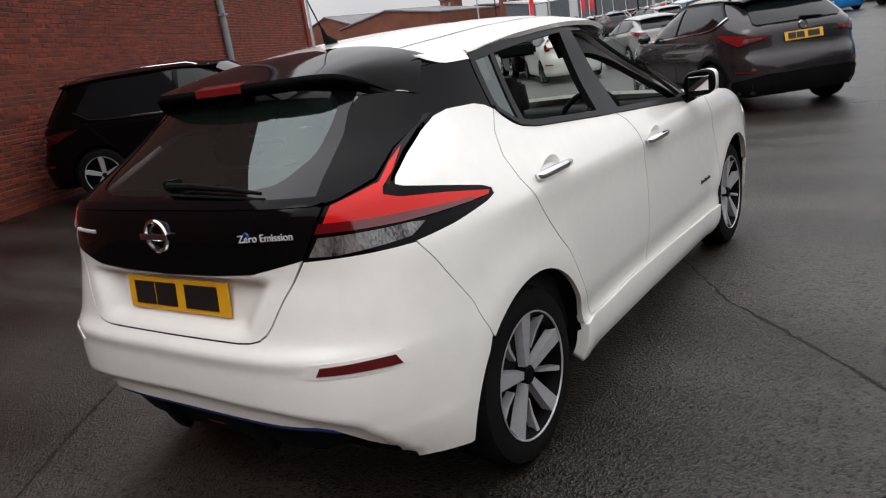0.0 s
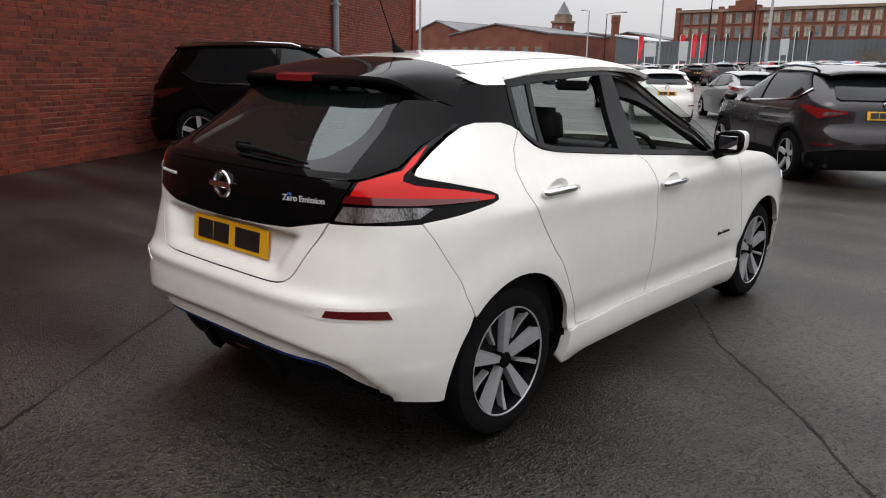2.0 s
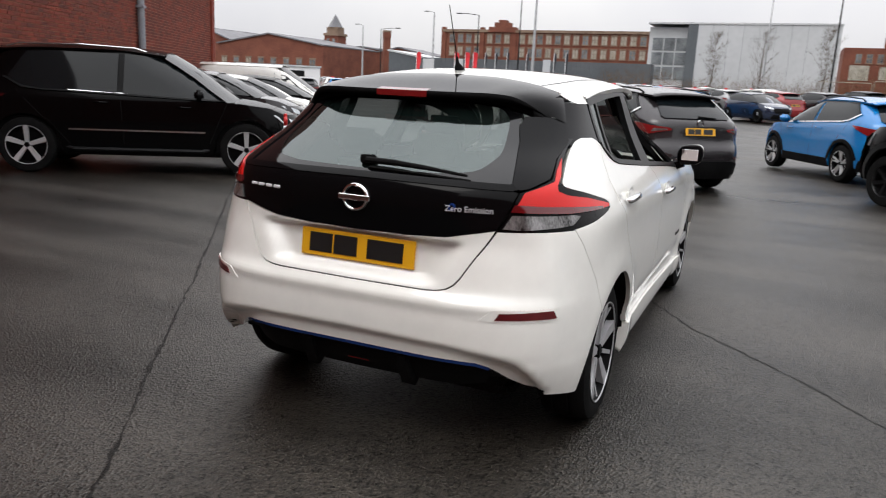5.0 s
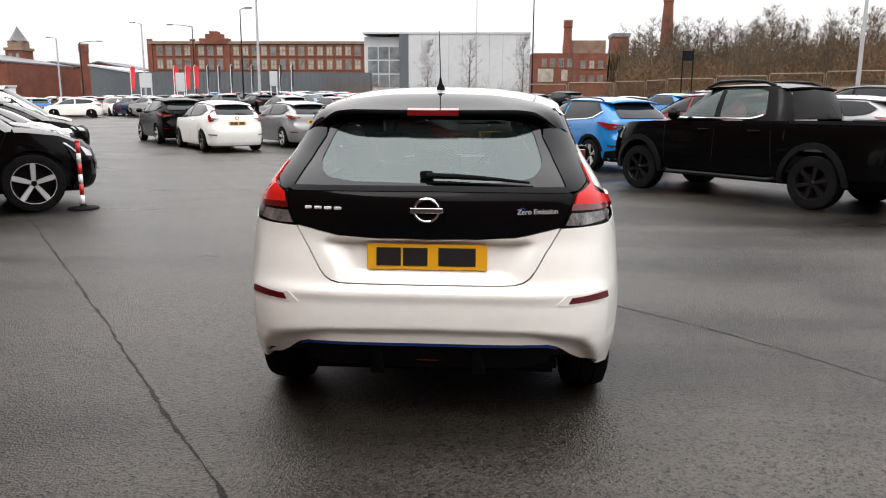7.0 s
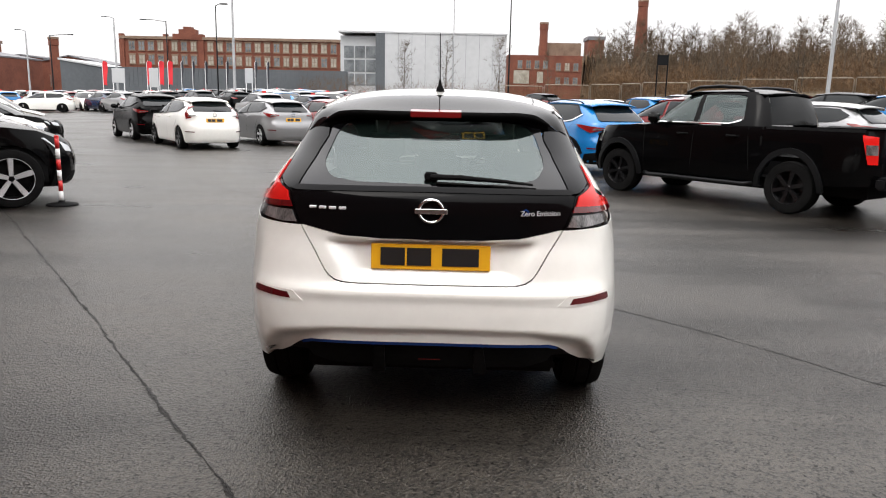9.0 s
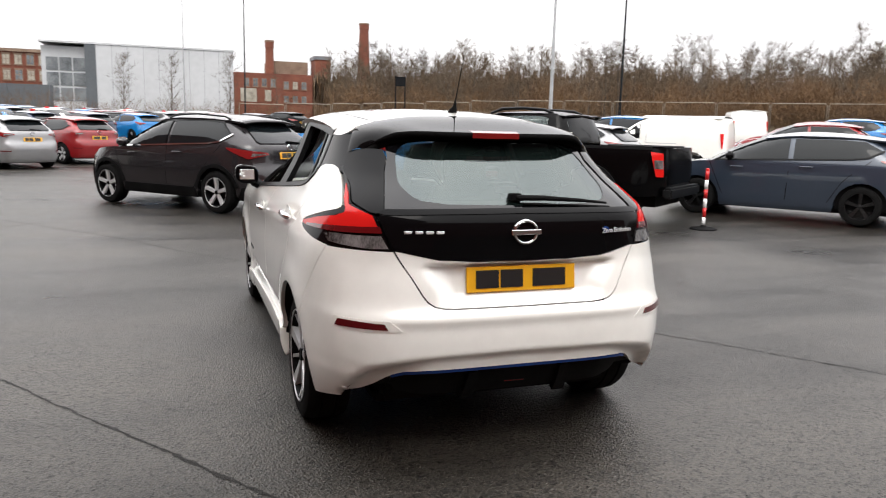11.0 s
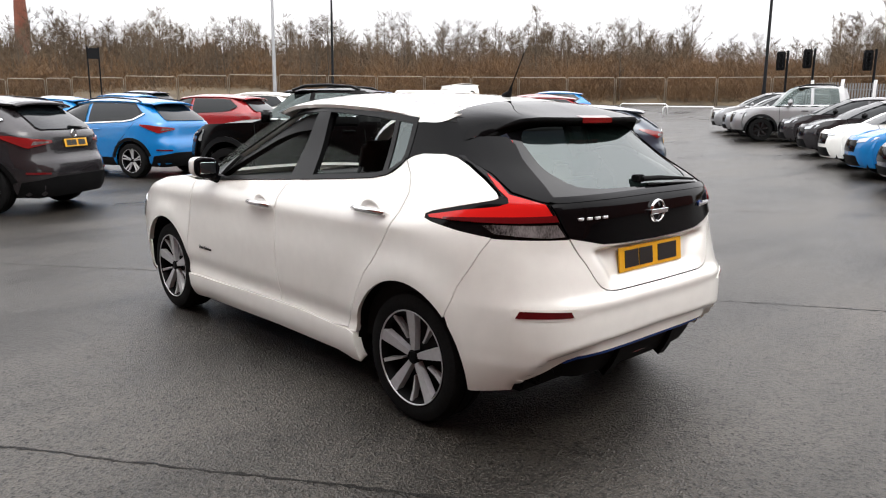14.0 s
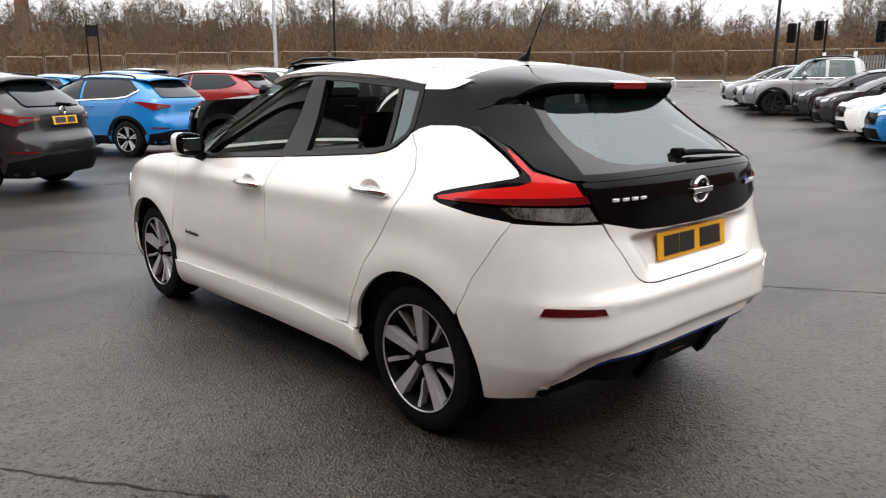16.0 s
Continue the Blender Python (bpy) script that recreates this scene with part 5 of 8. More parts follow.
        half = [(0, c + 0.27), body.q(("x", w * 0.62, c + 0.27)), qy(-ar - 0.1, c + 0.20), qy(-ar, c), body.q(("x", w * 0.55, c)), (0, c)]
        panel("rear_cladding", mirrored(half), body.at, clad, car, 0.1, 0.08, 0.012, 0.03)
    # roof
    y0, y1 = k["roof_y"]
    y0 = -ro + (0.17 if k is OFFROADER else 0.05) + k["slope"]
    y1 = sc - 1.05

    def roof_fn(u, y):
        t = (y - y0) / (y1 - y0)
        we = curve([(0.0, w * 0.66), (0.2, w * 0.74), (0.6, w * 0.75), (1.0, w * 0.68)], t)
        ze = curve([(0.0, h - 0.13), (0.35, h - 0.085), (0.7, h - 0.08), (1.0, h - 0.13)], t)
        tc = curve([(0.0, h - 0.085), (0.35, h - 0.012), (0.65, h), (1.0, h - 0.07)], t)
        return Vector((we * u, y, ze + (tc - ze) * max(0.0, 1 - abs(u) ** 2.6) ** 0.8))

    panel("roof", [(-1, y0), (1, y0), (1, y1), (-1, y1)], roof_fn, body_paint, car, 0.2, 0.2, 0, 0.03, "", lambda p: Vector((0, p.y, 0.8)))
    # pillars and roof sides
    zt = h - 0.10

    def wt(y):
        return curve([(-ro + 0.18 + k["slope"], zt - 0.01), (0.5, zt), (sc - 1.35, zt), (sc - 1.0, zt - 0.05), (sc - 0.5, bf + (h - bf) * 0.48), (sc, bf)], y)

    ys = [0.1 + (sc - 0.1) * i / 12 for i in range(13)]
    half = [(0, br - 0.01), cabin.q(("x", w * 0.6, br - 0.01)), cabin.q((-0.3, br - 0.01))] + [cabin.q((y, bz(y) - 0.01)) for y in ys] + [cabin.q((y, wt(y) + 0.02)) for y in ys[::-1]] + [cabin.q((-0.1, zt)), cabin.q(("x", w * 0.45, zt)), (0, zt)]
    panel("upper_body", mirrored(half), cabin.at, body_paint, car, fine, fine, -0.012, 0.0, "", mid)
    # glass
    zb = 0.035
    half = [(0, br + 0.03), cabin.q(("x", w * 0.62, br + 0.03)), cabin.q(("x", w * 0.66, br + 0.06)), cabin.q(("x", w * 0.52, zt - 0.03)), (0, zt - 0.02)]
    panel("rear_window", mirrored(half), cabin.at, M_GLASSF, car, 0.12, 0.1, 0.005, 0.0, "dark rear window", mid)
    split = wb * 0.42
    for sg in (1, -1):
        wins = [[(split - 0.04, bz(split) + zb), (split - 0.03, wt(split) - 0.03), (0.35, wt(0.35) - 0.035), (0.02, wt(0.1) - 0.05), (-0.22, br + 0.16), (-0.02, br + 0.05), (0.2, bz(0.2) + zb)],
                [(sc - 0.28, bz(sc) + zb), (sc - 0.62, wt(sc - 0.62) - 0.03), (sc - 1.1, wt(sc - 1.1) - 0.03), (split + 0.05, wt(split) - 0.03), (split + 0.04, bz(split) + zb)]]
        for pts in wins:
            panel("side_window", [(sg * u, v) for u, v in cabin.poly(pts)], cabin.at, M_GLASSF, car, 0.12, 0.1, 0.005, 0.0, "", mid)
        if not far:
            # bright line under the windows, door gaps, mirror, handles
            lines = [[(sc - 0.25, bz(sc) + zb - 0.02), (sc - 0.25, bz(sc) + zb), (0.2, bz(0.2) + zb), (-0.02, br + 0.05), (-0.24, br + 0.17), (-0.27, br + 0.16), (-0.04, br + 0.032), (0.2, bz(0.2) + zb - 0.02)]]
            for pts in lines:
                panel("window_trim", [(sg * u, v) for u, v in cabin.poly(pts)], cabin.at, M_CHROME if clad else M_SATIN, car, 0.2, 0.1, 0.009, 0.006, "", mid)
            if clad:
                up = [(y, wt(y) - 0.018) for y in (sc - 0.3, sc - 0.62, sc - 1.1, split, 0.35, 0.02)] + [(-0.22, br + 0.18)]
                dn = [(-0.2, br + 0.165), (0.02, wt(0.1) - 0.05)] + [(y, wt(y) - 0.032) for y in (0.35, split, sc - 1.1, sc - 0.62, sc - 0.3)]
                panel("window_trim", [(sg * u, v) for u, v in cabin.poly(up + dn)], cabin.at, M_SATIN, car, 0.1, 0.1, 0.009, 0.006, "", mid)
                rail = [roof_fn(sg * 0.92, y0 + (y1 - y0) * t) + Vector((0, 0, dz)) for t, dz in ((0.12, 0.0), (0.18, 0.035), (0.5, 0.045), (0.8, 0.035), (0.88, 0.0))]
                bm = bmesh.new()
                tube(bm, rail, 0.014, 8)
                part("roof_rail", bm, M_SATIN if clad is not None else body_paint, car, smooth=True)
            for pts in ([(split, bz(split)), (split + 0.012, bz(split)), (split + 0.04, c + 0.16), (split + 0.028, c + 0.16)], [(sc - 0.2, bf), (sc - 0.188, bf), (wb - ar - 0.05, c + 0.2), (wb - ar - 0.062, c + 0.2)],
                        [(-0.1, br), (-0.088, br), (0.22, 0.78), (ar + 0.1, c + 0.16), (ar + 0.085, c + 0.16), (0.205, 0.78)]):
                panel("door_gap", [(sg * u, v) for u, v in body.poly(pts)], body.at, M_TRIM, car, 0.2, 0.2, 0.0015, 0.0, "", mid)
            bm = bmesh.new()
            mx = sg * (w + 0.10)
            box(bm, mx - 0.10, mx + 0.10, sc - 0.62, sc - 0.5, bf + 0.03, bf + 0.18)
            bevel_all(bm, 0.035, 3)
            part("door_mirror", bm, body_paint if clad else M_GLOSSBLACK, car, smooth=True)
            for yy in (split - 0.25, split + 0.85):
                bm = bmesh.new()
                hp = body.at(sg * (1 + max(yy, 0.3) - 0.3), bz(yy) - 0.10)
                tube(bm, [hp + Vector((0, -0.1, 0)), hp + Vector((sg * 0.035, -0.07, 0.0)), hp + Vector((sg * 0.035, 0.07, 0.0)), hp + Vector((0, 0.1, 0))], 0.013, 8)
                part("door_handle", bm, body_paint, car, smooth=True)
    # windscreen, bonnet, nose
    def screen_fn(u, v):
        z = bf + (h - 0.1 - bf) * v
        return Vector((u * w * (0.84 - 0.2 * v), curve(cab_front, z) - 0.2 * u * u, z))

    panel("windscreen", [(-1, 0), (1, 0), (1, 1), (-1, 1)], screen_fn, M_GLASSF, car, 0.25, 0.25, 0.004, 0.0, "", mid)

    def bonnet_fn(u, y):
        t = (y - sc + 0.1) / (nose - 0.1 - sc)
        return Vector((u * w * (0.93 - 0.16 * t), y - 0.12 * u * u * t, bf - 0.02 + (k["hood"] - bf) * 0.3 - 0.20 * max(t, 0.0) ** 1.8 + 0.06 * (1 - abs(u) ** 2.2)))

    panel("bonnet", [(-1, sc - 0.1), (1, sc - 0.1), (1, nose - 0.2), (-1, nose - 0.2)], bonnet_fn, body_paint, car, 0.2, 0.2, 0, 0.03, "", lambda p: Vector((0, p.y, 0.3)))

    def nose_fn(u, z):
        return Vector((w * 0.88 * u, nose - 0.02 + (curve(front, z) - nose) - 0.34 * abs(u) ** 2.8, z))

    panel("front_bumper", [(-1, c), (1, c), (1, bf - 0.14), (-1, bf - 0.14)], nose_fn, body_paint, car, 0.1, 0.06, 0, 0.03, "", mid)
    panel("grille", [(-0.55, 0.5), (0.55, 0.5), (0.62, bf - 0.22), (-0.62, bf - 0.22)], nose_fn, M_GLOSSBLACK, car, 0.1, 0.06, 0.008, 0.01, "", mid)
    panel("lower_grille", [(-0.7, c + 0.03), (0.7, c + 0.03), (0.6, 0.42), (-0.6, 0.42)], nose_fn, M_TRIM, car, 0.1, 0.06, 0.006, 0.01, "", mid)
    for sg in (1, -1):
        panel("headlamp", [(sg * u, v) for u, v in [(0.58, 0.68), (0.92, 0.72), (1.0, bf - 0.15), (0.9, bf - 0.145), (0.60, 0.755)]], nose_fn, M_HEADLENS, car, 0.08, 0.06, 0.012, 0.012, "clear headlamp", mid)
        if lamp_high:
            lamp = [body.q(("x", w * 0.74, 0.90)), body.q(("x", w * 0.88, 0.87)), body.q((-0.52, 0.88)), body.q((-0.44, br - 0.02)), cabin.q((-0.34, br + 0.16)), cabin.q((-0.40, br + 0.17)), cabin.q(("x", w * 0.83, br + 0.06)), body.q(("x", w * 0.80, 0.98))]
        else:
            lamp = [body.q(("x", w * 0.54, 0.955)), body.q(("x", w * 0.55, 0.985)), body.q(("x", w * 0.86, 1.02)), body.q((-0.40, 1.045)), body.q((-0.22, 1.055)), body.q((-0.24, 1.03)), body.q((-0.46, 0.945)), body.q((-0.56, 0.90)), body.q(("x", w * 0.86, 0.885)), body.q(("x", w * 0.74, 0.92))]
        panel("tail_lamp", [(sg * u, v) for u, v in lamp], cabin.at if lamp_high else body.at, lens or M_REDCAR, car, 0.05, 0.04, 0.012, 0.014, "red tail lamp", mid)
        if not far:
            panel("reversing_lamp", [(sg * u, v) for u, v in [body.q(("x", w * 0.60, 0.958)), body.q(("x", w * 0.61, 0.972)), body.q(("x", w * 0.80, 0.975)), body.q(("x", w * 0.83, 0.925)), body.q(("x", w * 0.76, 0.935))]], body.at, M_CLEARLENS, car, 0.05, 0.05, 0.016, 0.01, "", mid)
            panel("reflector", [(sg * u, v) for u, v in [body.q(("x", w * 0.7, c + 0.30)), body.q(("x", w * 0.7, c + 0.325)), body.q(("x", w * 0.92, c + 0.335)), body.q(("x", w * 0.92, c + 0.31))]], body.at, M_REDDARK, car, 0.1, 0.1, 0.014, 0.01, "", mid)
    # roof spoiler
    lip_y = 0.02 if k is OFFROADER else 0.13
    bm = bmesh.new()
    prev = None
    for i in range(13):
        u = -1 + i / 6
        e = roof_fn(u, y0)
        cs = [bm.verts.new(e + Vector((0, dy - 0.0, dz))) for dy, dz in ((0.06, 0.01), (-lip_y + 0.06 * u * u, -0.02), (-lip_y + 0.01 + 0.06 * u * u, -0.045), (0.04, -0.05))]
        if prev:
            for j in range(3):
                bm.faces.new((prev[j], prev[j + 1], cs[j + 1], cs[j]))
        prev = cs
    part("roof_spoiler", bm, body_paint, car, smooth=True)
    if plate_on:
        zp = 0.94 if k is CROSSOVER else 0.83
        p = body.at(0, zp)
        plate(car, pose(0, p.y - 0.014, zp, -10, 0, 0))
        if not far:
            bm = bmesh.new()
            revolve(bm, [(0.045, 0.0), (0.062, 0.0), (0.058, 0.014), (0.048, 0.014), (0.045, 0.0)], 24, "Y")
            zq = 1.06 if k is CROSSOVER else 0.99
            q0 = body.at(0, zq)
            for v in bm.verts:
                v.co = Vector((v.co.x, q0.y - v.co.y, zq + v.co.z))
            part("badge", bm, M_CHROME, car, "plain chrome ring badge")
            bm = bmesh.new()
            q0, q1 = cabin.at(0, br + 0.06), cabin.at(cabin.qx(0.3, br + 0.045), br + 0.045)
            tube(bm, [q0 + Vector((0, -0.02, 0)), q1 + Vector((0, -0.02, 0))], [0.014, 0.007], 6)
            part("wiper", bm, M_TRIM, car)
    if sign:
        bm = bmesh.new()
        box(bm, -0.11, 0.11, 0.7, 0.74, h - 0.01, h + 0.08)
        part("roof_sign", bm, M_REDP, car, "small red sales sign on the roof")
    bm = bmesh.new()
    box(bm, -w * 0.78, w * 0.78, -ro + 0.2, nose - 0.3, c - 0.02, c + 0.1)
    part("underbody", bm, M_TRIM, car)
    for cy in (0, wb):
        bm = bmesh.new()
        box(bm, -w * 0.9, w * 0.9, cy - ar + 0.02, cy + ar - 0.02, c + 0.05, k["wheel_r"] + ar - 0.06)
        part("arch_liner", bm, M_TRIM, car)
    for yy in (0.0, wb):
        for sg in (1, -1):
            hub = wheel(car, sg * (w - 0.115), yy, k["wheel_r"], k["wheel_r"], k["rim"], 0.22, sg, face or M_ALLOY, back or M_ALLOYD, spokes, style, WHEELS)
    return car


def headed(x, y, deg, dz=0.0):
    """A pose on the ground whose nose points along deg, counted from +x towards +y."""
    return pose(x, y, ground_z(x, y) + dz, 0, 0, deg - 90)


def rear_axle(x_l, y_l, deg, half_track):
    """The rear axle's middle, from the left rear wheel's contact."""
    return x_l + half_track * math.sin(radians(deg)), y_l - half_track * math.cos(radians(deg))


a = 131
x, y = rear_axle(-0.84, 8.78, a, 0.86)
build_car(CROSSOVER, P_GREY, "gunmetal grey crossover with black lower cladding on asphalt", headed(x, y, a), 0.05, clad=M_TRIM, name="crossover")
a = 117
x, y = rear_axle(2.5, 12.6, a, 0.86)
build_car(CROSSOVER, P_BLUE, "bright blue crossover with ten-spoke alloy wheels on asphalt", headed(x, y, a), 0.06, style="double", spokes=5, plate_on=False, clad=M_TRIM, name="crossover")
a = 36
ml = build_car(OFFROADER, P_BLACK, "black off-roader with five-spoke silver wheels by the brick wall", headed(-8.68, 4.67, a) @ Matrix.Scale(1.02, 4), 0.06, name="off_roader", lens=mat("smoked_red_lens", (0.035, 0.003, 0.004), 0.1))
for sg in (1, -1):
    bm = bmesh.new()
    box(bm, sg * 0.955 - 0.012, sg * 0.955 + 0.012, 0.55, 2.35, 0.60, 0.62)
    part("side_moulding", bm, M_CHROME, ml)
    bm = bmesh.new()
    tube(bm, [(sg * 0.90, 0.5, 0.36), (sg * 0.95, 0.6, 0.34), (sg * 0.95, 2.3, 0.34), (sg * 0.90, 2.4, 0.36)], 0.03, 8)
    part("running_board", bm, M_SATIN, ml)
    bm = bmesh.new()
    tube(bm, [(sg * 0.90, 0.55, 1.135), (sg * 0.905, 1.2, 1.115), (sg * 0.90, 2.3, 1.07)], 0.010, 6)
    part("waist_line", bm, M_CHROME, ml, "slim chrome waist line")
    bm = bmesh.new()
    tube(bm, [(sg * 0.66, -0.25, 1.69), (sg * 0.67, -0.1, 1.735), (sg * 0.68, 0.7, 1.755), (sg * 0.67, 1.4, 1.735), (sg * 0.66, 1.55, 1.69)], 0.013, 8)
    part("roof_rail", bm, M_CHROME, ml, "slim chrome roof rail")
a = 127
x, y = rear_axle(-8.1, 17.9, a, 0.8)
build_car(HATCH, P_WHITE, "white hatchback with tall red tail lamps and black wheels", headed(x, y, a), 0.07, face=M_ALLOYB, back=M_ALLOYB, lamp_high=True, name="hatchback")
x, y = rear_axle(-6.35, 20.3, a, 0.8)
build_car(HATCH, P_SILVER, "grey metallic hatchback with wide red tail lamps", headed(x, y, a), 0.07, name="hatchback")
x, y = rear_axle(-11.0, 21.4, a, 0.8)
build_car(SMALL, P_BLACK, "black small crossover with silver alloy wheels on asphalt", headed(x, y, a), 0.07, name="small_crossover")
build_car(HATCH, P_RED, "red hatchback parked beside a grey one", headed(-4.2, 23.2, a), 0.07, name="hatchback")
a = 127
x, y = rear_axle(8.95, 5.45, a, 0.82)
build_car(HATCH, P_STEEL, "dark slate-blue hatchback with black wheels on asphalt", headed(x, y, a), 0.06, face=M_ALLOYB, back=M_ALLOYB, name="hatchback")


# pick-up trucks
def build_pickup(body_paint, label, m, fine=0.07, wheels=None):
    car = thing("pickup_truck", m, label, "pickup truck")
    w, h, c, ro, wb, nose, br, bf, sc = 0.92, 1.80, 0.36, 1.18, 3.15, 4.1, 1.14, 1.10, 2.82
    half_w = [(c - 0.06, w * 0.92), (c + 0.05, w * 0.97), (0.6, w), (1.0, w * 0.985), (1.14, w * 0.95), (1.45, w * 0.84), (1.68, w * 0.75), (1.8, w * 0.68)]
    bed_rear = [(c - 0.06, -ro + 0.1), (0.5, -ro + 0.03), (0.8, -ro), (1.14, -ro + 0.02)]
    cab_rear = [(1.0, 0.46), (1.14, 0.47), (1.5, 0.53), (1.68, 0.60), (1.8, 0.70)]
    front = [(c - 0.06, nose - 0.12), (0.6, nose), (0.85, nose - 0.04), (1.1, nose - 0.3)]
    cab_front = [(1.05, sc + 0.1), (1.1, sc), (1.4, sc - 0.34), (1.7, sc - 0.64), (1.8, sc - 0.76)]
    body = Shell(half_w, bed_rear, front, [(0.3, 7), (1.2, 7)], [(0.3, 2.8), (1.1, 2.8)], 0.3, wb - 0.25)
    cabin = Shell(half_w, cab_rear, cab_front, [(1.0, 6), (1.8, 4)], [(1.0, 2.4), (1.8, 2.3)], 0.95, [(1.1, sc - 0.75), (1.8, sc - 1.5)])
    mid = lambda p: Vector((0, min(max(p.y, 0.35), 2.6), 0.8))
    R, ar = 0.378, 0.455
    qy = lambda y, z: body.q((y, z))
    half = [(0, br), body.q(("x", w * 0.8, br)), qy(-0.8, br), qy(0.6, br), qy(1.6, 1.12), qy(sc, bf), qy(nose - 0.5, bf - 0.04), qy(nose - 0.28, bf - 0.14), qy(nose - 0.16, 0.75), qy(nose - 0.14, 0.5), qy(nose - 0.25, c)]
    half += [qy(y, z) for y, z in arc(wb, R, ar, -3, 183, 12)] + [qy(wb - ar - 0.02, c), qy(ar + 0.02, c)] + [qy(y, z) for y, z in arc(0, R, ar, -3, 183, 12)] + [qy(-ar - 0.03, c + 0.1), body.q(("x", w * 0.8, c + 0.14)), (0, c + 0.14)]
    panel("body", mirrored(half), body.at, body_paint, car, fine, fine * 0.8, 0, 0.05, "", mid)
    for sg in (1, -1):
        for cy in (0, wb):
            ring = [qy(y, z) for y, z in arc(cy, R, ar - 0.01, 0, 180, 14)] + [qy(y, z) for y, z in arc(cy, R, ar + 0.06, 180, 0, 14)]
            panel("arch_flare", [(sg * u, v) for u, v in ring], body.at, M_SATIN, car, 0.1, 0.04, 0.05, 0.06, "black plastic wheel arch flare", mid)
        panel("bed_edge", [(sg * u, v) for u, v in [qy(-0.95, br - 0.03), qy(0.42, br - 0.03), qy(0.42, br + 0.012), qy(-0.95, br + 0.012)]], body.at, M_TRIM, car, 0.3, 0.1, 0.008, 0.09, "", mid)
        panel("tail_lamp", [(sg * u, v) for u, v in [body.q(("x", w * 0.82, 0.76)), body.q(("x", w * 0.82, 1.06)), qy(-0.93, 1.08), qy(-0.98, 0.92), qy(-1.03, 0.76)]], body.at, M_REDLENS, car, 0.06, 0.06, 0.012, 0.02, "tall red tail lamp", mid)
        panel("reversing_lamp", [(sg * u, v) for u, v in [body.q(("x", w * 0.83, 0.86)), body.q(("x", w * 0.83, 0.97)), body.q(("x", w * 0.92, 0.97)), body.q(("x", w * 0.92, 0.86))]], body.at, M_CLEARLENS, car, 0.06, 0.06, 0.016, 0.01, "", mid)
        wt = lambda y: curve([(0.95, 1.67), (1.4, 1.69), (sc - 1.0, 1.69), (sc - 0.68, 1.63), (sc - 0.3, 1.34), (sc, 1.1)], y)
        wins = [[(1.60, 1.17), (1.60, 1.655), (1.05, 1.66), (0.88, 1.62), (0.82, 1.24), (1.0, 1.175)], [(sc - 0.16, 1.16), (sc - 0.40, 1.38), (sc - 0.66, 1.60), (sc - 0.8, 1.65), (1.69, 1.655), (1.69, 1.165)]]
        for pts in wins:
            panel("side_window", [(sg * u, v) for u, v in cabin.poly(pts)], cabin.at, M_GLASSP, car, 0.15, 0.1, 0.003, 0.0, "clear side window", mid)
        # window surround: posts and rails
        for pts in ([(1.60, 1.14), (1.60, 1.68), (1.69, 1.68), (1.69, 1.14)], [(0.65, 1.13), (0.76, 1.66), (0.90, 1.66), (0.82, 1.24), (1.0, 1.175), (1.0, 1.13)],
                    [(0.70, 1.65), (sc - 0.8, 1.645), (sc - 0.66, 1.595), (sc - 0.40, 1.375), (sc - 0.16, 1.16), (sc - 0.02, 1.12), (sc - 0.28, 1.38), (sc - 0.58, 1.64), (sc - 0.8, 1.72), (0.75, 1.71)]):
            panel("cab_pillar", [(sg * u, v) for u, v in cabin.poly(pts)], cabin.at, body_paint, car, 0.12, 0.1, 0.0, 0.03, "", mid)
        panel("window_trim", [(sg * u, v) for u, v in cabin.poly([(sc - 0.2, 1.150), (1.05, 1.160), (0.86, 1.21), (0.845, 1.235), (0.862, 1.235), (1.05, 1.176), (sc - 0.16, 1.165)])], cabin.at, M_CHROME, car, 0.2, 0.1, 0.012, 0.006, "chrome window line", mid)
        for pts in ([(1.64, 1.12), (1.652, 1.12), (1.67, c + 0.12), (1.658, c + 0.12)], [(2.62, 1.08), (2.632, 1.08), (2.60, c + 0.15), (2.588, c + 0.15)], [(0.70, 1.12), (0.712, 1.12), (0.62, c + 0.12), (0.608, c + 0.12)], [(0.46, 1.13), (0.485, 1.13), (0.485, 0.9), (0.46, 0.9)]):
            panel("door_gap", [(sg * u, v) for u, v in body.poly(pts)], body.at, M_RUBBER, car, 0.3, 0.2, 0.0015, 0.0, "", mid)
        for yy in (0.95, 1.85):
            bm = bmesh.new()
            hp = body.at(sg * (1 + yy - 0.3), 1.0)
            tube(bm, [hp + Vector((0, -0.1, 0)), hp + Vector((sg * 0.035, -0.07, 0.0)), hp + Vector((sg * 0.035, 0.07, 0.0)), hp + Vector((0, 0.1, 0))], 0.014, 8)
            part("door_handle", bm, M_TRIM, car, smooth=True)
        bm = bmesh.new()
        box(bm, sg * (w + 0.12) - 0.11, sg * (w + 0.12) + 0.11, sc - 0.55, sc - 0.42, 1.13, 1.33)
        bevel_all(bm, 0.04, 3)
        part("door_mirror", bm, body_paint, car, smooth=True)
        bm = bmesh.new()
        tube(bm, [(sg * 0.86, 0.55, 0.40), (sg * 0.96, 0.7, 0.38), (sg * 0.96, 2.45, 0.38), (sg * 0.86, 2.6, 0.40)], 0.035, 8)
        part("side_step", bm, M_SATIN, car, smooth=True)
        bm = bmesh.new()
        tube(bm, [(sg * 0.60, 0.85, 1.71), (sg * 0.62, 1.0, 1.775), (sg * 0.62, 1.4, 1.80), (sg * 0.62, 1.8, 1.785), (sg * 0.58, 2.05, 1.71)], 0.026, 8)
        part("roof_rail", bm, M_SATIN, car, smooth=True)
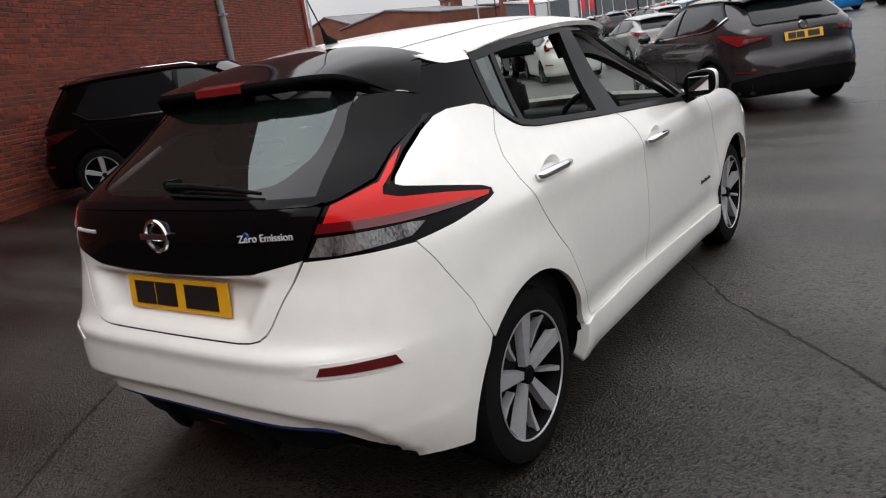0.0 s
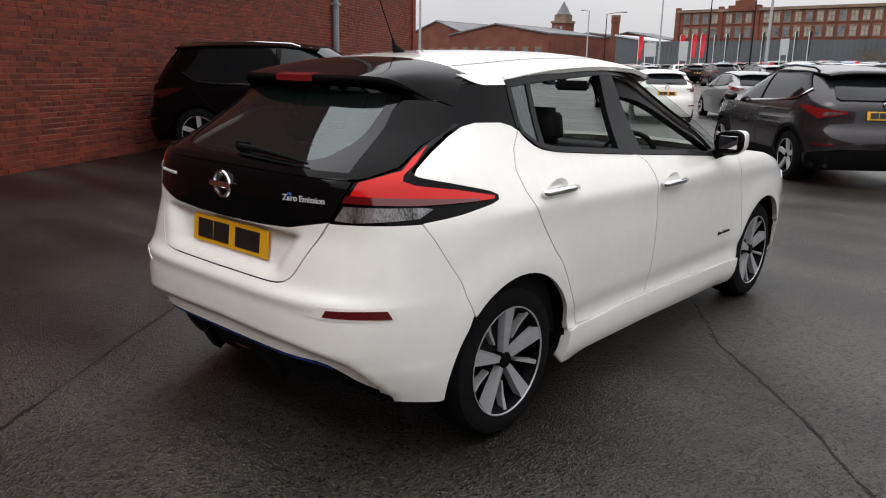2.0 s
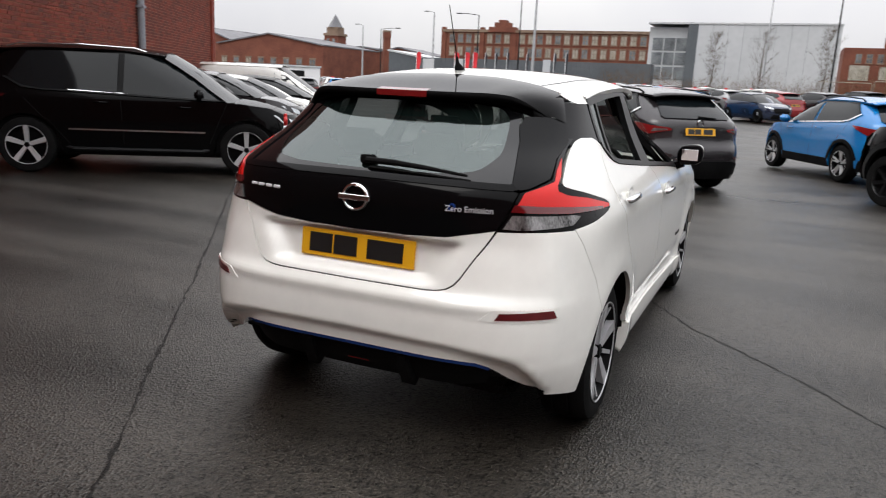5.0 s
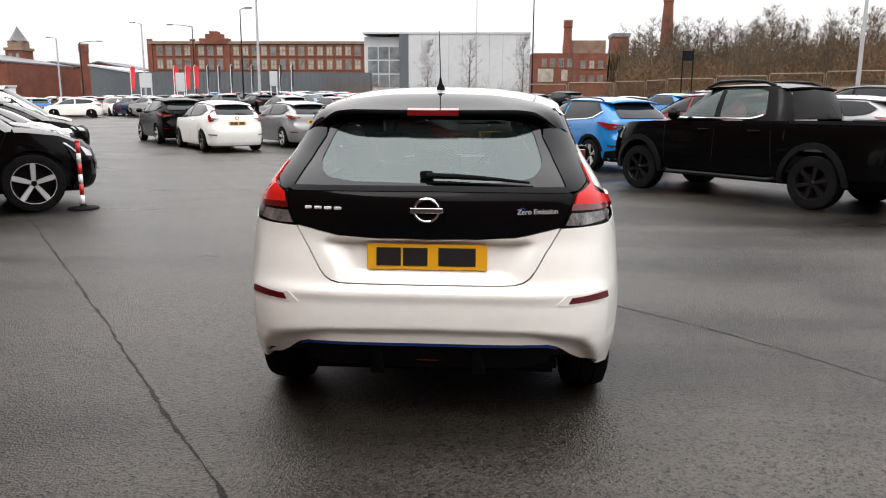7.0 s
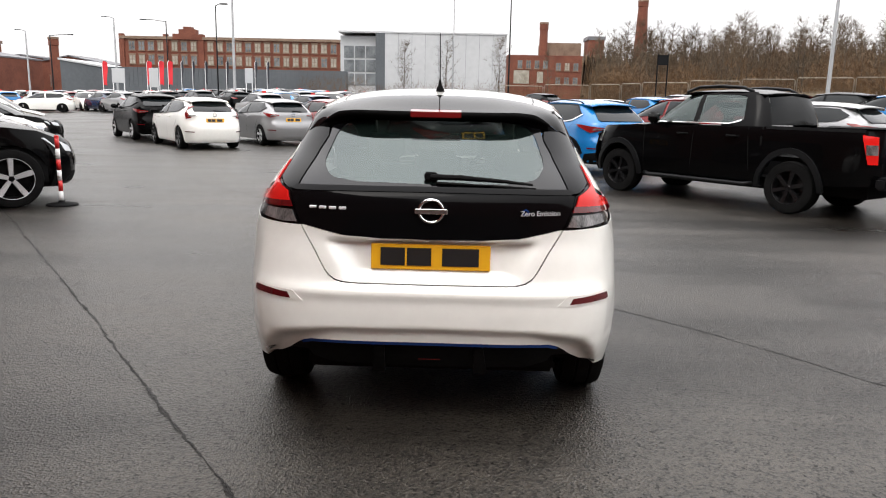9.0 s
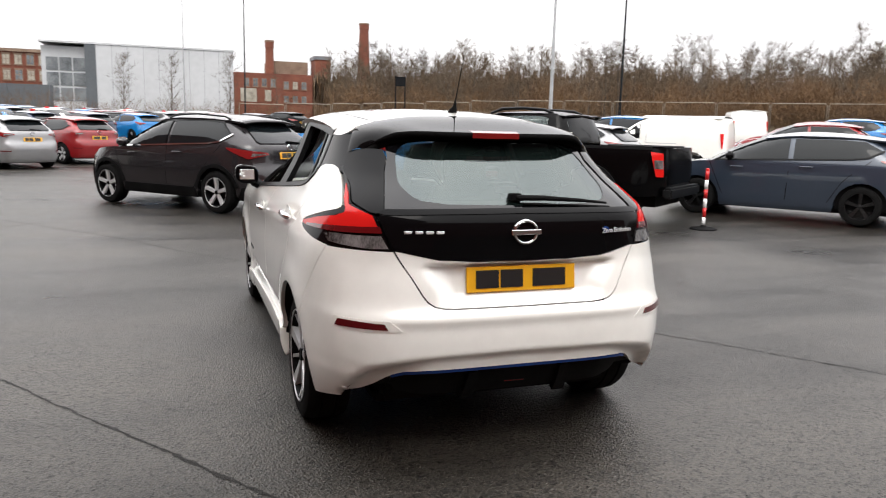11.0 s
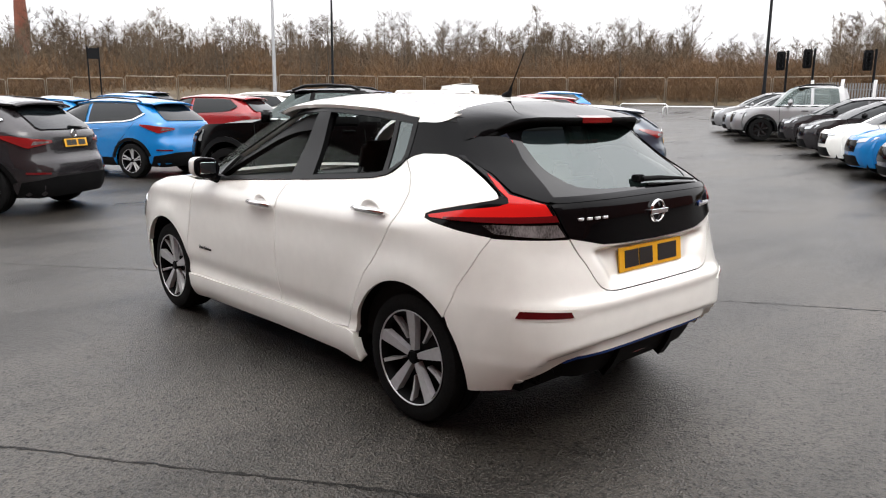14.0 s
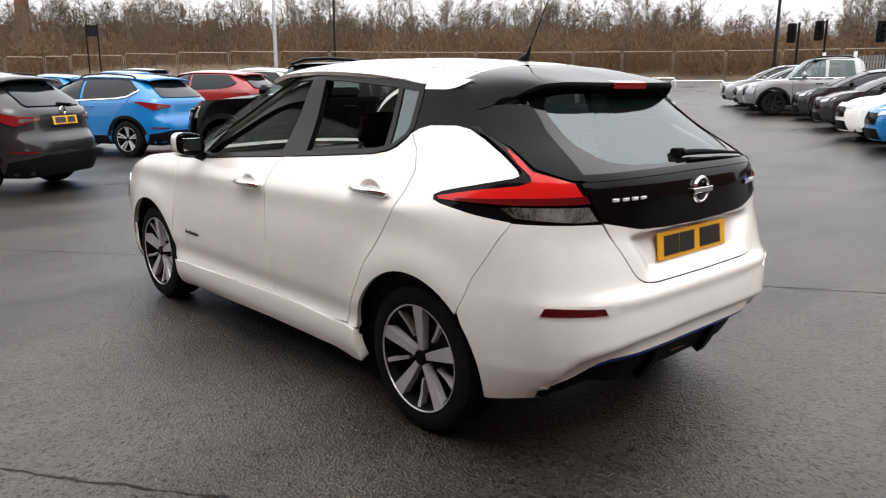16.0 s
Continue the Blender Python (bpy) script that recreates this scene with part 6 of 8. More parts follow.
        panel("headlamp", [(sg * u, v) for u, v in [body.q((nose - 0.45, 0.82)), body.q((nose - 0.5, 0.98)), body.q((nose - 0.25, 0.93)), body.q((nose - 0.2, 0.84))]], body.at, M_HEADLENS, car, 0.1, 0.1, 0.01, 0.01, "", mid)
    half = [(0, 1.16), cabin.q(("x", w * 0.70, 1.16)), cabin.q(("x", w * 0.62, 1.62)), (0, 1.66)]
    panel("rear_window", mirrored(half), cabin.at, M_GLASSK, car, 0.15, 0.15, 0.0, 0.0, "dark cab rear window", mid)
    half = [cabin.q(("x", w * 0.70, 1.13)), cabin.q(("x", w * 0.86, 1.13)), cabin.q((0.65, 1.13)), cabin.q((0.76, 1.66)), cabin.q(("x", w * 0.62, 1.66))]
    for sg in (1, -1):
        panel("cab_corner", [(sg * u, v) for u, v in half], cabin.at, body_paint, car, 0.12, 0.1, 0.0, 0.03, "", mid)

    def roof_fn(u, y):
        t = (y - 0.62) / (sc - 0.74 - 0.62)
        return Vector((u * w * curve([(0, 0.70), (0.3, 0.755), (0.8, 0.74), (1, 0.68)], t), y, curve([(0, 1.67), (0.3, 1.715), (0.8, 1.71), (1, 1.675)], t) + curve([(0, 0.03), (0.4, 0.05), (1, 0.03)], t) * (1 - abs(u) ** 2.6)))

    panel("roof", [(-1, 0.62), (1, 0.62), (1, sc - 0.74), (-1, sc - 0.74)], roof_fn, body_paint, car, 0.2, 0.2, 0, 0.03, "", lambda p: Vector((0, p.y, 0.8)))

    def screen_fn(u, v):
        z = 1.1 + 0.58 * v
        return Vector((u * w * (0.84 - 0.18 * v), curve(cab_front, z) - 0.2 * u * u, z))

    panel("windscreen", [(-1, 0), (1, 0), (1, 1), (-1, 1)], screen_fn, M_GLASSC, car, 0.25, 0.25, 0.004, 0.0, "", mid)

    def bonnet_fn(u, y):
        t = (y - sc + 0.1) / (nose - 0.1 - sc)
        return Vector((u * w * (0.95 - 0.12 * t), y - 0.1 * u * u * t, 1.08 - 0.16 * max(t, 0.0) ** 1.8 + 0.07 * (1 - abs(u) ** 2.2)))

    panel("bonnet", [(-1, sc - 0.1), (1, sc - 0.1), (1, nose - 0.2), (-1, nose - 0.2)], bonnet_fn, body_paint, car, 0.2, 0.2, 0, 0.03, "", lambda p: Vector((0, p.y, 0.3)))

    def nose_fn(u, z):
        return Vector((w * 0.9 * u, nose - 0.02 + (curve(front, z) - nose) - 0.3 * abs(u) ** 2.8, z))

    panel("front_bumper", [(-1, c), (1, c), (1, 0.98), (-1, 0.98)], nose_fn, body_paint, car, 0.2, 0.15, 0, 0.03, "", mid)
    panel("grille", [(-0.5, 0.62), (0.5, 0.62), (0.58, 0.93), (-0.58, 0.93)], nose_fn, M_GLOSSBLACK, car, 0.3, 0.2, 0.01, 0.012, "", mid)
    bm = bmesh.new()
    box(bm, -0.78, 0.78, -1.02, 0.45, 0.72, 0.78)
    part("load_bed", bm, M_TRIM, car)
    bm = bmesh.new()
    box(bm, -0.80, 0.80, -ro - 0.10, -ro + 0.05, 0.46, 0.62)
    bevel_all(bm, 0.03, 2)
    part("rear_bumper", bm, M_SATIN, car)
    bm = bmesh.new()
    box(bm, -0.62, 0.62, -ro + 0.2, nose - 0.4, c - 0.05, c + 0.12)
    box(bm, -0.8, 0.8, 0.8, 2.7, c - 0.02, c + 0.4)
    part("underbody", bm, M_TRIM, car)
    for sx in (0.36, -0.36):
        seat(sx, 1.65, 0.5, car, "cab_seat")
    # the high waist: the sides are stretched upwards above the sills
    for ob in [o for o in car.children_recursive if o.type == "MESH"]:
        dz = ob.matrix_local.translation.z if ob.parent == car else ob.parent.matrix_local.translation.z
        for v in ob.data.vertices:
            v.co.z = curve([(-0.5, -0.5), (0.6, 0.6), (1.14, 1.225), (1.45, 1.50), (1.7, 1.72), (2.2, 2.22)], v.co.z + dz) - dz
    for yy in (0.0, wb):
        for sg in (1, -1):
            wheel(car, sg * (w - 0.145), yy, R, R, 0.24, 0.25, sg, wheels or M_ALLOYB, M_ALLOYB, 6, "single", WHEELS)
    return car


a = 127
x, y = rear_axle(4.8, 6.86, a, 0.9)
build_pickup(P_BLACK, "black double-cab pickup truck with black wheels and flared arches", headed(x, y, a))
build_pickup(P_SILVER, "silver-grey double-cab pickup truck with black wheels in a row", headed(24.25, 6.57, 120), 0.08)

# the row on the far side of the aisle, noses towards the lane
ROW = [(28.0, 9.9, CROSSOVER, P_SILVER, "silver crossover in a row with its nose outward"), (26.0, 8.4, CROSSOVER, P_SILVER, "silver crossover in a row with its nose outward"),
       (22.5, 4.8, HATCH, P_GREY, "dark grey hatchback in a row with its nose outward"), (19.8, 3.1, HATCH, P_GREY, "dark grey hatchback in a row with its nose outward"),
       (17.4, 1.6, HATCH, P_WHITE, "white hatchback in a row with its nose outward"), (15.6, 0.35, HATCH, P_BLUE, "bright blue hatchback in a row with its nose outward"),
       (13.6, -1.0, CROSSOVER, P_NAVY, "dark crossover in a row with its nose outward")]
for x, y, kind, pt, lab in ROW:
    build_car(kind, pt, lab, headed(x, y, 120), 0.09, plate_on=False, group="row by the palisade fence", clad=M_TRIM if kind is CROSSOVER else None)

# ---- brick wall ----
WALL_P, WALL_D = Vector((-8.45, 1.8, 0)), Vector((-0.48, 0.877, 0)).normalized()
WALL_N = Vector((WALL_D.y, -WALL_D.x, 0))  # towards the car park
WALL_END = 18.95
WALL_M = Matrix((( WALL_D.x, WALL_N.x, 0, WALL_P.x), (WALL_D.y, WALL_N.y, 0, WALL_P.y), (0, 0, 1, 0), (0, 0, 0, 1)))
bm = bmesh.new()
box(bm, -16, WALL_END, -0.5, -0.012, -0.1, 9.0)
wall = part("wall_west", bm, M_MORTAR)
wall.matrix_world = WALL_M
tagged(wall, "tall red brick warehouse wall with pale mortar courses", "wall", kind="structure")


def brick_mesh(length):
    bm = bmesh.new()
    box(bm, -length / 2, length / 2, -0.05, 0.0, -0.0295, 0.0295)
    es = [e for e in bm.edges if abs(e.verts[0].co.y) < 1e-6 and abs(e.verts[1].co.y) < 1e-6]
    bmesh.ops.bevel(bm, geom=es, offset=0.005, segments=1, affect="EDGES")
    bmesh.ops.recalc_face_normals(bm, faces=bm.faces[:])
    me = bpy.data.meshes.new("brick")
    bm.to_mesh(me)
    bm.free()
    me.materials.append(M_BRICK)
    return me


BRICKS = (brick_mesh(0.217), brick_mesh(0.106))
rng = random.Random(4)
rest_v, rest_f = [], []
near = 0
for row in range(68):
    z = 0.04 + row * 0.0755
    header = row % 4 == 3
    step = 0.113 if header else 0.224
    s = -15.9 + (0.056 if header else 0.112 * (row % 2))
    while s < WALL_END - 0.1:
        me = BRICKS[1 if header else 0]
        dy, dx = rng.uniform(-0.003, 0.004), rng.uniform(-0.003, 0.003)
        if 0.0 < s < 4.4 and 0.35 < z < 1.9 and near < 300:
            o = new("brick", me)
            o.parent = wall
            o.matrix_local = pose(s + dx, dy, z, rng.uniform(-0.6, 0.6), 0, 0)
            near += 1
        elif s < 9.5 or row % 1 == 0:
            base = len(rest_v)
            hl, hz = (0.053 if header else 0.1085), 0.0295
            rest_v += [(s + dx + sx * hl, (dy if f else -0.03), z + sz * hz) for f in (0, 1) for sx in (-1, 1) for sz in (-1, 1)]
            rest_f += [tuple(base + i for i in q) for q in ((4, 6, 7, 5), (0, 4, 5, 1), (2, 3, 7, 6), (0, 2, 6, 4), (1, 5, 7, 3))]
        s += step
# the plain upper wall, out of view; its assumed height blocks sky over the ground
base = len(rest_v)
rest_v += [(sx, sy, sz) for sy in (-0.03, 0.0) for sx in (-16.0, WALL_END) for sz in (5.15, 9.0)]
rest_f += [tuple(base + i for i in q) for q in ((4, 6, 7, 5), (0, 4, 5, 1), (2, 3, 7, 6), (0, 2, 6, 4), (1, 5, 7, 3))]
me = bpy.data.meshes.new("brickwork")
me.from_pydata(rest_v, [], rest_f)
M_BRICKW = mottle(mat("red_brickwork", (0.2, 0.05, 0.03), 0.85), 2.5, (0.105, 0.0115, 0.004), (0.20, 0.028, 0.0095), 5, 0.6, 90)
nt = M_BRICKW.node_tree
geo = nt.nodes.new("ShaderNodeNewGeometry")
mr = nt.nodes.new("ShaderNodeMapRange")
mr.inputs["To Min"].default_value, mr.inputs["To Max"].default_value = 0.5, 1.3
mm = nt.nodes.new("ShaderNodeMix")
mm.data_type, mm.blend_type = "RGBA", "MULTIPLY"
mm.inputs["Factor"].default_value = 1.0
bs = nt.nodes["Principled BSDF"]
nt.links.new(geo.outputs["Random Per Island"], mr.inputs["Value"])
nt.links.new(bs.inputs["Base Color"].links[0].from_socket, mm.inputs["A"])
nt.links.new(mr.outputs["Result"], mm.inputs["B"])
nt.links.new(mm.outputs["Result"], bs.inputs["Base Color"])
me.materials.append(M_BRICKW)
bw = new("brickwork", me)
bw.parent = wall
tagged(bw, kind="stuff")
# plain wall added behind the camera, never in view, to close off sky and darken reflections
bm = bmesh.new()
box(bm, 2.0, 34.0, -13.6, -13.0, -0.1, 7.0)
box(bm, -9.5, 2.0, -13.6, -13.0, -0.1, 7.0)
ws = part("wall_south", bm, M_BRICKW)
tagged(ws, "plain red brick wall closing the yard", "wall", kind="structure")
# downpipe
bm = bmesh.new()
tube(bm, [(10.72, 0.10, 0.05), (10.72, 0.10, 8.9)], 0.085, 14)
for z in (1.2, 3.0, 4.8):
    box(bm, 10.60, 10.84, 0.0, 0.2, z, z + 0.06)
dp = part("downpipe", bm, M_PIPE)
dp.matrix_world = WALL_M
tagged(dp, "grey vertical downpipe fixed to the brick wall", "downpipe")
# the end pilaster
bm = bmesh.new()
box(bm, WALL_END - 0.35, WALL_END + 0.02, -0.5, 0.06, -0.1, 9.0)
wp = part("wall_pilaster", bm, M_BRICKW)
wp.matrix_world = WALL_M
tagged(wp, "plain red brick pier at the wall's end", "wall", kind="structure")

# joints in the asphalt
seam([(-8.2, 8.6), (-5.4, 5.0), (-3.2, 2.05), (-2.42, 1.02), (-1.68, 0.0), (-1.4, -0.4), (-0.8, -1.2), (0.5, -3.0), (2.2, -5.6)], 0.045)
seam([(-8.6, 3.6), (-5.3, 6.2), (-4.2, 7.05), (-3.2, 7.95), (-1.9, 9.4), (1.5, 12.6)], 0.04)
seam([(-4.8, 9.6), (-2.1, 6.28), (-1.43, 5.2), (-0.62, 4.2), (1.1, 1.65), (1.8, 0.93), (2.2, 0.4), (2.9, -0.58), (3.1, -0.88), (5.4, -4.0)], 0.045)
seam([(4.6, 6.4), (8.2, 1.6), (12.2, -3.6)], 0.04)


# ---- bollards ----
def bollard(x, y, tilt, label):
    b = thing("parking_post", pose(x, y, ground_z(x, y)), label, "bollard", "red and white parking posts")
    bm = bmesh.new()
    ring = revolve(bm, [(0.20, 0.0), (0.205, 0.012), (0.18, 0.026), (0.05, 0.036), (0.036, 0.07)], 28, "Z")
    part("base", bm, M_TRIM, b, "black rubber base", smooth=True)
    n = 6
    for k in range(n):
        bm = bmesh.new()
        z0, z1 = 0.05 + 0.1425 * k, 0.05 + 0.1425 * (k + 1)
        tube(bm, [(0, 0, z0), (0, 0, z1)], 0.028, 16)
        o = part("band", bm, M_WHITEP if k % 2 == 0 else M_REDP, b, "white band" if k % 2 == 0 else "red band", smooth=True)
        o.matrix_local = pose(0, 0, 0, 0, tilt, 0)
    bm = bmesh.new()
    tube(bm, [(0, 0, 0.905), (0, 0, 0.93), (0, 0, 0.94)], [0.030, 0.029, 0.018], 16)
    o = part("cap", bm, M_REDP, b)
    o.matrix_local = pose(0, 0, 0, 0, tilt, 0)
    return b


bollard(-5.28, 6.02, -0.5, "red and white banded parking post on a black base")
bollard(6.2, 5.8, 0, "red and white banded parking post, black base")


# ---- lamp columns, signs, signals ----
def lamp_column(x, y, h, r, material, arms, label, name="street_lamp"):
    b = thing(name, pose(x, y, ground_z(x, y)), label, "street lamp")
    bm = bmesh.new()
    tube(bm, [(0, 0, 0), (0, 0, 1.2), (0, 0, 1.25), (0, 0, h)], [r * 1.25, r * 1.25, r, r * 0.55], 12)
    part("column", bm, material, b, smooth=True)
    for dx, dy in arms:
        bm = bmesh.new()
        tube(bm, [(0, 0, h - 0.05), (dx * 0.6, dy * 0.6, h + 0.12), (dx, dy, h + 0.15)], 0.035, 8)
        part("arm", bm, material, b, smooth=True)
        bm = bmesh.new()
        L = math.hypot(dx, dy)
        box(bm, -0.15, 0.15, L - 0.1, L + 0.65, h + 0.09, h + 0.2)
        bevel_all(bm, 0.05, 2)
        o = part("lamp_head", bm, material, b, "flat grey lamp head")
        o.matrix_local = pose(0, 0, 0, 0, 0, math.degrees(math.atan2(dy, dx)) - 90)
    return b


lamp_column(18.0, 33.8, 10.5, 0.10, M_GALV, [(0.5, 0), (-0.5, 0)], "tall galvanised lamp column with two flat heads")
lamp_column(-19.9, 62.5, 10.4, 0.14, M_GALV, [(0.6, 0.1), (-0.6, -0.1)], "tall galvanised lamp column with two flat heads")
lamp_column(-42.0, 88.0, 9.9, 0.14, M_GALV, [(-0.9, 0.1)], "tall galvanised lamp column with one flat head")
lamp_column(-59.8, 100.0, 9.3, 0.14, M_GALV, [(-0.9, 0.1)], "tall galvanised lamp column with one flat head")
lamp_column(-52.5, 92.7, 8.2, 0.10, M_DARKPOLE, [(2.3, 0.2)], "dark street lamp with a long curved arm")
lamp_column(-34.5, 85.0, 9.2, 0.10, M_DARKPOLE, [(-2.3, -0.2)], "dark street lamp with a long curved arm")
lamp_column(-38.9, 41.1, 9.5, 0.12, M_GALV, [(0.5, 0.2)], "galvanised lamp column near the brick wall")
lamp_column(-22.5, 66.0, 9.0, 0.08, M_DARKPOLE, [(0.5, 0.0)], "thin dark lamp column")
lamp_column(31.9, 48.7, 12.0, 0.11, M_DARKPOLE, [(0.8, 0.2)], "dark painted lamp column by the road")
lamp_column(44.5, 19.2, 12.0, 0.11, M_DARKPOLE, [(0.8, 0.2)], "dark painted lamp column by the road")
lamp_column(-0.8, 66.1, 11.5, 0.06, M_GALV, [(0.4, 0)], "thin pale lamp column")
lamp_column(4.3, 66.0, 11.5, 0.08, M_DARKPOLE, [(0.4, 0)], "thin dark lamp column")


def traffic_signal(x, y, h, face):
    b = thing("traffic_signal", pose(x, y, ground_z(x, y), 0, 0, face), "black traffic signal on a dark pole by the road", "traffic light", "signals at the road")
    bm = bmesh.new()
    tube(bm, [(0, 0, 0), (0, 0, h)], 0.07, 10)
    part("pole", bm, M_DARKPOLE, b)
    bm = bmesh.new()
    box(bm, -0.62, -0.12, -0.08, 0.02, h - 1.15, h - 0.05)
    bevel_all(bm, 0.06, 2)
    part("backboard", bm, M_DARKPOLE, b)
    bm = bmesh.new()
    box(bm, -0.52, -0.22, -0.1, 0.16, h - 1.05, h - 0.15)
    bevel_all(bm, 0.03, 2)
    part("signal_head", bm, M_DARKPOLE, b)
    for k in range(3):
        bm = bmesh.new()
        ring = revolve(bm, [(0.11, -0.1), (0.115, -0.28), (0.105, -0.28), (0.10, -0.1)], 16, "Y")
        o = part("visor", bm, M_DARKPOLE, b)
        o.matrix_local = pose(-0.37, 0, h - 0.3 - 0.3 * k)
    return b


for x, y, h, f in ((42.9, 17.2, 3.6, -60), (43.5, 15.9, 3.7, -60), (42.6, 12.3, 3.6, -60)):
    traffic_signal(x, y, h, f)

b = thing("road_sign", pose(14.3, 50.9, ground_z(14.3, 50.9), 0, 0, -10), "grey rear face of a road sign on two dark posts", "road sign")
for dx in (-0.35, 0.35):
    bm = bmesh.new()
    tube(bm, [(dx, 0, 0), (dx, 0, 4.0)], 0.05, 8)
    part("post", bm, M_DARKPOLE, b)
bm = bmesh.new()
box(bm, -0.36, 0.36, -0.07, -0.05, 3.2, 3.9)
bevel_all(bm, 0.008, 1)
part("sign_plate", bm, M_DARKPOLE, b)


def flag(x, y, material, h, label):
    b = thing("feather_flag", pose(x, y, ground_z(x, y), 0, 0, rng.uniform(-25, 25)), label, "flag", "feather flags along the car rows")
    bm = bmesh.new()
    tube(bm, [(0, 0, 0), (0, 0, h), (0.12, 0, h + 0.2)], [0.03, 0.025, 0.015], 8)
    part("pole", bm, M_WHITEP, b)
    bm = bmesh.new()
    prev = None
    for k in range(11):
        t = k / 10
        wv = 0.06 * math.sin(t * 6)
        z = h + 0.15 - 2.1 * t
        wd = 1.0 if material is M_FLAGR else 0.5
        cs = [bm.verts.new((0.03, 0.0, z)), bm.verts.new((0.25 * wd, 0.05 + wv, z)), bm.verts.new(((0.46 - 0.10 * t) * wd, wv * 1.6, z - 0.1))]
        if prev:
            for i in range(2):
                bm.faces.new((prev[i], prev[i + 1], cs[i + 1], cs[i]))
        prev = cs
    part("cloth", bm, material, b, smooth=True)


for x, y in ((-32.2, 63.8), (-28.8, 65.3), (-27.8, 65.6), (-27.1, 65.9)):
    flag(x, y, M_FLAGR, 4.0, "tall red feather flag on a white pole")
for x, y in ((-26.0, 66.3), (-25.1, 66.7), (-24.0, 67.0), (-22.2, 67.6), (-19.7, 68.4), (-18.6, 68.6)):
    flag(x, y, M_FLAGD, 4.0, "tall dark feather flag on a white pole")
for x, y, w_, h_ in ((-29.0, 59.9, 1.1, 1.2), (-26.4, 60.9, 0.8, 1.6), (-18.9, 63.5, 0.7, 1.3)):
    b = thing("sign_board", pose(x, y, ground_z(x, y)), "white notice board on two posts among the car rows", "sign")
    bm = bmesh.new()
    box(bm, -w_ / 2, w_ / 2, -0.04, 0.04, 3.4 - h_, 3.4)
    bevel_all(bm, 0.02, 1)
    part("board", bm, M_CLAD, b)
    for dx in (-w_ / 2 + 0.08, w_ / 2 - 0.08):
        bm = bmesh.new()
        tube(bm, [(dx, 0, 0), (dx, 0, 3.4 - h_)], 0.04, 6)
        part("post", bm, M_WHITEP, b)


# ---- fences ----
def heras(x0, y0, x1, y1, name="fence_panel"):
    """A mesh site-fence panel of round steel tube."""
    b = thing(name, pose(x0, y0, 0.5 * (ground_z(x0, y0) + ground_z(x1, y1)), 0, 0, math.degrees(math.atan2(y1 - y0, x1 - x0))), "galvanised steel mesh site fence panel by the road", "fence panel", "site fence along the wood")
    L = math.hypot(x1 - x0, y1 - y0) - 0.08
    bm = bmesh.new()
    tube(bm, [(0.04, 0, 0.0), (0.04, 0, 1.9), (0.10, 0, 2.0), (L - 0.1, 0, 2.0), (L, 0, 1.9), (L, 0, 0.0)], 0.03, 8)
    part("frame", bm, M_FENCE, b, smooth=True)
    bm = bmesh.new()
    n = 22
    for k in range(1, n):
        x = 0.04 + (L - 0.04) * k / n
        box(bm, x - 0.0015, x + 0.0015, -0.0015, 0.0015, 0.1, 1.98)
    for z in (0.1, 0.7, 1.3):
        box(bm, 0.04, L, -0.002, 0.002, z - 0.002, z + 0.002)
    tagged(part("wire_mesh", bm, M_FENCE, b), kind="stuff")


FENCE = [(3.0, 56.2), (6.5, 55.9), (10.0, 55.3), (12.2, 54.4), (13.4, 52.9), (16.6, 51.9), (19.9, 50.7), (23.1, 49.2), (26.2, 47.4), (29.2, 45.4), (32.2, 43.3), (35.0, 41.0), (37.6, 38.6), (40.1, 36.0), (42.4, 33.2), (44.4, 30.3), (46.2, 27.2), (47.8, 24.1), (49.2, 20.8), (50.3, 17.4), (51.2, 14.0), (52.0, 10.5), (52.6, 7.0)]
for (x0, y0), (x1, y1) in zip(FENCE, FENCE[1:]):
    heras(x0, y0, x1, y1)

# knee rail at the lane's edge
for k in range(3):
    x0, y0 = 36.2 - 0.42 * k, 24.2 - 3.2 * k
    b = thing("hoop_barrier", pose(x0, y0, ground_z(x0, y0), 0, 0, -83), "low white hoop barrier at the edge of the car park", "barrier", "hoop barriers")
    bm = bmesh.new()
    tube(bm, [(0, 0, -0.05), (0, 0, 0.5), (0.1, 0, 0.6), (2.9, 0, 0.6), (3.0, 0, 0.5), (3.0, 0, -0.05)], 0.035, 8)
    part("hoop", bm, M_WHITEP, b, smooth=True)
# palisade
for k in range(6):
    x0, y0 = 40.8 - 0.45 * k, 14.8 - 1.75 * k
    b = thing("palisade_panel", pose(x0, y0, ground_z(x0, y0), 0, 0, -104), "white steel palisade fence panel", "fence panel", "white palisade fence")
    for j in range(2):
        bm = bmesh.new()
        box(bm, 1.8 * j - 0.06, 1.8 * j + 0.06, -0.06, 0.06, 0, 2.0)
        part("post", bm, M_WHITEP, b)
    for j in range(11):
        bm = bmesh.new()
        box(bm, 0.1 + 0.155 * j, 0.1 + 0.155 * j + 0.06, -0.02, 0.02, 0.1, 1.85)
        part("pale", bm, M_GALV, b)
    for z in (0.4, 1.5):
        bm = bmesh.new()
        box(bm, 0, 1.8, 0.02, 0.06, z, z + 0.05)
        part("rail", bm, M_GALV, b)


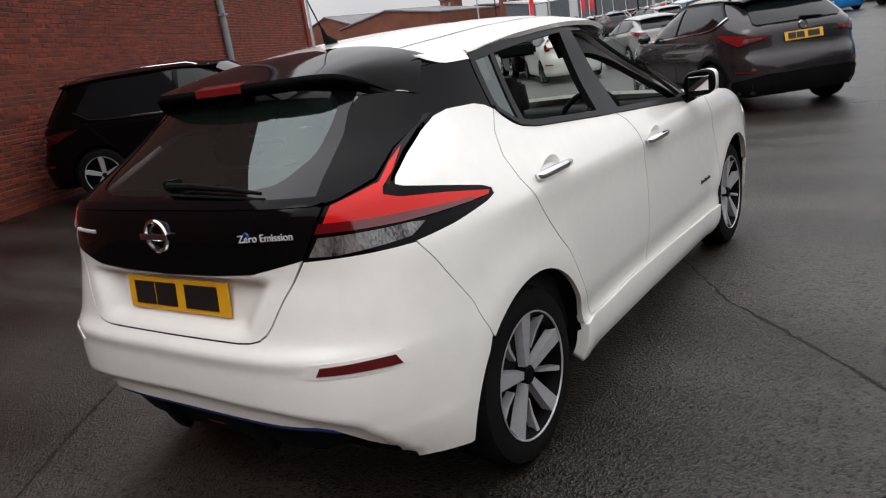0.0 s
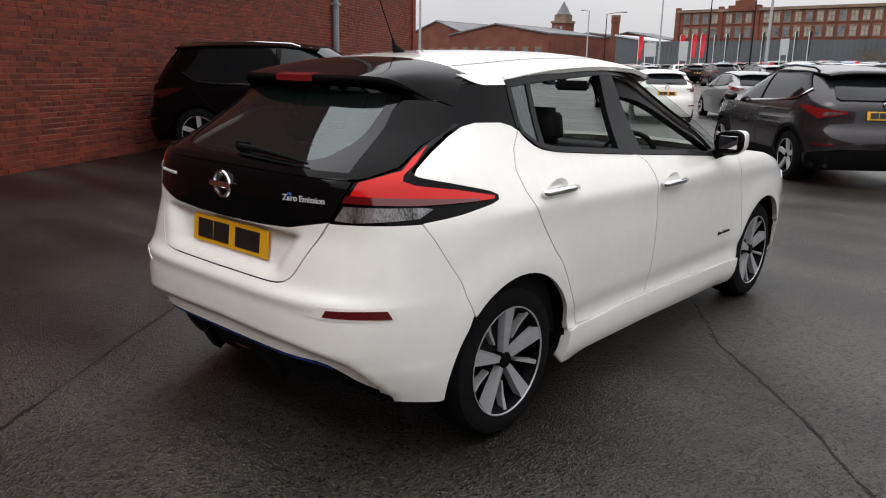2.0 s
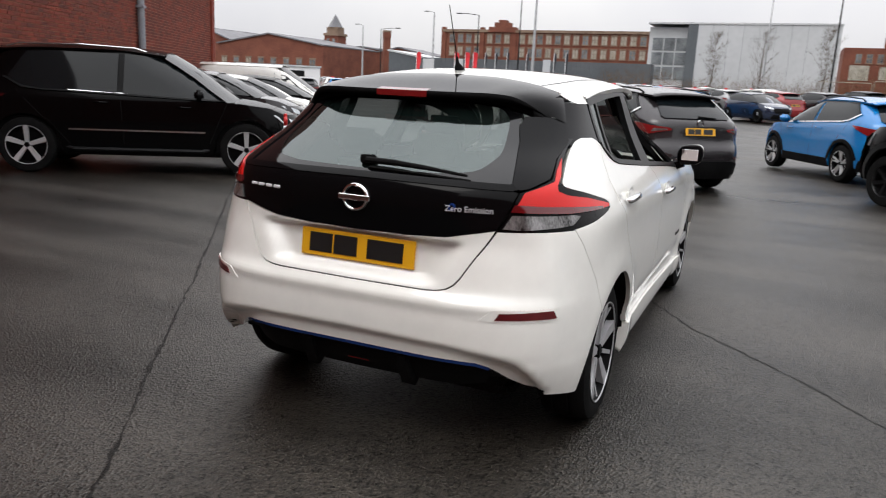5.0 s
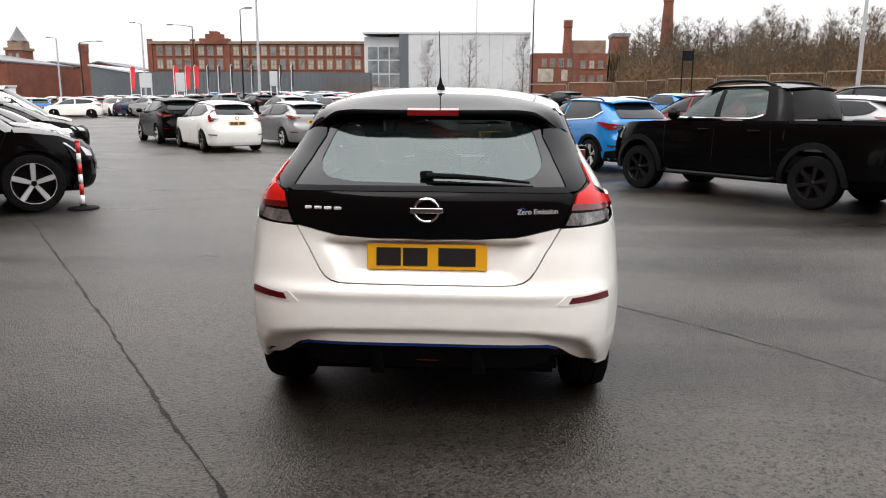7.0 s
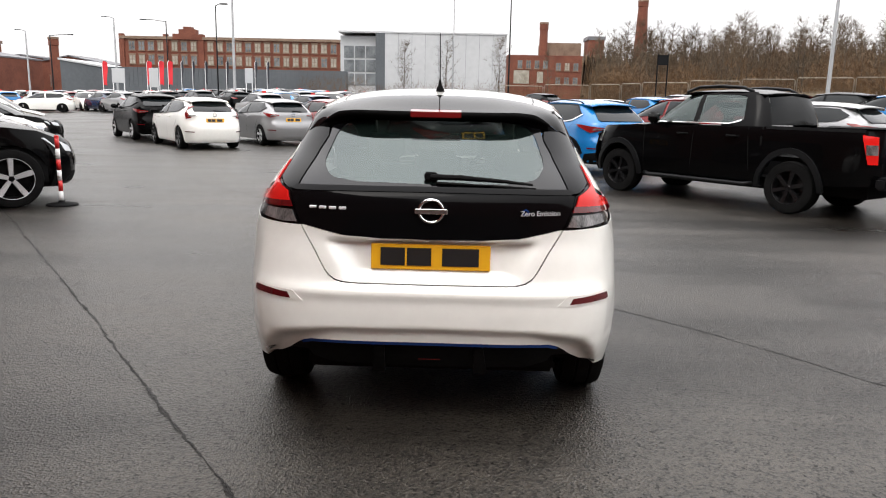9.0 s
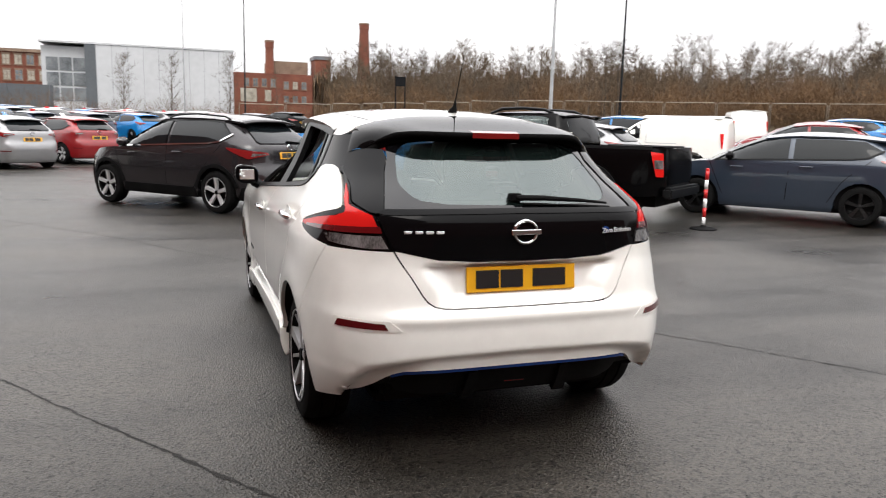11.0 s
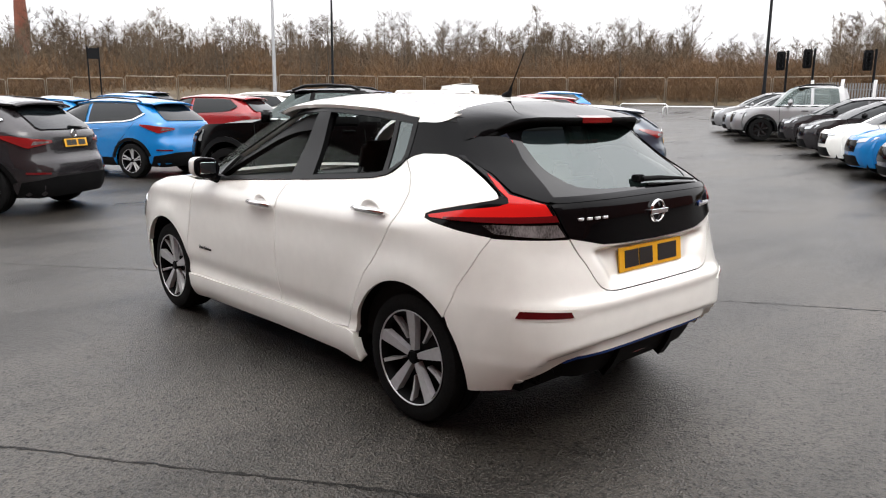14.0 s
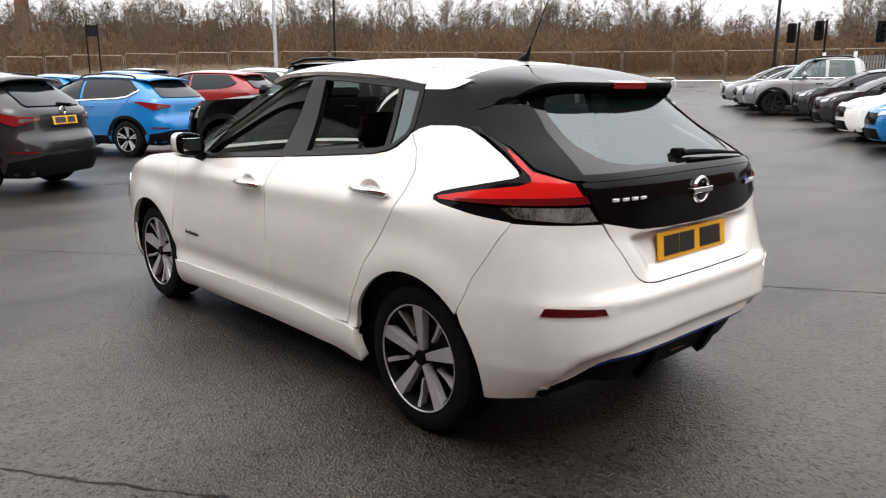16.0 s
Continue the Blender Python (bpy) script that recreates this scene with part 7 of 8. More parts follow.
# ---- buildings ----
def windows(parent, x0, dx, n, y, z0, w, h, rngw, pale=0.3, arch=True):
    """A row of windows with frames and sills on a wall that faces -y."""
    for k in range(n):
        x = x0 + dx * k
        win = new("window")
        win.parent = parent
        bm = bmesh.new()
        box(bm, x - w / 2, x + w / 2, y - 0.03, y + 0.1, z0, z0 + h)
        part("pane", bm, M_WINPALE if rngw.random() < pale else M_WIN, win)
        bm = bmesh.new()
        for xx in (x - w / 2 - 0.02, x - 0.03, x + w / 2 - 0.06):
            box(bm, xx, xx + 0.08, y - 0.09, y - 0.02, z0, z0 + h)
        for zz in (z0, z0 + h * 0.5, z0 + h - 0.06):
            box(bm, x - w / 2, x + w / 2, y - 0.085, y - 0.025, zz, zz + 0.06)
        part("frame", bm, M_STONE, win)
        bm = bmesh.new()
        box(bm, x - w / 2 - 0.12, x + w / 2 + 0.12, y - 0.16, y + 0.05, z0 - 0.16, z0)
        part("sill", bm, M_STONE, win)
        if arch:
            bm = bmesh.new()
            box(bm, x - w / 2 - 0.1, x + w / 2 + 0.1, y - 0.08, y + 0.05, z0 + h, z0 + h + 0.28)
            part("lintel", bm, M_STONE, win)


rngw = random.Random(7)
mill = thing("brick_mill", pose(0, 150, 0), "long red brick Victorian mill with rows of tall windows", "mill building")
bm = bmesh.new()
box(bm, -69, -22, 0, 16, 0, 13.2)
part("wall", bm, M_MILL, mill)
bm = bmesh.new()
box(bm, -69.3, -21.7, -0.35, 0.2, 12.9, 13.45)
part("parapet", bm, M_STONE, mill)
for x in (-69, -60, -52.8, -22.5):
    bm = bmesh.new()
    box(bm, x - 0.5, x + 0.5, -0.25, 0.3, 0, 13.9)
    part("pilaster", bm, M_MILL, mill)
bm = bmesh.new()
box(bm, -58.5, -52.5, -0.4, 1.5, 12.9, 14.0)
box(bm, -57.2, -53.8, -0.4, 1.5, 14.0, 14.9)
box(bm, -56.3, -54.7, -0.4, 1.5, 14.9, 15.4)
part("pediment", bm, M_MILL, mill)
windows(mill, -51.0, 1.92, 15, 0, 10.7, 1.2, 1.75, rngw, 0.45)
windows(mill, -51.0, 1.92, 15, 0, 8.0, 1.2, 1.75, rngw, 0.6)
windows(mill, -67.0, 1.95, 4, 0, 10.7, 1.25, 1.75, rngw, 0.2)
windows(mill, -67.0, 1.95, 4, 0, 8.0, 1.25, 1.75, rngw, 0.4)
windows(mill, -58.3, 1.95, 3, 0, 10.7, 1.2, 1.75, rngw, 0.5)
windows(mill, -58.3, 1.95, 3, 0, 8.0, 1.2, 1.75, rngw, 0.4)

shed = thing("grey_showroom", pose(0, 120, 0), "large modern grey clad shed with a glazed corner", "building")
bm = bmesh.new()
box(bm, -12.6, 7.0, 0, 18, 0, 12.3)
box(bm, -20.0, -12.6, 1.2, 18, 0, 11.9)
part("wall", bm, M_CLAD, shed)
for k in range(9):
    bm = bmesh.new()
    box(bm, -12.6 + 2.18 * k - 0.015, -12.6 + 2.18 * k + 0.015, -0.02, 0.05, 0, 12.3)
    part("cladding_joint", bm, M_CLADD, shed)
bm = bmesh.new()
box(bm, -14.1, -12.6, -0.05, 0.8, 0, 12.35)
part("dark_column", bm, M_CLADD, shed)
bm = bmesh.new()
box(bm, -20.1, 7.1, -0.12, 18, 12.3, 12.55)
part("roof", bm, M_CLAD, shed)
for k in range(3):
    for j in range(3):
        bm = bmesh.new()
        box(bm, -19.4 + 1.8 * k, -17.8 + 1.8 * k, 1.1, 1.25, 4 + 2.2 * j, 5.9 + 2.2 * j)
        part("glazing", bm, M_WIN, shed)

dark = thing("dark_shed", pose(0, 110, 0), "long dark grey ribbed metal fence wall and shed", "shed")
bm = bmesh.new()
box(bm, -54.4, -17.5, 0, 3, 0, 5.8)
part("wall", bm, M_CLADD, dark)
bm = bmesh.new()
for k in range(56):
    x = -54.3 + k * 0.66
    box(bm, x, x + 0.12, -0.05, 0.02, 0, 5.8)
tagged(part("ribs", bm, M_CLADD, dark), kind="stuff")
bm = bmesh.new()
vs = [bm.verts.new(p) for p in ((-54.6, 4, 0), (-62.8, 4, 0), (-62.8, 4, 6.8), (-54.6, 4, 5.5), (-54.6, 16, 0), (-62.8, 16, 0), (-62.8, 16, 6.8), (-54.6, 16, 5.5))]
for f in ((0, 1, 2, 3), (4, 5, 6, 7), (0, 1, 5, 4), (1, 2, 6, 5), (2, 3, 7, 6), (3, 0, 4, 7)):
    bm.faces.new([vs[i] for i in f])
part("lean_to", bm, M_CLADD, dark)
bm = bmesh.new()
vs = [bm.verts.new(p) for p in ((-54.4, 3.8, 5.55), (-63.0, 3.8, 6.85), (-63.0, 16, 6.85), (-54.4, 16, 5.55), (-54.4, 3.8, 5.8), (-63.0, 3.8, 7.15), (-63.0, 16, 7.15), (-54.4, 16, 5.8))]
for f in ((0, 1, 2, 3), (4, 5, 6, 7), (0, 1, 5, 4), (1, 2, 6, 5), (2, 3, 7, 6), (3, 0, 4, 7)):
    bm.faces.new([vs[i] for i in f])
part("roof_edge", bm, M_CLAD, dark)

ruin = thing("ruined_mill", pose(0, 150, 0), "derelict red brick mill with broken windows", "mill building")
for nm, x0, x1, y0, y1, z1 in (("wall", 9, 16, 0, 12, 11.2), ("wall", 16, 24.4, 0, 12, 11.2), ("upper_wall", 16.2, 24.0, 3, 12, 13.9), ("stair_tower", 24.9, 28.0, -0.5, 5, 14.3), ("low_wall", 28, 31.5, 1, 8, 9.6)):
    bm = bmesh.new()
    box(bm, x0, x1, y0, y1, 0, z1)
    part(nm, bm, M_STONE if nm == "upper_wall" else M_MILL, ruin)
bm = bmesh.new()
box(bm, 24.7, 28.2, -0.7, 5.2, 14.3, 15.0)
part("tower_cap", bm, M_SLATE, ruin)
for x0, x1, z0, z1 in ((10.3, 13.4, 5.6, 8.2), (15.0, 16.2, 5.8, 8.0)):
    bm = bmesh.new()
    box(bm, x0, x1, -0.1, 0.1, z0, z1)
    part("painted_panel", bm, M_WINPALE, ruin)
windows(ruin, 11.5, 1.7, 4, 0, 8.6, 0.95, 1.6, rngw, 0.1, False)
windows(ruin, 19.2, 1.75, 3, 0, 8.3, 1.0, 1.5, rngw, 0.3, False)
windows(ruin, 19.2, 1.75, 3, 0, 5.6, 1.0, 1.4, rngw, 0.1, False)


def chimney(x, y, h, r0, r1, label, square=False):
    b = thing("mill_chimney", pose(x, y, 0), label, "chimney")
    bm = bmesh.new()
    tube(bm, [(0, 0, 0), (0, 0, h - 1.2), (0, 0, h - 1.1), (0, 0, h)], [r0, r1, r1 * 1.12, r1 * 1.1], 4 if square else 20)
    part("shaft", bm, M_MILL, b)
    bm = bmesh.new()
    tube(bm, [(0, 0, h), (0, 0, h + 0.35)], [r1 * 1.2, r1 * 1.15], 4 if square else 20)
    part("cap", bm, M_STONE, b)


chimney(44.2, 189, 26.9, 2.3, 1.15, "tall round red brick mill chimney")
chimney(16.2, 152, 17.4, 1.05, 0.8, "shorter round red brick chimney on the mill")
chimney(-74.4, 134, 11.4, 0.95, 0.9, "short square brick chimney", True)

tower = thing("clock_tower", pose(-89.9, 139, 0), "red brick tower with a pale pyramid spire", "tower")
bm = bmesh.new()
box(bm, -1.7, 1.7, -1.7, 1.7, 0, 10.8)
part("shaft", bm, M_MILL, tower)
bm = bmesh.new()
box(bm, -1.9, 1.9, -1.9, 1.9, 10.8, 11.3)
box(bm, -1.35, 1.35, -1.35, 1.35, 11.3, 12.6)
part("belfry", bm, M_STONE, tower)
bm = bmesh.new()
tube(bm, [(0, 0, 12.6), (0, 0, 15.3)], [1.9, 0.06], 4)
part("spire", bm, M_SLATE, tower)
for dx in (-0.7, 0.7):
    bm = bmesh.new()
    box(bm, dx - 0.3, dx + 0.3, -1.75, -1.6, 8.0, 10.2)
    part("louvre", bm, M_WIN, tower)


def gable_house(x0, x1, y, depth, eave, ridge, label, name="brick_works", rows=True):
    b = thing(name, pose(0, y, 0), label, "industrial building")
    bm = bmesh.new()
    xm = (x0 + x1) / 2
    vs = [bm.verts.new(p) for yy in (0, depth) for p in ((x0, yy, 0), (x1, yy, 0), (x1, yy, eave), (xm, yy, ridge), (x0, yy, eave))]
    bm.faces.new(vs[:5])
    bm.faces.new(vs[5:][::-1])
    for i in range(5):
        bm.faces.new((vs[i], vs[(i + 1) % 5], vs[5 + (i + 1) % 5], vs[5 + i]))
    part("wall", bm, M_MILL, b)
    for s0, s1 in ((x0, xm), (xm, x1)):
        bm = bmesh.new()
        za, zb = (eave, ridge) if s0 == x0 else (ridge, eave)
        vs = [bm.verts.new(p) for p in ((s0 - 0.1, -0.3, za), (s1 + 0.1, -0.3, zb), (s1 + 0.1, depth, zb), (s0 - 0.1, depth, za), (s0 - 0.1, -0.3, za + 0.25), (s1 + 0.1, -0.3, zb + 0.25), (s1 + 0.1, depth, zb + 0.25), (s0 - 0.1, depth, za + 0.25))]
        for f in ((0, 1, 2, 3), (4, 5, 6, 7), (0, 1, 5, 4), (1, 2, 6, 5), (2, 3, 7, 6), (3, 0, 4, 7)):
            bm.faces.new([vs[i] for i in f])
        part("roof", bm, M_SLATE, b)
    if rows:
        n = int((x1 - x0) / 3)
        windows(b, x0 + 1.6, 3.0, n, 0, 3.2, 1.3, 1.9, rngw, 0.2)


gable_house(-104, -79, 118, 20, 7.6, 9.6, "red brick works with a low gabled slate roof")
gable_house(-122, -104, 124, 18, 8.0, 11.0, "red brick works with a steep gabled slate roof")
gable_house(-98, -82, 150, 14, 8.2, 9.2, "red brick works beyond the car park")
gable_house(-86, -70, 146, 12, 7.4, 9.0, "red brick works beyond the car park")
b = thing("site_cabin", pose(-40.4, 52.9, ground_z(-40.4, 52.9), 0, 0, 38), "long low white site cabin with dark openings", "cabin")
bm = bmesh.new()
box(bm, -3.6, 3.6, 0, 2.6, 0.2, 2.45)
part("wall", bm, M_WHITEP, b)
bm = bmesh.new()
box(bm, -3.7, 3.7, -0.1, 2.7, 2.45, 2.6)
part("roof", bm, M_CLAD, b)
bm = bmesh.new()
box(bm, 0.0, 2.2, -0.04, 0.05, 1.4, 2.15)
part("opening", bm, M_DARKPOLE, b, "dark serving opening")


# ---- more parked cars ----
rngc = random.Random(12)
PAINTS = [(P_WHITE, "white"), (P_WHITE, "white"), (P_SILVER, "silver"), (P_SILVER, "silver"), (P_GREY, "dark grey"), (P_BLACK, "black"), (P_BLUE, "blue"), (P_RED, "red"), (P_NAVY, "navy blue"), (P_WHITE, "white")]
PROTO = {}


def far_car(kind, pt, word, m, sign=False):
    key = (kind["name"], pt.name, sign)
    if key not in PROTO:
        PROTO[key] = build_car(kind, pt, f"{word} {kind['name'].replace('_', ' ')} parked in a row on asphalt", m, 0.16, far=True, plate_on=rngc.random() < 0.6, group="rows of parked cars", style="single", spokes=1, sign=sign)
        return PROTO[key]
    return copy_thing(PROTO[key], m)


SPOTS = []
SET = [(6.9, 16.2, 122, CROSSOVER, P_RED, "red"), (9.3, 18.0, 122, CROSSOVER, P_WHITE, "white"), (8.5, 12.4, 127, HATCH, P_SILVER, "silver"), (8.3, 27.4, 115, CROSSOVER, P_BLUE, "blue"), (11.6, 34.0, 115, CROSSOVER, P_NAVY, "navy blue"), (7.6, 33.5, 115, HATCH, P_WHITE, "white"),
       (5.2, 24.6, 120, CROSSOVER, P_BLUE, "blue"), (15.2, 20.6, 130, CROSSOVER, P_BLUE, "blue"), (14.8, 24.1, 130, CROSSOVER, P_BLACK, "black"), (20.3, 16.3, 132, HATCH, P_RED, "red"), (23.8, 18.2, 132, CROSSOVER, P_BLUE, "blue"), (18.2, 14.2, 132, HATCH, P_RED, "red"),
       (-30.2, 53.0, 200, HATCH, P_WHITE, "white"), (-24.8, 34.4, 130, SMALL, P_GREY, "dark grey"), (-27.0, 54.0, 140, HATCH, P_NAVY, "navy blue"), (-24.0, 50.5, 140, HATCH, P_SILVER, "silver"), (-13.4, 14.1, 28, HATCH, P_BLACK, "black"), (-12.5, 11.8, 28, HATCH, P_WHITE, "white"), (-11.4, 9.6, 28, SMALL, P_GREY, "dark grey")]
for x, y, a, kd, pt, wd in SET:
    far_car(kd, pt, wd, headed(x, y, a))
    SPOTS.append((x, y))
# the rows beyond
ax, hd = radians(37), radians(127)
for depth in (31, 36.8, 46, 51.8, 61, 66.8, 72.5, 79, 85):
    for k in range(-26, 16):
        s = k * 2.75
        x = -6 + math.cos(hd) * depth * 0.9 + math.cos(ax) * s
        y = 2 + math.sin(hd) * depth * 0.9 + math.sin(ax) * s
        r = math.hypot(x, y + 2)
        az = math.degrees(math.atan2(y + 2, x))
        if not (58 < az < 124) or r < 29 or r > 94:
            continue
        if az < 88 and r > 49 or az > 107 and r < 56:
            continue
        if any(math.hypot(x - p, y - q) < 4.6 for p, q in SPOTS):
            continue
        if rngc.random() < 0.07:
            continue
        pt, wd = rngc.choice(PAINTS)
        kd = rngc.choice((CROSSOVER, HATCH, HATCH, SMALL))
        far_car(kd, pt, wd, headed(x, y, 127 + rngc.uniform(-2, 2) + (180 if rngc.random() < 0.3 else 0)), rngc.random() < 0.25)


# white panel vans
def build_van(m, label):
    v = thing("panel_van", m, label, "van", "white vans")
    w, h, nose, ro, wb = 0.92, 1.85, 3.5, 0.95, 2.7
    half_w = [(0.2, w * 0.95), (0.6, w), (1.1, w * 0.99), (1.6, w * 0.92), (1.85, w * 0.80)]
    rear = [(0.2, -ro + 0.08), (0.6, -ro), (1.6, -ro + 0.06), (1.85, -ro + 0.15)]
    front = [(0.2, nose - 0.1), (0.6, nose), (0.9, nose - 0.1), (1.05, nose - 0.6), (1.4, nose - 1.1), (1.85, nose - 1.7)]
    sh = Shell(half_w, rear, front, [(0.2, 7), (1.85, 6)], [(0.2, 2.8), (1.85, 2.4)], 0.3, [(0.2, 2.4), (1.0, 2.2), (1.85, 1.2)])
    mid = lambda p: Vector((0, min(max(p.y, 0.35), 2.2), 0.8))
    top = [sh.q((y, z)) for y, z in ((0.5, 1.78), (1.5, 1.78), (1.9, 1.6), (2.3, 1.35), (2.75, 1.04), (3.2, 0.9), (3.33, 0.6), (3.25, 0.25))]
    half = [(0, 1.78)] + top + [sh.q((y, z)) for y, z in arc(wb, 0.32, 0.39, 0, 180, 10)] + [sh.q((y, z)) for y, z in arc(0, 0.32, 0.39, 0, 180, 10)] + [sh.q(("x", w * 0.7, 0.25)), (0, 0.25)]
    panel("body", mirrored(half), sh.at, P_WHITE, v, 0.12, 0.1, 0, 0.03, "", mid)
    panel("roof", [(-1, -0.78), (1, -0.78), (1, 1.75), (-1, 1.75)], lambda u, y: Vector((u * w * 0.86, y, 1.77 + 0.09 * (1 - abs(u) ** 2.5))), P_WHITE, v, 0.3, 0.4, 0, 0.02, "", lambda p: Vector((0, p.y, 0.8)))
    panel("windscreen", [(-1, 0), (1, 0), (1, 1), (-1, 1)], lambda u, t: Vector((u * w * (0.85 - 0.1 * t), 2.85 - 1.05 * t - 0.15 * u * u, 1.03 + 0.75 * t)), M_GLASSF, v, 0.3, 0.3, 0, 0, "", mid)
    panel("bonnet", [(-1, 2.75), (1, 2.75), (1, 3.35), (-1, 3.35)], lambda u, y: Vector((u * w * 0.85, y, 1.04 - 0.25 * (y - 2.75) + 0.04 * (1 - u * u))), P_WHITE, v, 0.3, 0.3, 0, 0.02, "", lambda p: Vector((0, p.y, 0.3)))
    for sg in (1, -1):
        panel("side_window", [(sg * u, t) for u, t in sh.poly([(2.45, 1.08), (1.75, 1.1), (1.75, 1.55), (1.9, 1.52)])], sh.at, M_GLASSF, v, 0.2, 0.2, 0.005, 0, "", mid)
        panel("tail_lamp", [(sg * u, t) for u, t in [sh.q(("x", w * 0.9, 0.85)), sh.q(("x", w * 0.9, 1.3)), sh.q((-0.85, 1.3)), sh.q((-0.85, 0.85))]], sh.at, M_REDLENS, v, 0.1, 0.2, 0.008, 0.01, "", mid)
        panel("side_groove", [(sg * u, t) for u, t in sh.poly([(0.55, 0.95), (1.55, 0.95), (1.55, 1.6), (1.53, 1.6), (1.53, 0.97), (0.55, 0.97)])], sh.at, M_CLAD, v, 0.3, 0.3, 0.002, 0, "", mid)
    bm = bmesh.new()
    box(bm, -0.7, 0.7, -0.7, 3.2, 0.2, 0.34)
    part("underbody", bm, M_TRIM, v)
    for yy in (0.0, wb):
        for sg in (1, -1):
            wheel(v, sg * (w - 0.11), yy, 0.315, 0.315, 0.2, 0.2, sg, M_ALLOY, M_ALLOYD, 5, "single", WHEELS)


build_van(headed(13.0, 14.6, 128) @ Matrix.Scale(0.9, 4), "white panel van parked behind a black pickup")
build_van(headed(26.1, 27.7, 60), "white panel van parked in a row on asphalt")
build_van(headed(-15.0, 16.3, 28), "white panel van parked by the brick wall")


# ---- trees and scrub ----
def grow(seed, h, spread, branches, twigs, sides=3):
    """Lists of limb tubes and twig strips of a bare winter tree with a straight trunk."""
    rg = random.Random(seed)
    limbs, strips = [], []
    lean = Vector((rg.uniform(-1, 1), rg.uniform(-1, 1), 0)) * 0.03 * h
    trunk = [Vector((0, 0, -0.2))]
    for i in range(1, 9):
        t = i / 8
        trunk.append(lean * t + Vector((rg.uniform(-1, 1) * 0.07, rg.uniform(-1, 1) * 0.07, h * 0.9 * t)))
    limbs.append((trunk, [h * 0.011 * (1 - 0.88 * i / 8) for i in range(9)]))

    def fringe(p, d, length, n):
        for _ in range(n):
            e = (d + Vector((rg.uniform(-1, 1), rg.uniform(-1, 1), rg.uniform(-0.8, 0.8))) * 1.1).normalized()
            strips.append((p, p + e * length * rg.uniform(0.4, 1.0), e, rg.random()))

    for k in range(branches):
        t = 0.13 + 0.85 * (k + rg.random()) / branches
        i = min(int(t * 8), 7)
        p = trunk[i].lerp(trunk[i + 1], t * 8 - i)
        a = k * 2.4 + rg.uniform(-0.6, 0.6)
        L = h * (0.07 + spread * (1 - t) ** 0.8 * smoothstep(-0.1, 0.4, t)) * rg.uniform(0.65, 1.2)
        d = Vector((math.cos(a), math.sin(a), rg.uniform(0.5, 1.5))).normalized()
        pts = [p]
        for j in range(3):
            d = (d + Vector((rg.uniform(-0.25, 0.25), rg.uniform(-0.25, 0.25), 0.12))).normalized()
            pts.append(pts[-1] + d * L / 3)
        limbs.append((pts, [h * 0.0034 * (1.1 - t), h * 0.0026 * (1.1 - t), h * 0.0018 * (1.1 - t), 0.006]))
        for j in range(1, 4):
            fringe(pts[j], d, 0.10 * h * rg.uniform(0.6, 1.3), twigs)
    fringe(trunk[-1], Vector((0, 0, 1)), 0.1 * h, twigs * 3)
    fringe(trunk[-2], Vector((0, 0, 1)), 0.12 * h, twigs * 3)
    return limbs, strips


def strip_faces(strips, vs, fs, m, width):
    up = Vector((0.31, 0.73, 0.6))
    for p, q, e, r in strips:
        sd = e.cross(up + Vector((r, -r, r * 0.5)))
        sd = sd.normalized() * width if sd.length > 1e-4 else Vector((width, 0, 0))
        m_ = p.lerp(q, 0.55) + Vector((r - 0.5, 0.5 - r, r - 0.4)) * 0.12
        b0 = len(vs)
        vs += [m @ v for v in (p - sd, p + sd, m_ + sd * 0.8, m_ - sd * 0.8, q)]
        fs += [(b0, b0 + 1, b0 + 2, b0 + 3), (b0 + 3, b0 + 2, b0 + 4)]


def tree_meshes(seed, h, spread, branches, twigs):
    limbs, strips = grow(seed, h, spread, branches, twigs)
    bm = bmesh.new()
    for k, (pts, rr) in enumerate(limbs):
        tube(bm, pts, rr, 6 if k == 0 else 3, False)
    bmesh.ops.recalc_face_normals(bm, faces=bm.faces[:])
    wood = bpy.data.meshes.new("limbs")
    bm.to_mesh(wood)
    bm.free()
    wood.materials.append(M_BARK)
    vs, fs = [], []
    strip_faces(strips, vs, fs, Matrix.Identity(4), 0.0065)
    tw = bpy.data.meshes.new("twigs")
    tw.from_pydata(vs, [], fs)
    tw.materials.append(M_TWIG)
    return wood, tw


KINDS_T = ((9.5, 0.36, 30, 13), (8.5, 0.42, 28, 14), (10.0, 0.30, 32, 13), (7.5, 0.46, 26, 14), (9.0, 0.38, 30, 14), (6.0, 0.50, 24, 16))
TREES = [tree_meshes(20 + k, *kd) for k, kd in enumerate(KINDS_T)]


def plant(x, y, k, s, turn, label, group=""):
    t = thing("bare_tree", pose(x, y, ground_z(x, y) - 0.05, 0, 0, turn) @ Matrix.Scale(s, 4), label, "tree", group)
    for nm, me in zip(("trunk", "crown"), TREES[k]):
        o = new(nm, me)
        o.parent = t
    return t


rt = random.Random(31)
for k in range(250):
    az = -14 + 93 * (k + rt.random()) / 250
    r = rt.uniform(62, 82)
    if az > 62 and r < 68:
        r += 10
    dip = 0.72 if 21 < az < 30 else 1.0
    x, y = r * math.cos(radians(az)), -2 + r * math.sin(radians(az))
    plant(x, y, rt.randrange(6), rt.uniform(0.62, 1.0) * (0.62 + 0.0042 * r) * dip, rt.uniform(0, 360), "bare brown winter tree in the wood behind the fence", "wood behind the road")
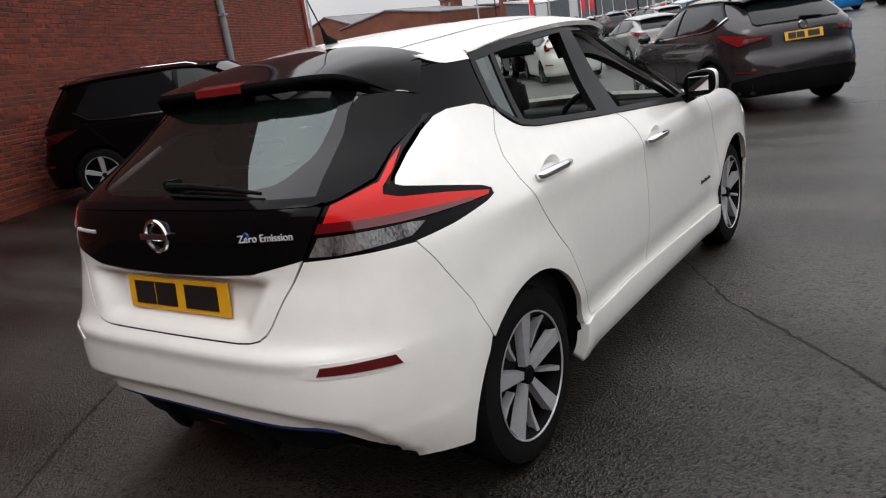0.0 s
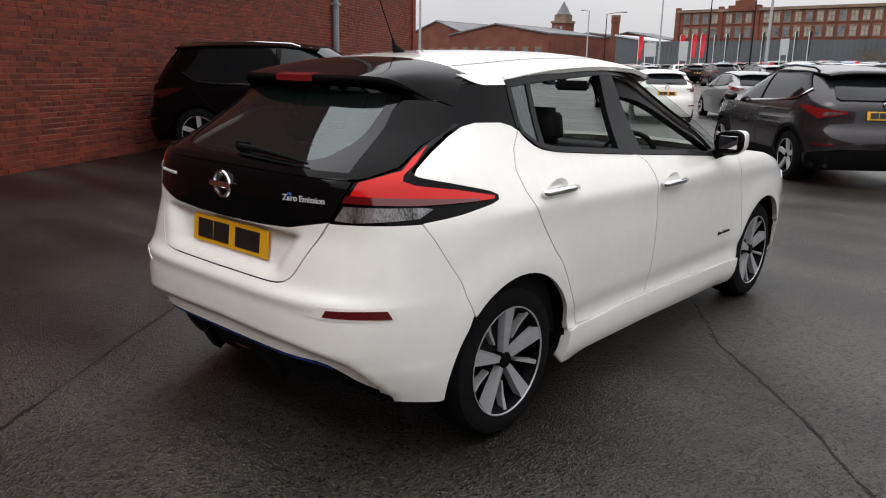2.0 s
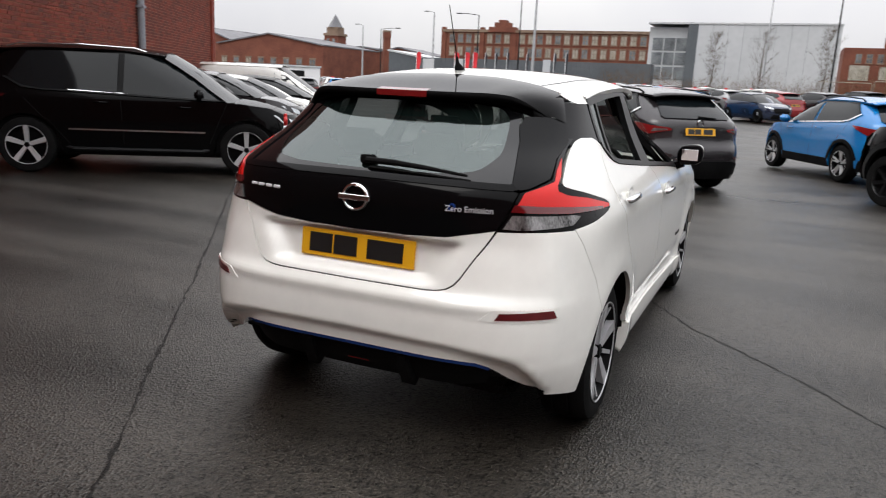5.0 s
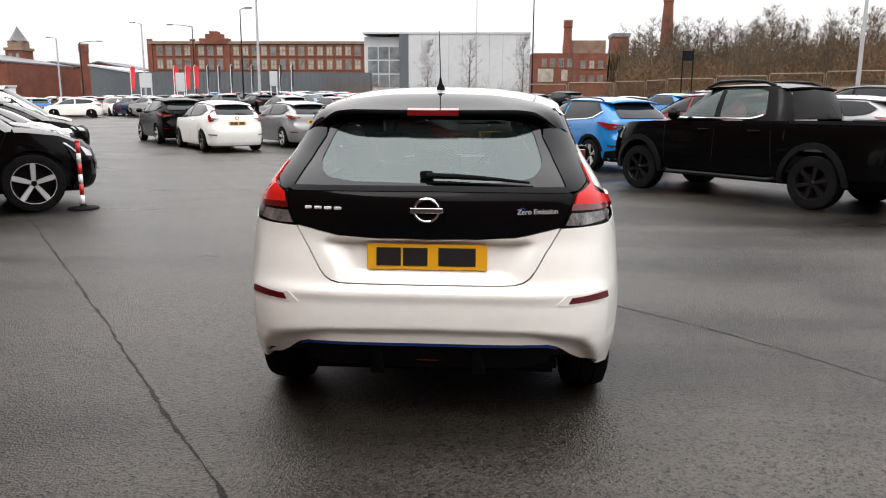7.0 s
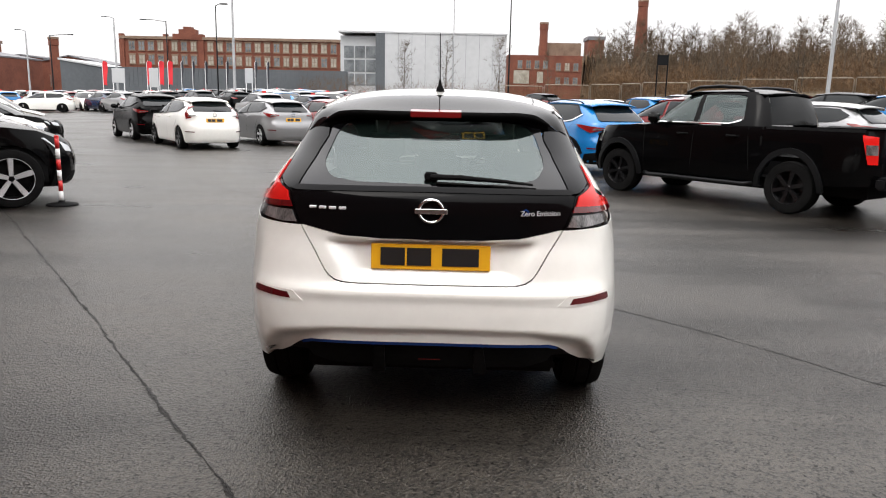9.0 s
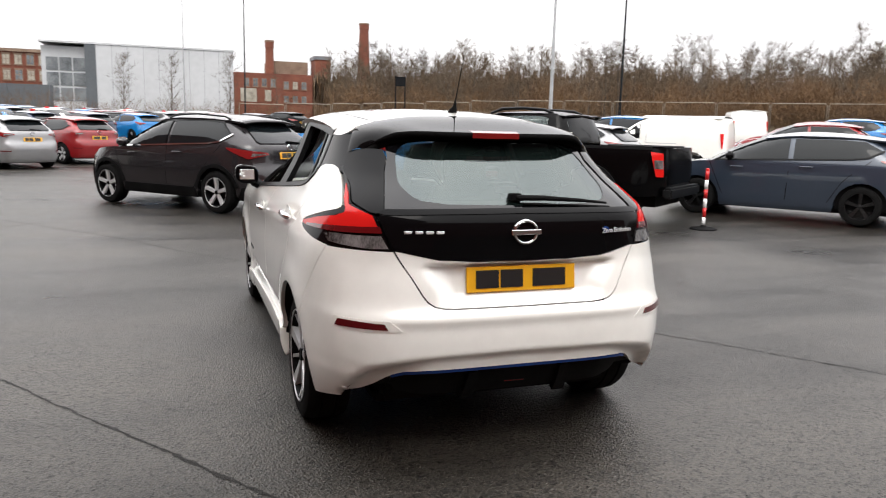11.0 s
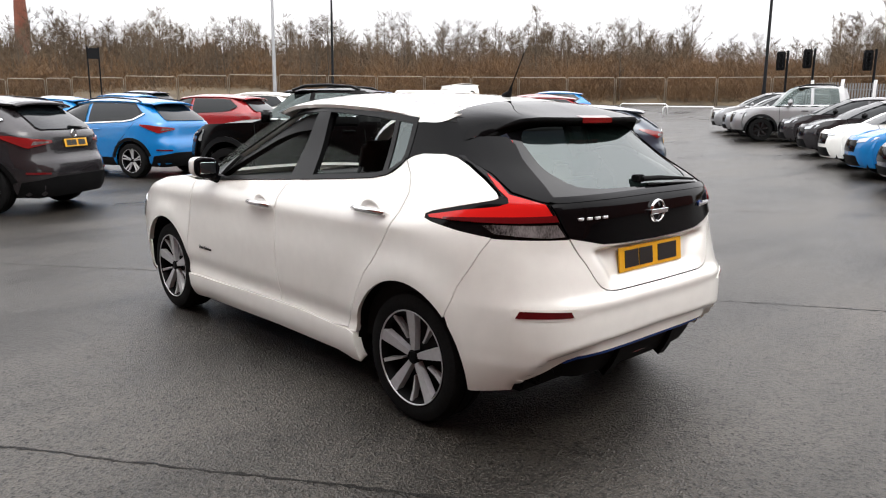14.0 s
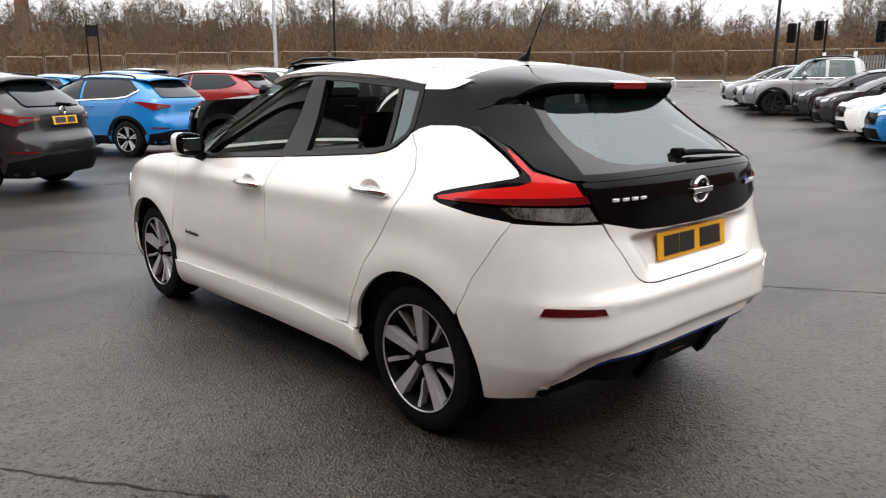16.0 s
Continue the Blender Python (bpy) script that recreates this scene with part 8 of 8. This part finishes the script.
# the depth of the wood
vs, fs = [], []
PLAIN = [grow(60 + k, kd[0], kd[1], 22, 8) for k, kd in enumerate(KINDS_T)]
for k in range(900):
    az, r = rt.uniform(-15, 80), rt.uniform(76, 112)
    dip = 0.75 if 21 < az < 30 else 1.0
    x, y = r * math.cos(radians(az)), -2 + r * math.sin(radians(az))
    m = pose(x, y, ground_z(x, y) + 0.6, 0, 0, rt.uniform(0, 360)) @ Matrix.Scale(rt.uniform(0.6, 0.95) * (0.6 + 0.0042 * r) * dip, 4)
    limbs, strips = PLAIN[rt.randrange(6)]
    strip_faces(strips, vs, fs, m, 0.010)
    for pts, rr in limbs:
        for p, q, ra, rb in zip(pts, pts[1:], rr, rr[1:]):
            b0 = len(vs)
            vs += [m @ (p + Vector((ra, 0, 0))), m @ (p + Vector((-ra, ra, 0))), m @ (q + Vector((-rb, rb, 0))), m @ (q + Vector((rb, 0, 0))), m @ (p + Vector((0, -ra, 0))), m @ (q + Vector((0, -rb, 0)))]
            fs += [(b0, b0 + 1, b0 + 2, b0 + 3), (b0 + 1, b0 + 4, b0 + 5, b0 + 2), (b0 + 4, b0, b0 + 3, b0 + 5)]
me = bpy.data.meshes.new("far_wood")
me.from_pydata(vs, [], fs)
me.materials.append(M_TWIG)
tagged(new("far_wood", me), "dense bare brown winter wood further back", "wood", kind="stuff")
for x, y, k, s in ((48.1, 32.5, 2, 0.72), (-7.3, 90.8, 2, 0.8), (-2.1, 91.1, 0, 0.88), (4.5, 91.0, 2, 0.85), (30.5, 140, 0, 1.2), (16.5, 143, 4, 1.1)):
    plant(x, y, k, s, 40 * k, "slender bare tree standing alone")


def scrub(name, places, hmax, label, seed):
    """Rounded thickets of fine crossing stems."""
    rg = random.Random(seed)
    vs, fs = [], []
    for x, y, r, n in places:
        z0, top = ground_z(x, y), hmax * rg.uniform(0.45, 1.0) * (1.0 + 0.4 * smoothstep(62, 76, math.hypot(x, y)))
        for _ in range(n):
            a, u = rg.uniform(0, 6.283), math.sqrt(rg.random())
            zz = top * math.sqrt(max(0.0, 1 - u * u)) * rg.random() ** 0.7
            p = Vector((x + r * u * math.cos(a), y + r * u * math.sin(a), z0 + zz))
            d = Vector((rg.uniform(-1, 1), rg.uniform(-1, 1), rg.uniform(0.0, 1.5))).normalized() * rg.uniform(0.5, 1.3)
            sd = Vector((rg.uniform(-1, 1), rg.uniform(-1, 1), rg.uniform(-0.3, 0.3))).normalized() * 0.016
            b0 = len(vs)
            vs += [p - sd, p + sd, p + d]
            fs.append((b0, b0 + 1, b0 + 2))
    me = bpy.data.meshes.new(name)
    me.from_pydata(vs, [], fs)
    me.materials.append(M_SCRUB)
    return tagged(new(name, me), label, "scrub", kind="stuff")


places = []
for k in range(520):
    az, r = rt.uniform(-14, 79), rt.choice((rt.uniform(58.5, 66), rt.uniform(60, 88)))
    if az > 55 and r < 64:
        continue
    places.append((r * math.cos(radians(az)), -2 + r * math.sin(radians(az)), rt.uniform(1.6, 3.6), 720))
scrub("dry_scrub", places, 4.2, "dry brown bramble and undergrowth below the trees", 5)
scrub("hedge_bushes", [(-20 + 0.9 * k, 92 + rt.uniform(-1.5, 1.5), 1.2, 160) for k in range(40)], 2.6, "dry ochre bushes in front of the grey shed", 6)

# the closed depth of the wood: a ragged thicket behind the trees
vs, fs = [], []
rg = random.Random(77)
COLS, LEV = 1500, (0.0, 0.28, 0.52, 0.74, 0.9, 1.0)
for k in range(COLS):
    az = radians(-16 + 97 * k / (COLS - 1))
    top = 5.6 + 2.2 * noise.noise((k * 0.011, 3.1, 0.0)) + 1.1 * noise.noise((k * 0.06, 1.7, 0.0)) + rg.uniform(-0.9, 0.9)
    top *= 0.72 if 21 < math.degrees(az) < 30 else 1.0
    for h in LEV:
        r = 101 + 5 * h + rg.uniform(-1.3, 1.3) + 2.5 * noise.noise((k * 0.05, h * 4, 9.0))
        x, y = r * math.cos(az), -2 + r * math.sin(az)
        vs.append((x, y, ground_z(x, y) + 0.6 + top * h))
n_l = len(LEV)
for k in range(COLS - 1):
    for i in range(n_l - 1):
        a = k * n_l + i
        fs.append((a, a + n_l, a + n_l + 1, a + 1))
me = bpy.data.meshes.new("thicket")
me.from_pydata(vs, [], fs)
me.materials.append(M_SCRUB)
tagged(new("thicket", me), "dense dark brown winter thicket behind the trees", "wood", kind="stuff")

# bank of rough grass under the wood
bm = bmesh.new()
prev = None
for k in range(60):
    az = radians(-16 + 92 * k / 59)
    cs = [bm.verts.new((r * math.cos(az), -2 + r * math.sin(az), ground_z(r * math.cos(az), -2 + r * math.sin(az)) + dz + 0.25 * noise.noise((k * 0.7, r * 0.1, 2)) * (r > 58))) for r, dz in ((56.5, 0.02), (58.5, 0.25), (64, 0.9), (72, 1.2), (84, 1.4), (110, 1.8))]
    if prev:
        for i in range(5):
            bm.faces.new((prev[i], prev[i + 1], cs[i + 1], cs[i]))
    prev = cs
tagged(part("grass_bank", bm, M_VERGE, smooth=True), "rough brown grass bank rising behind the site fence", "bank", kind="structure")
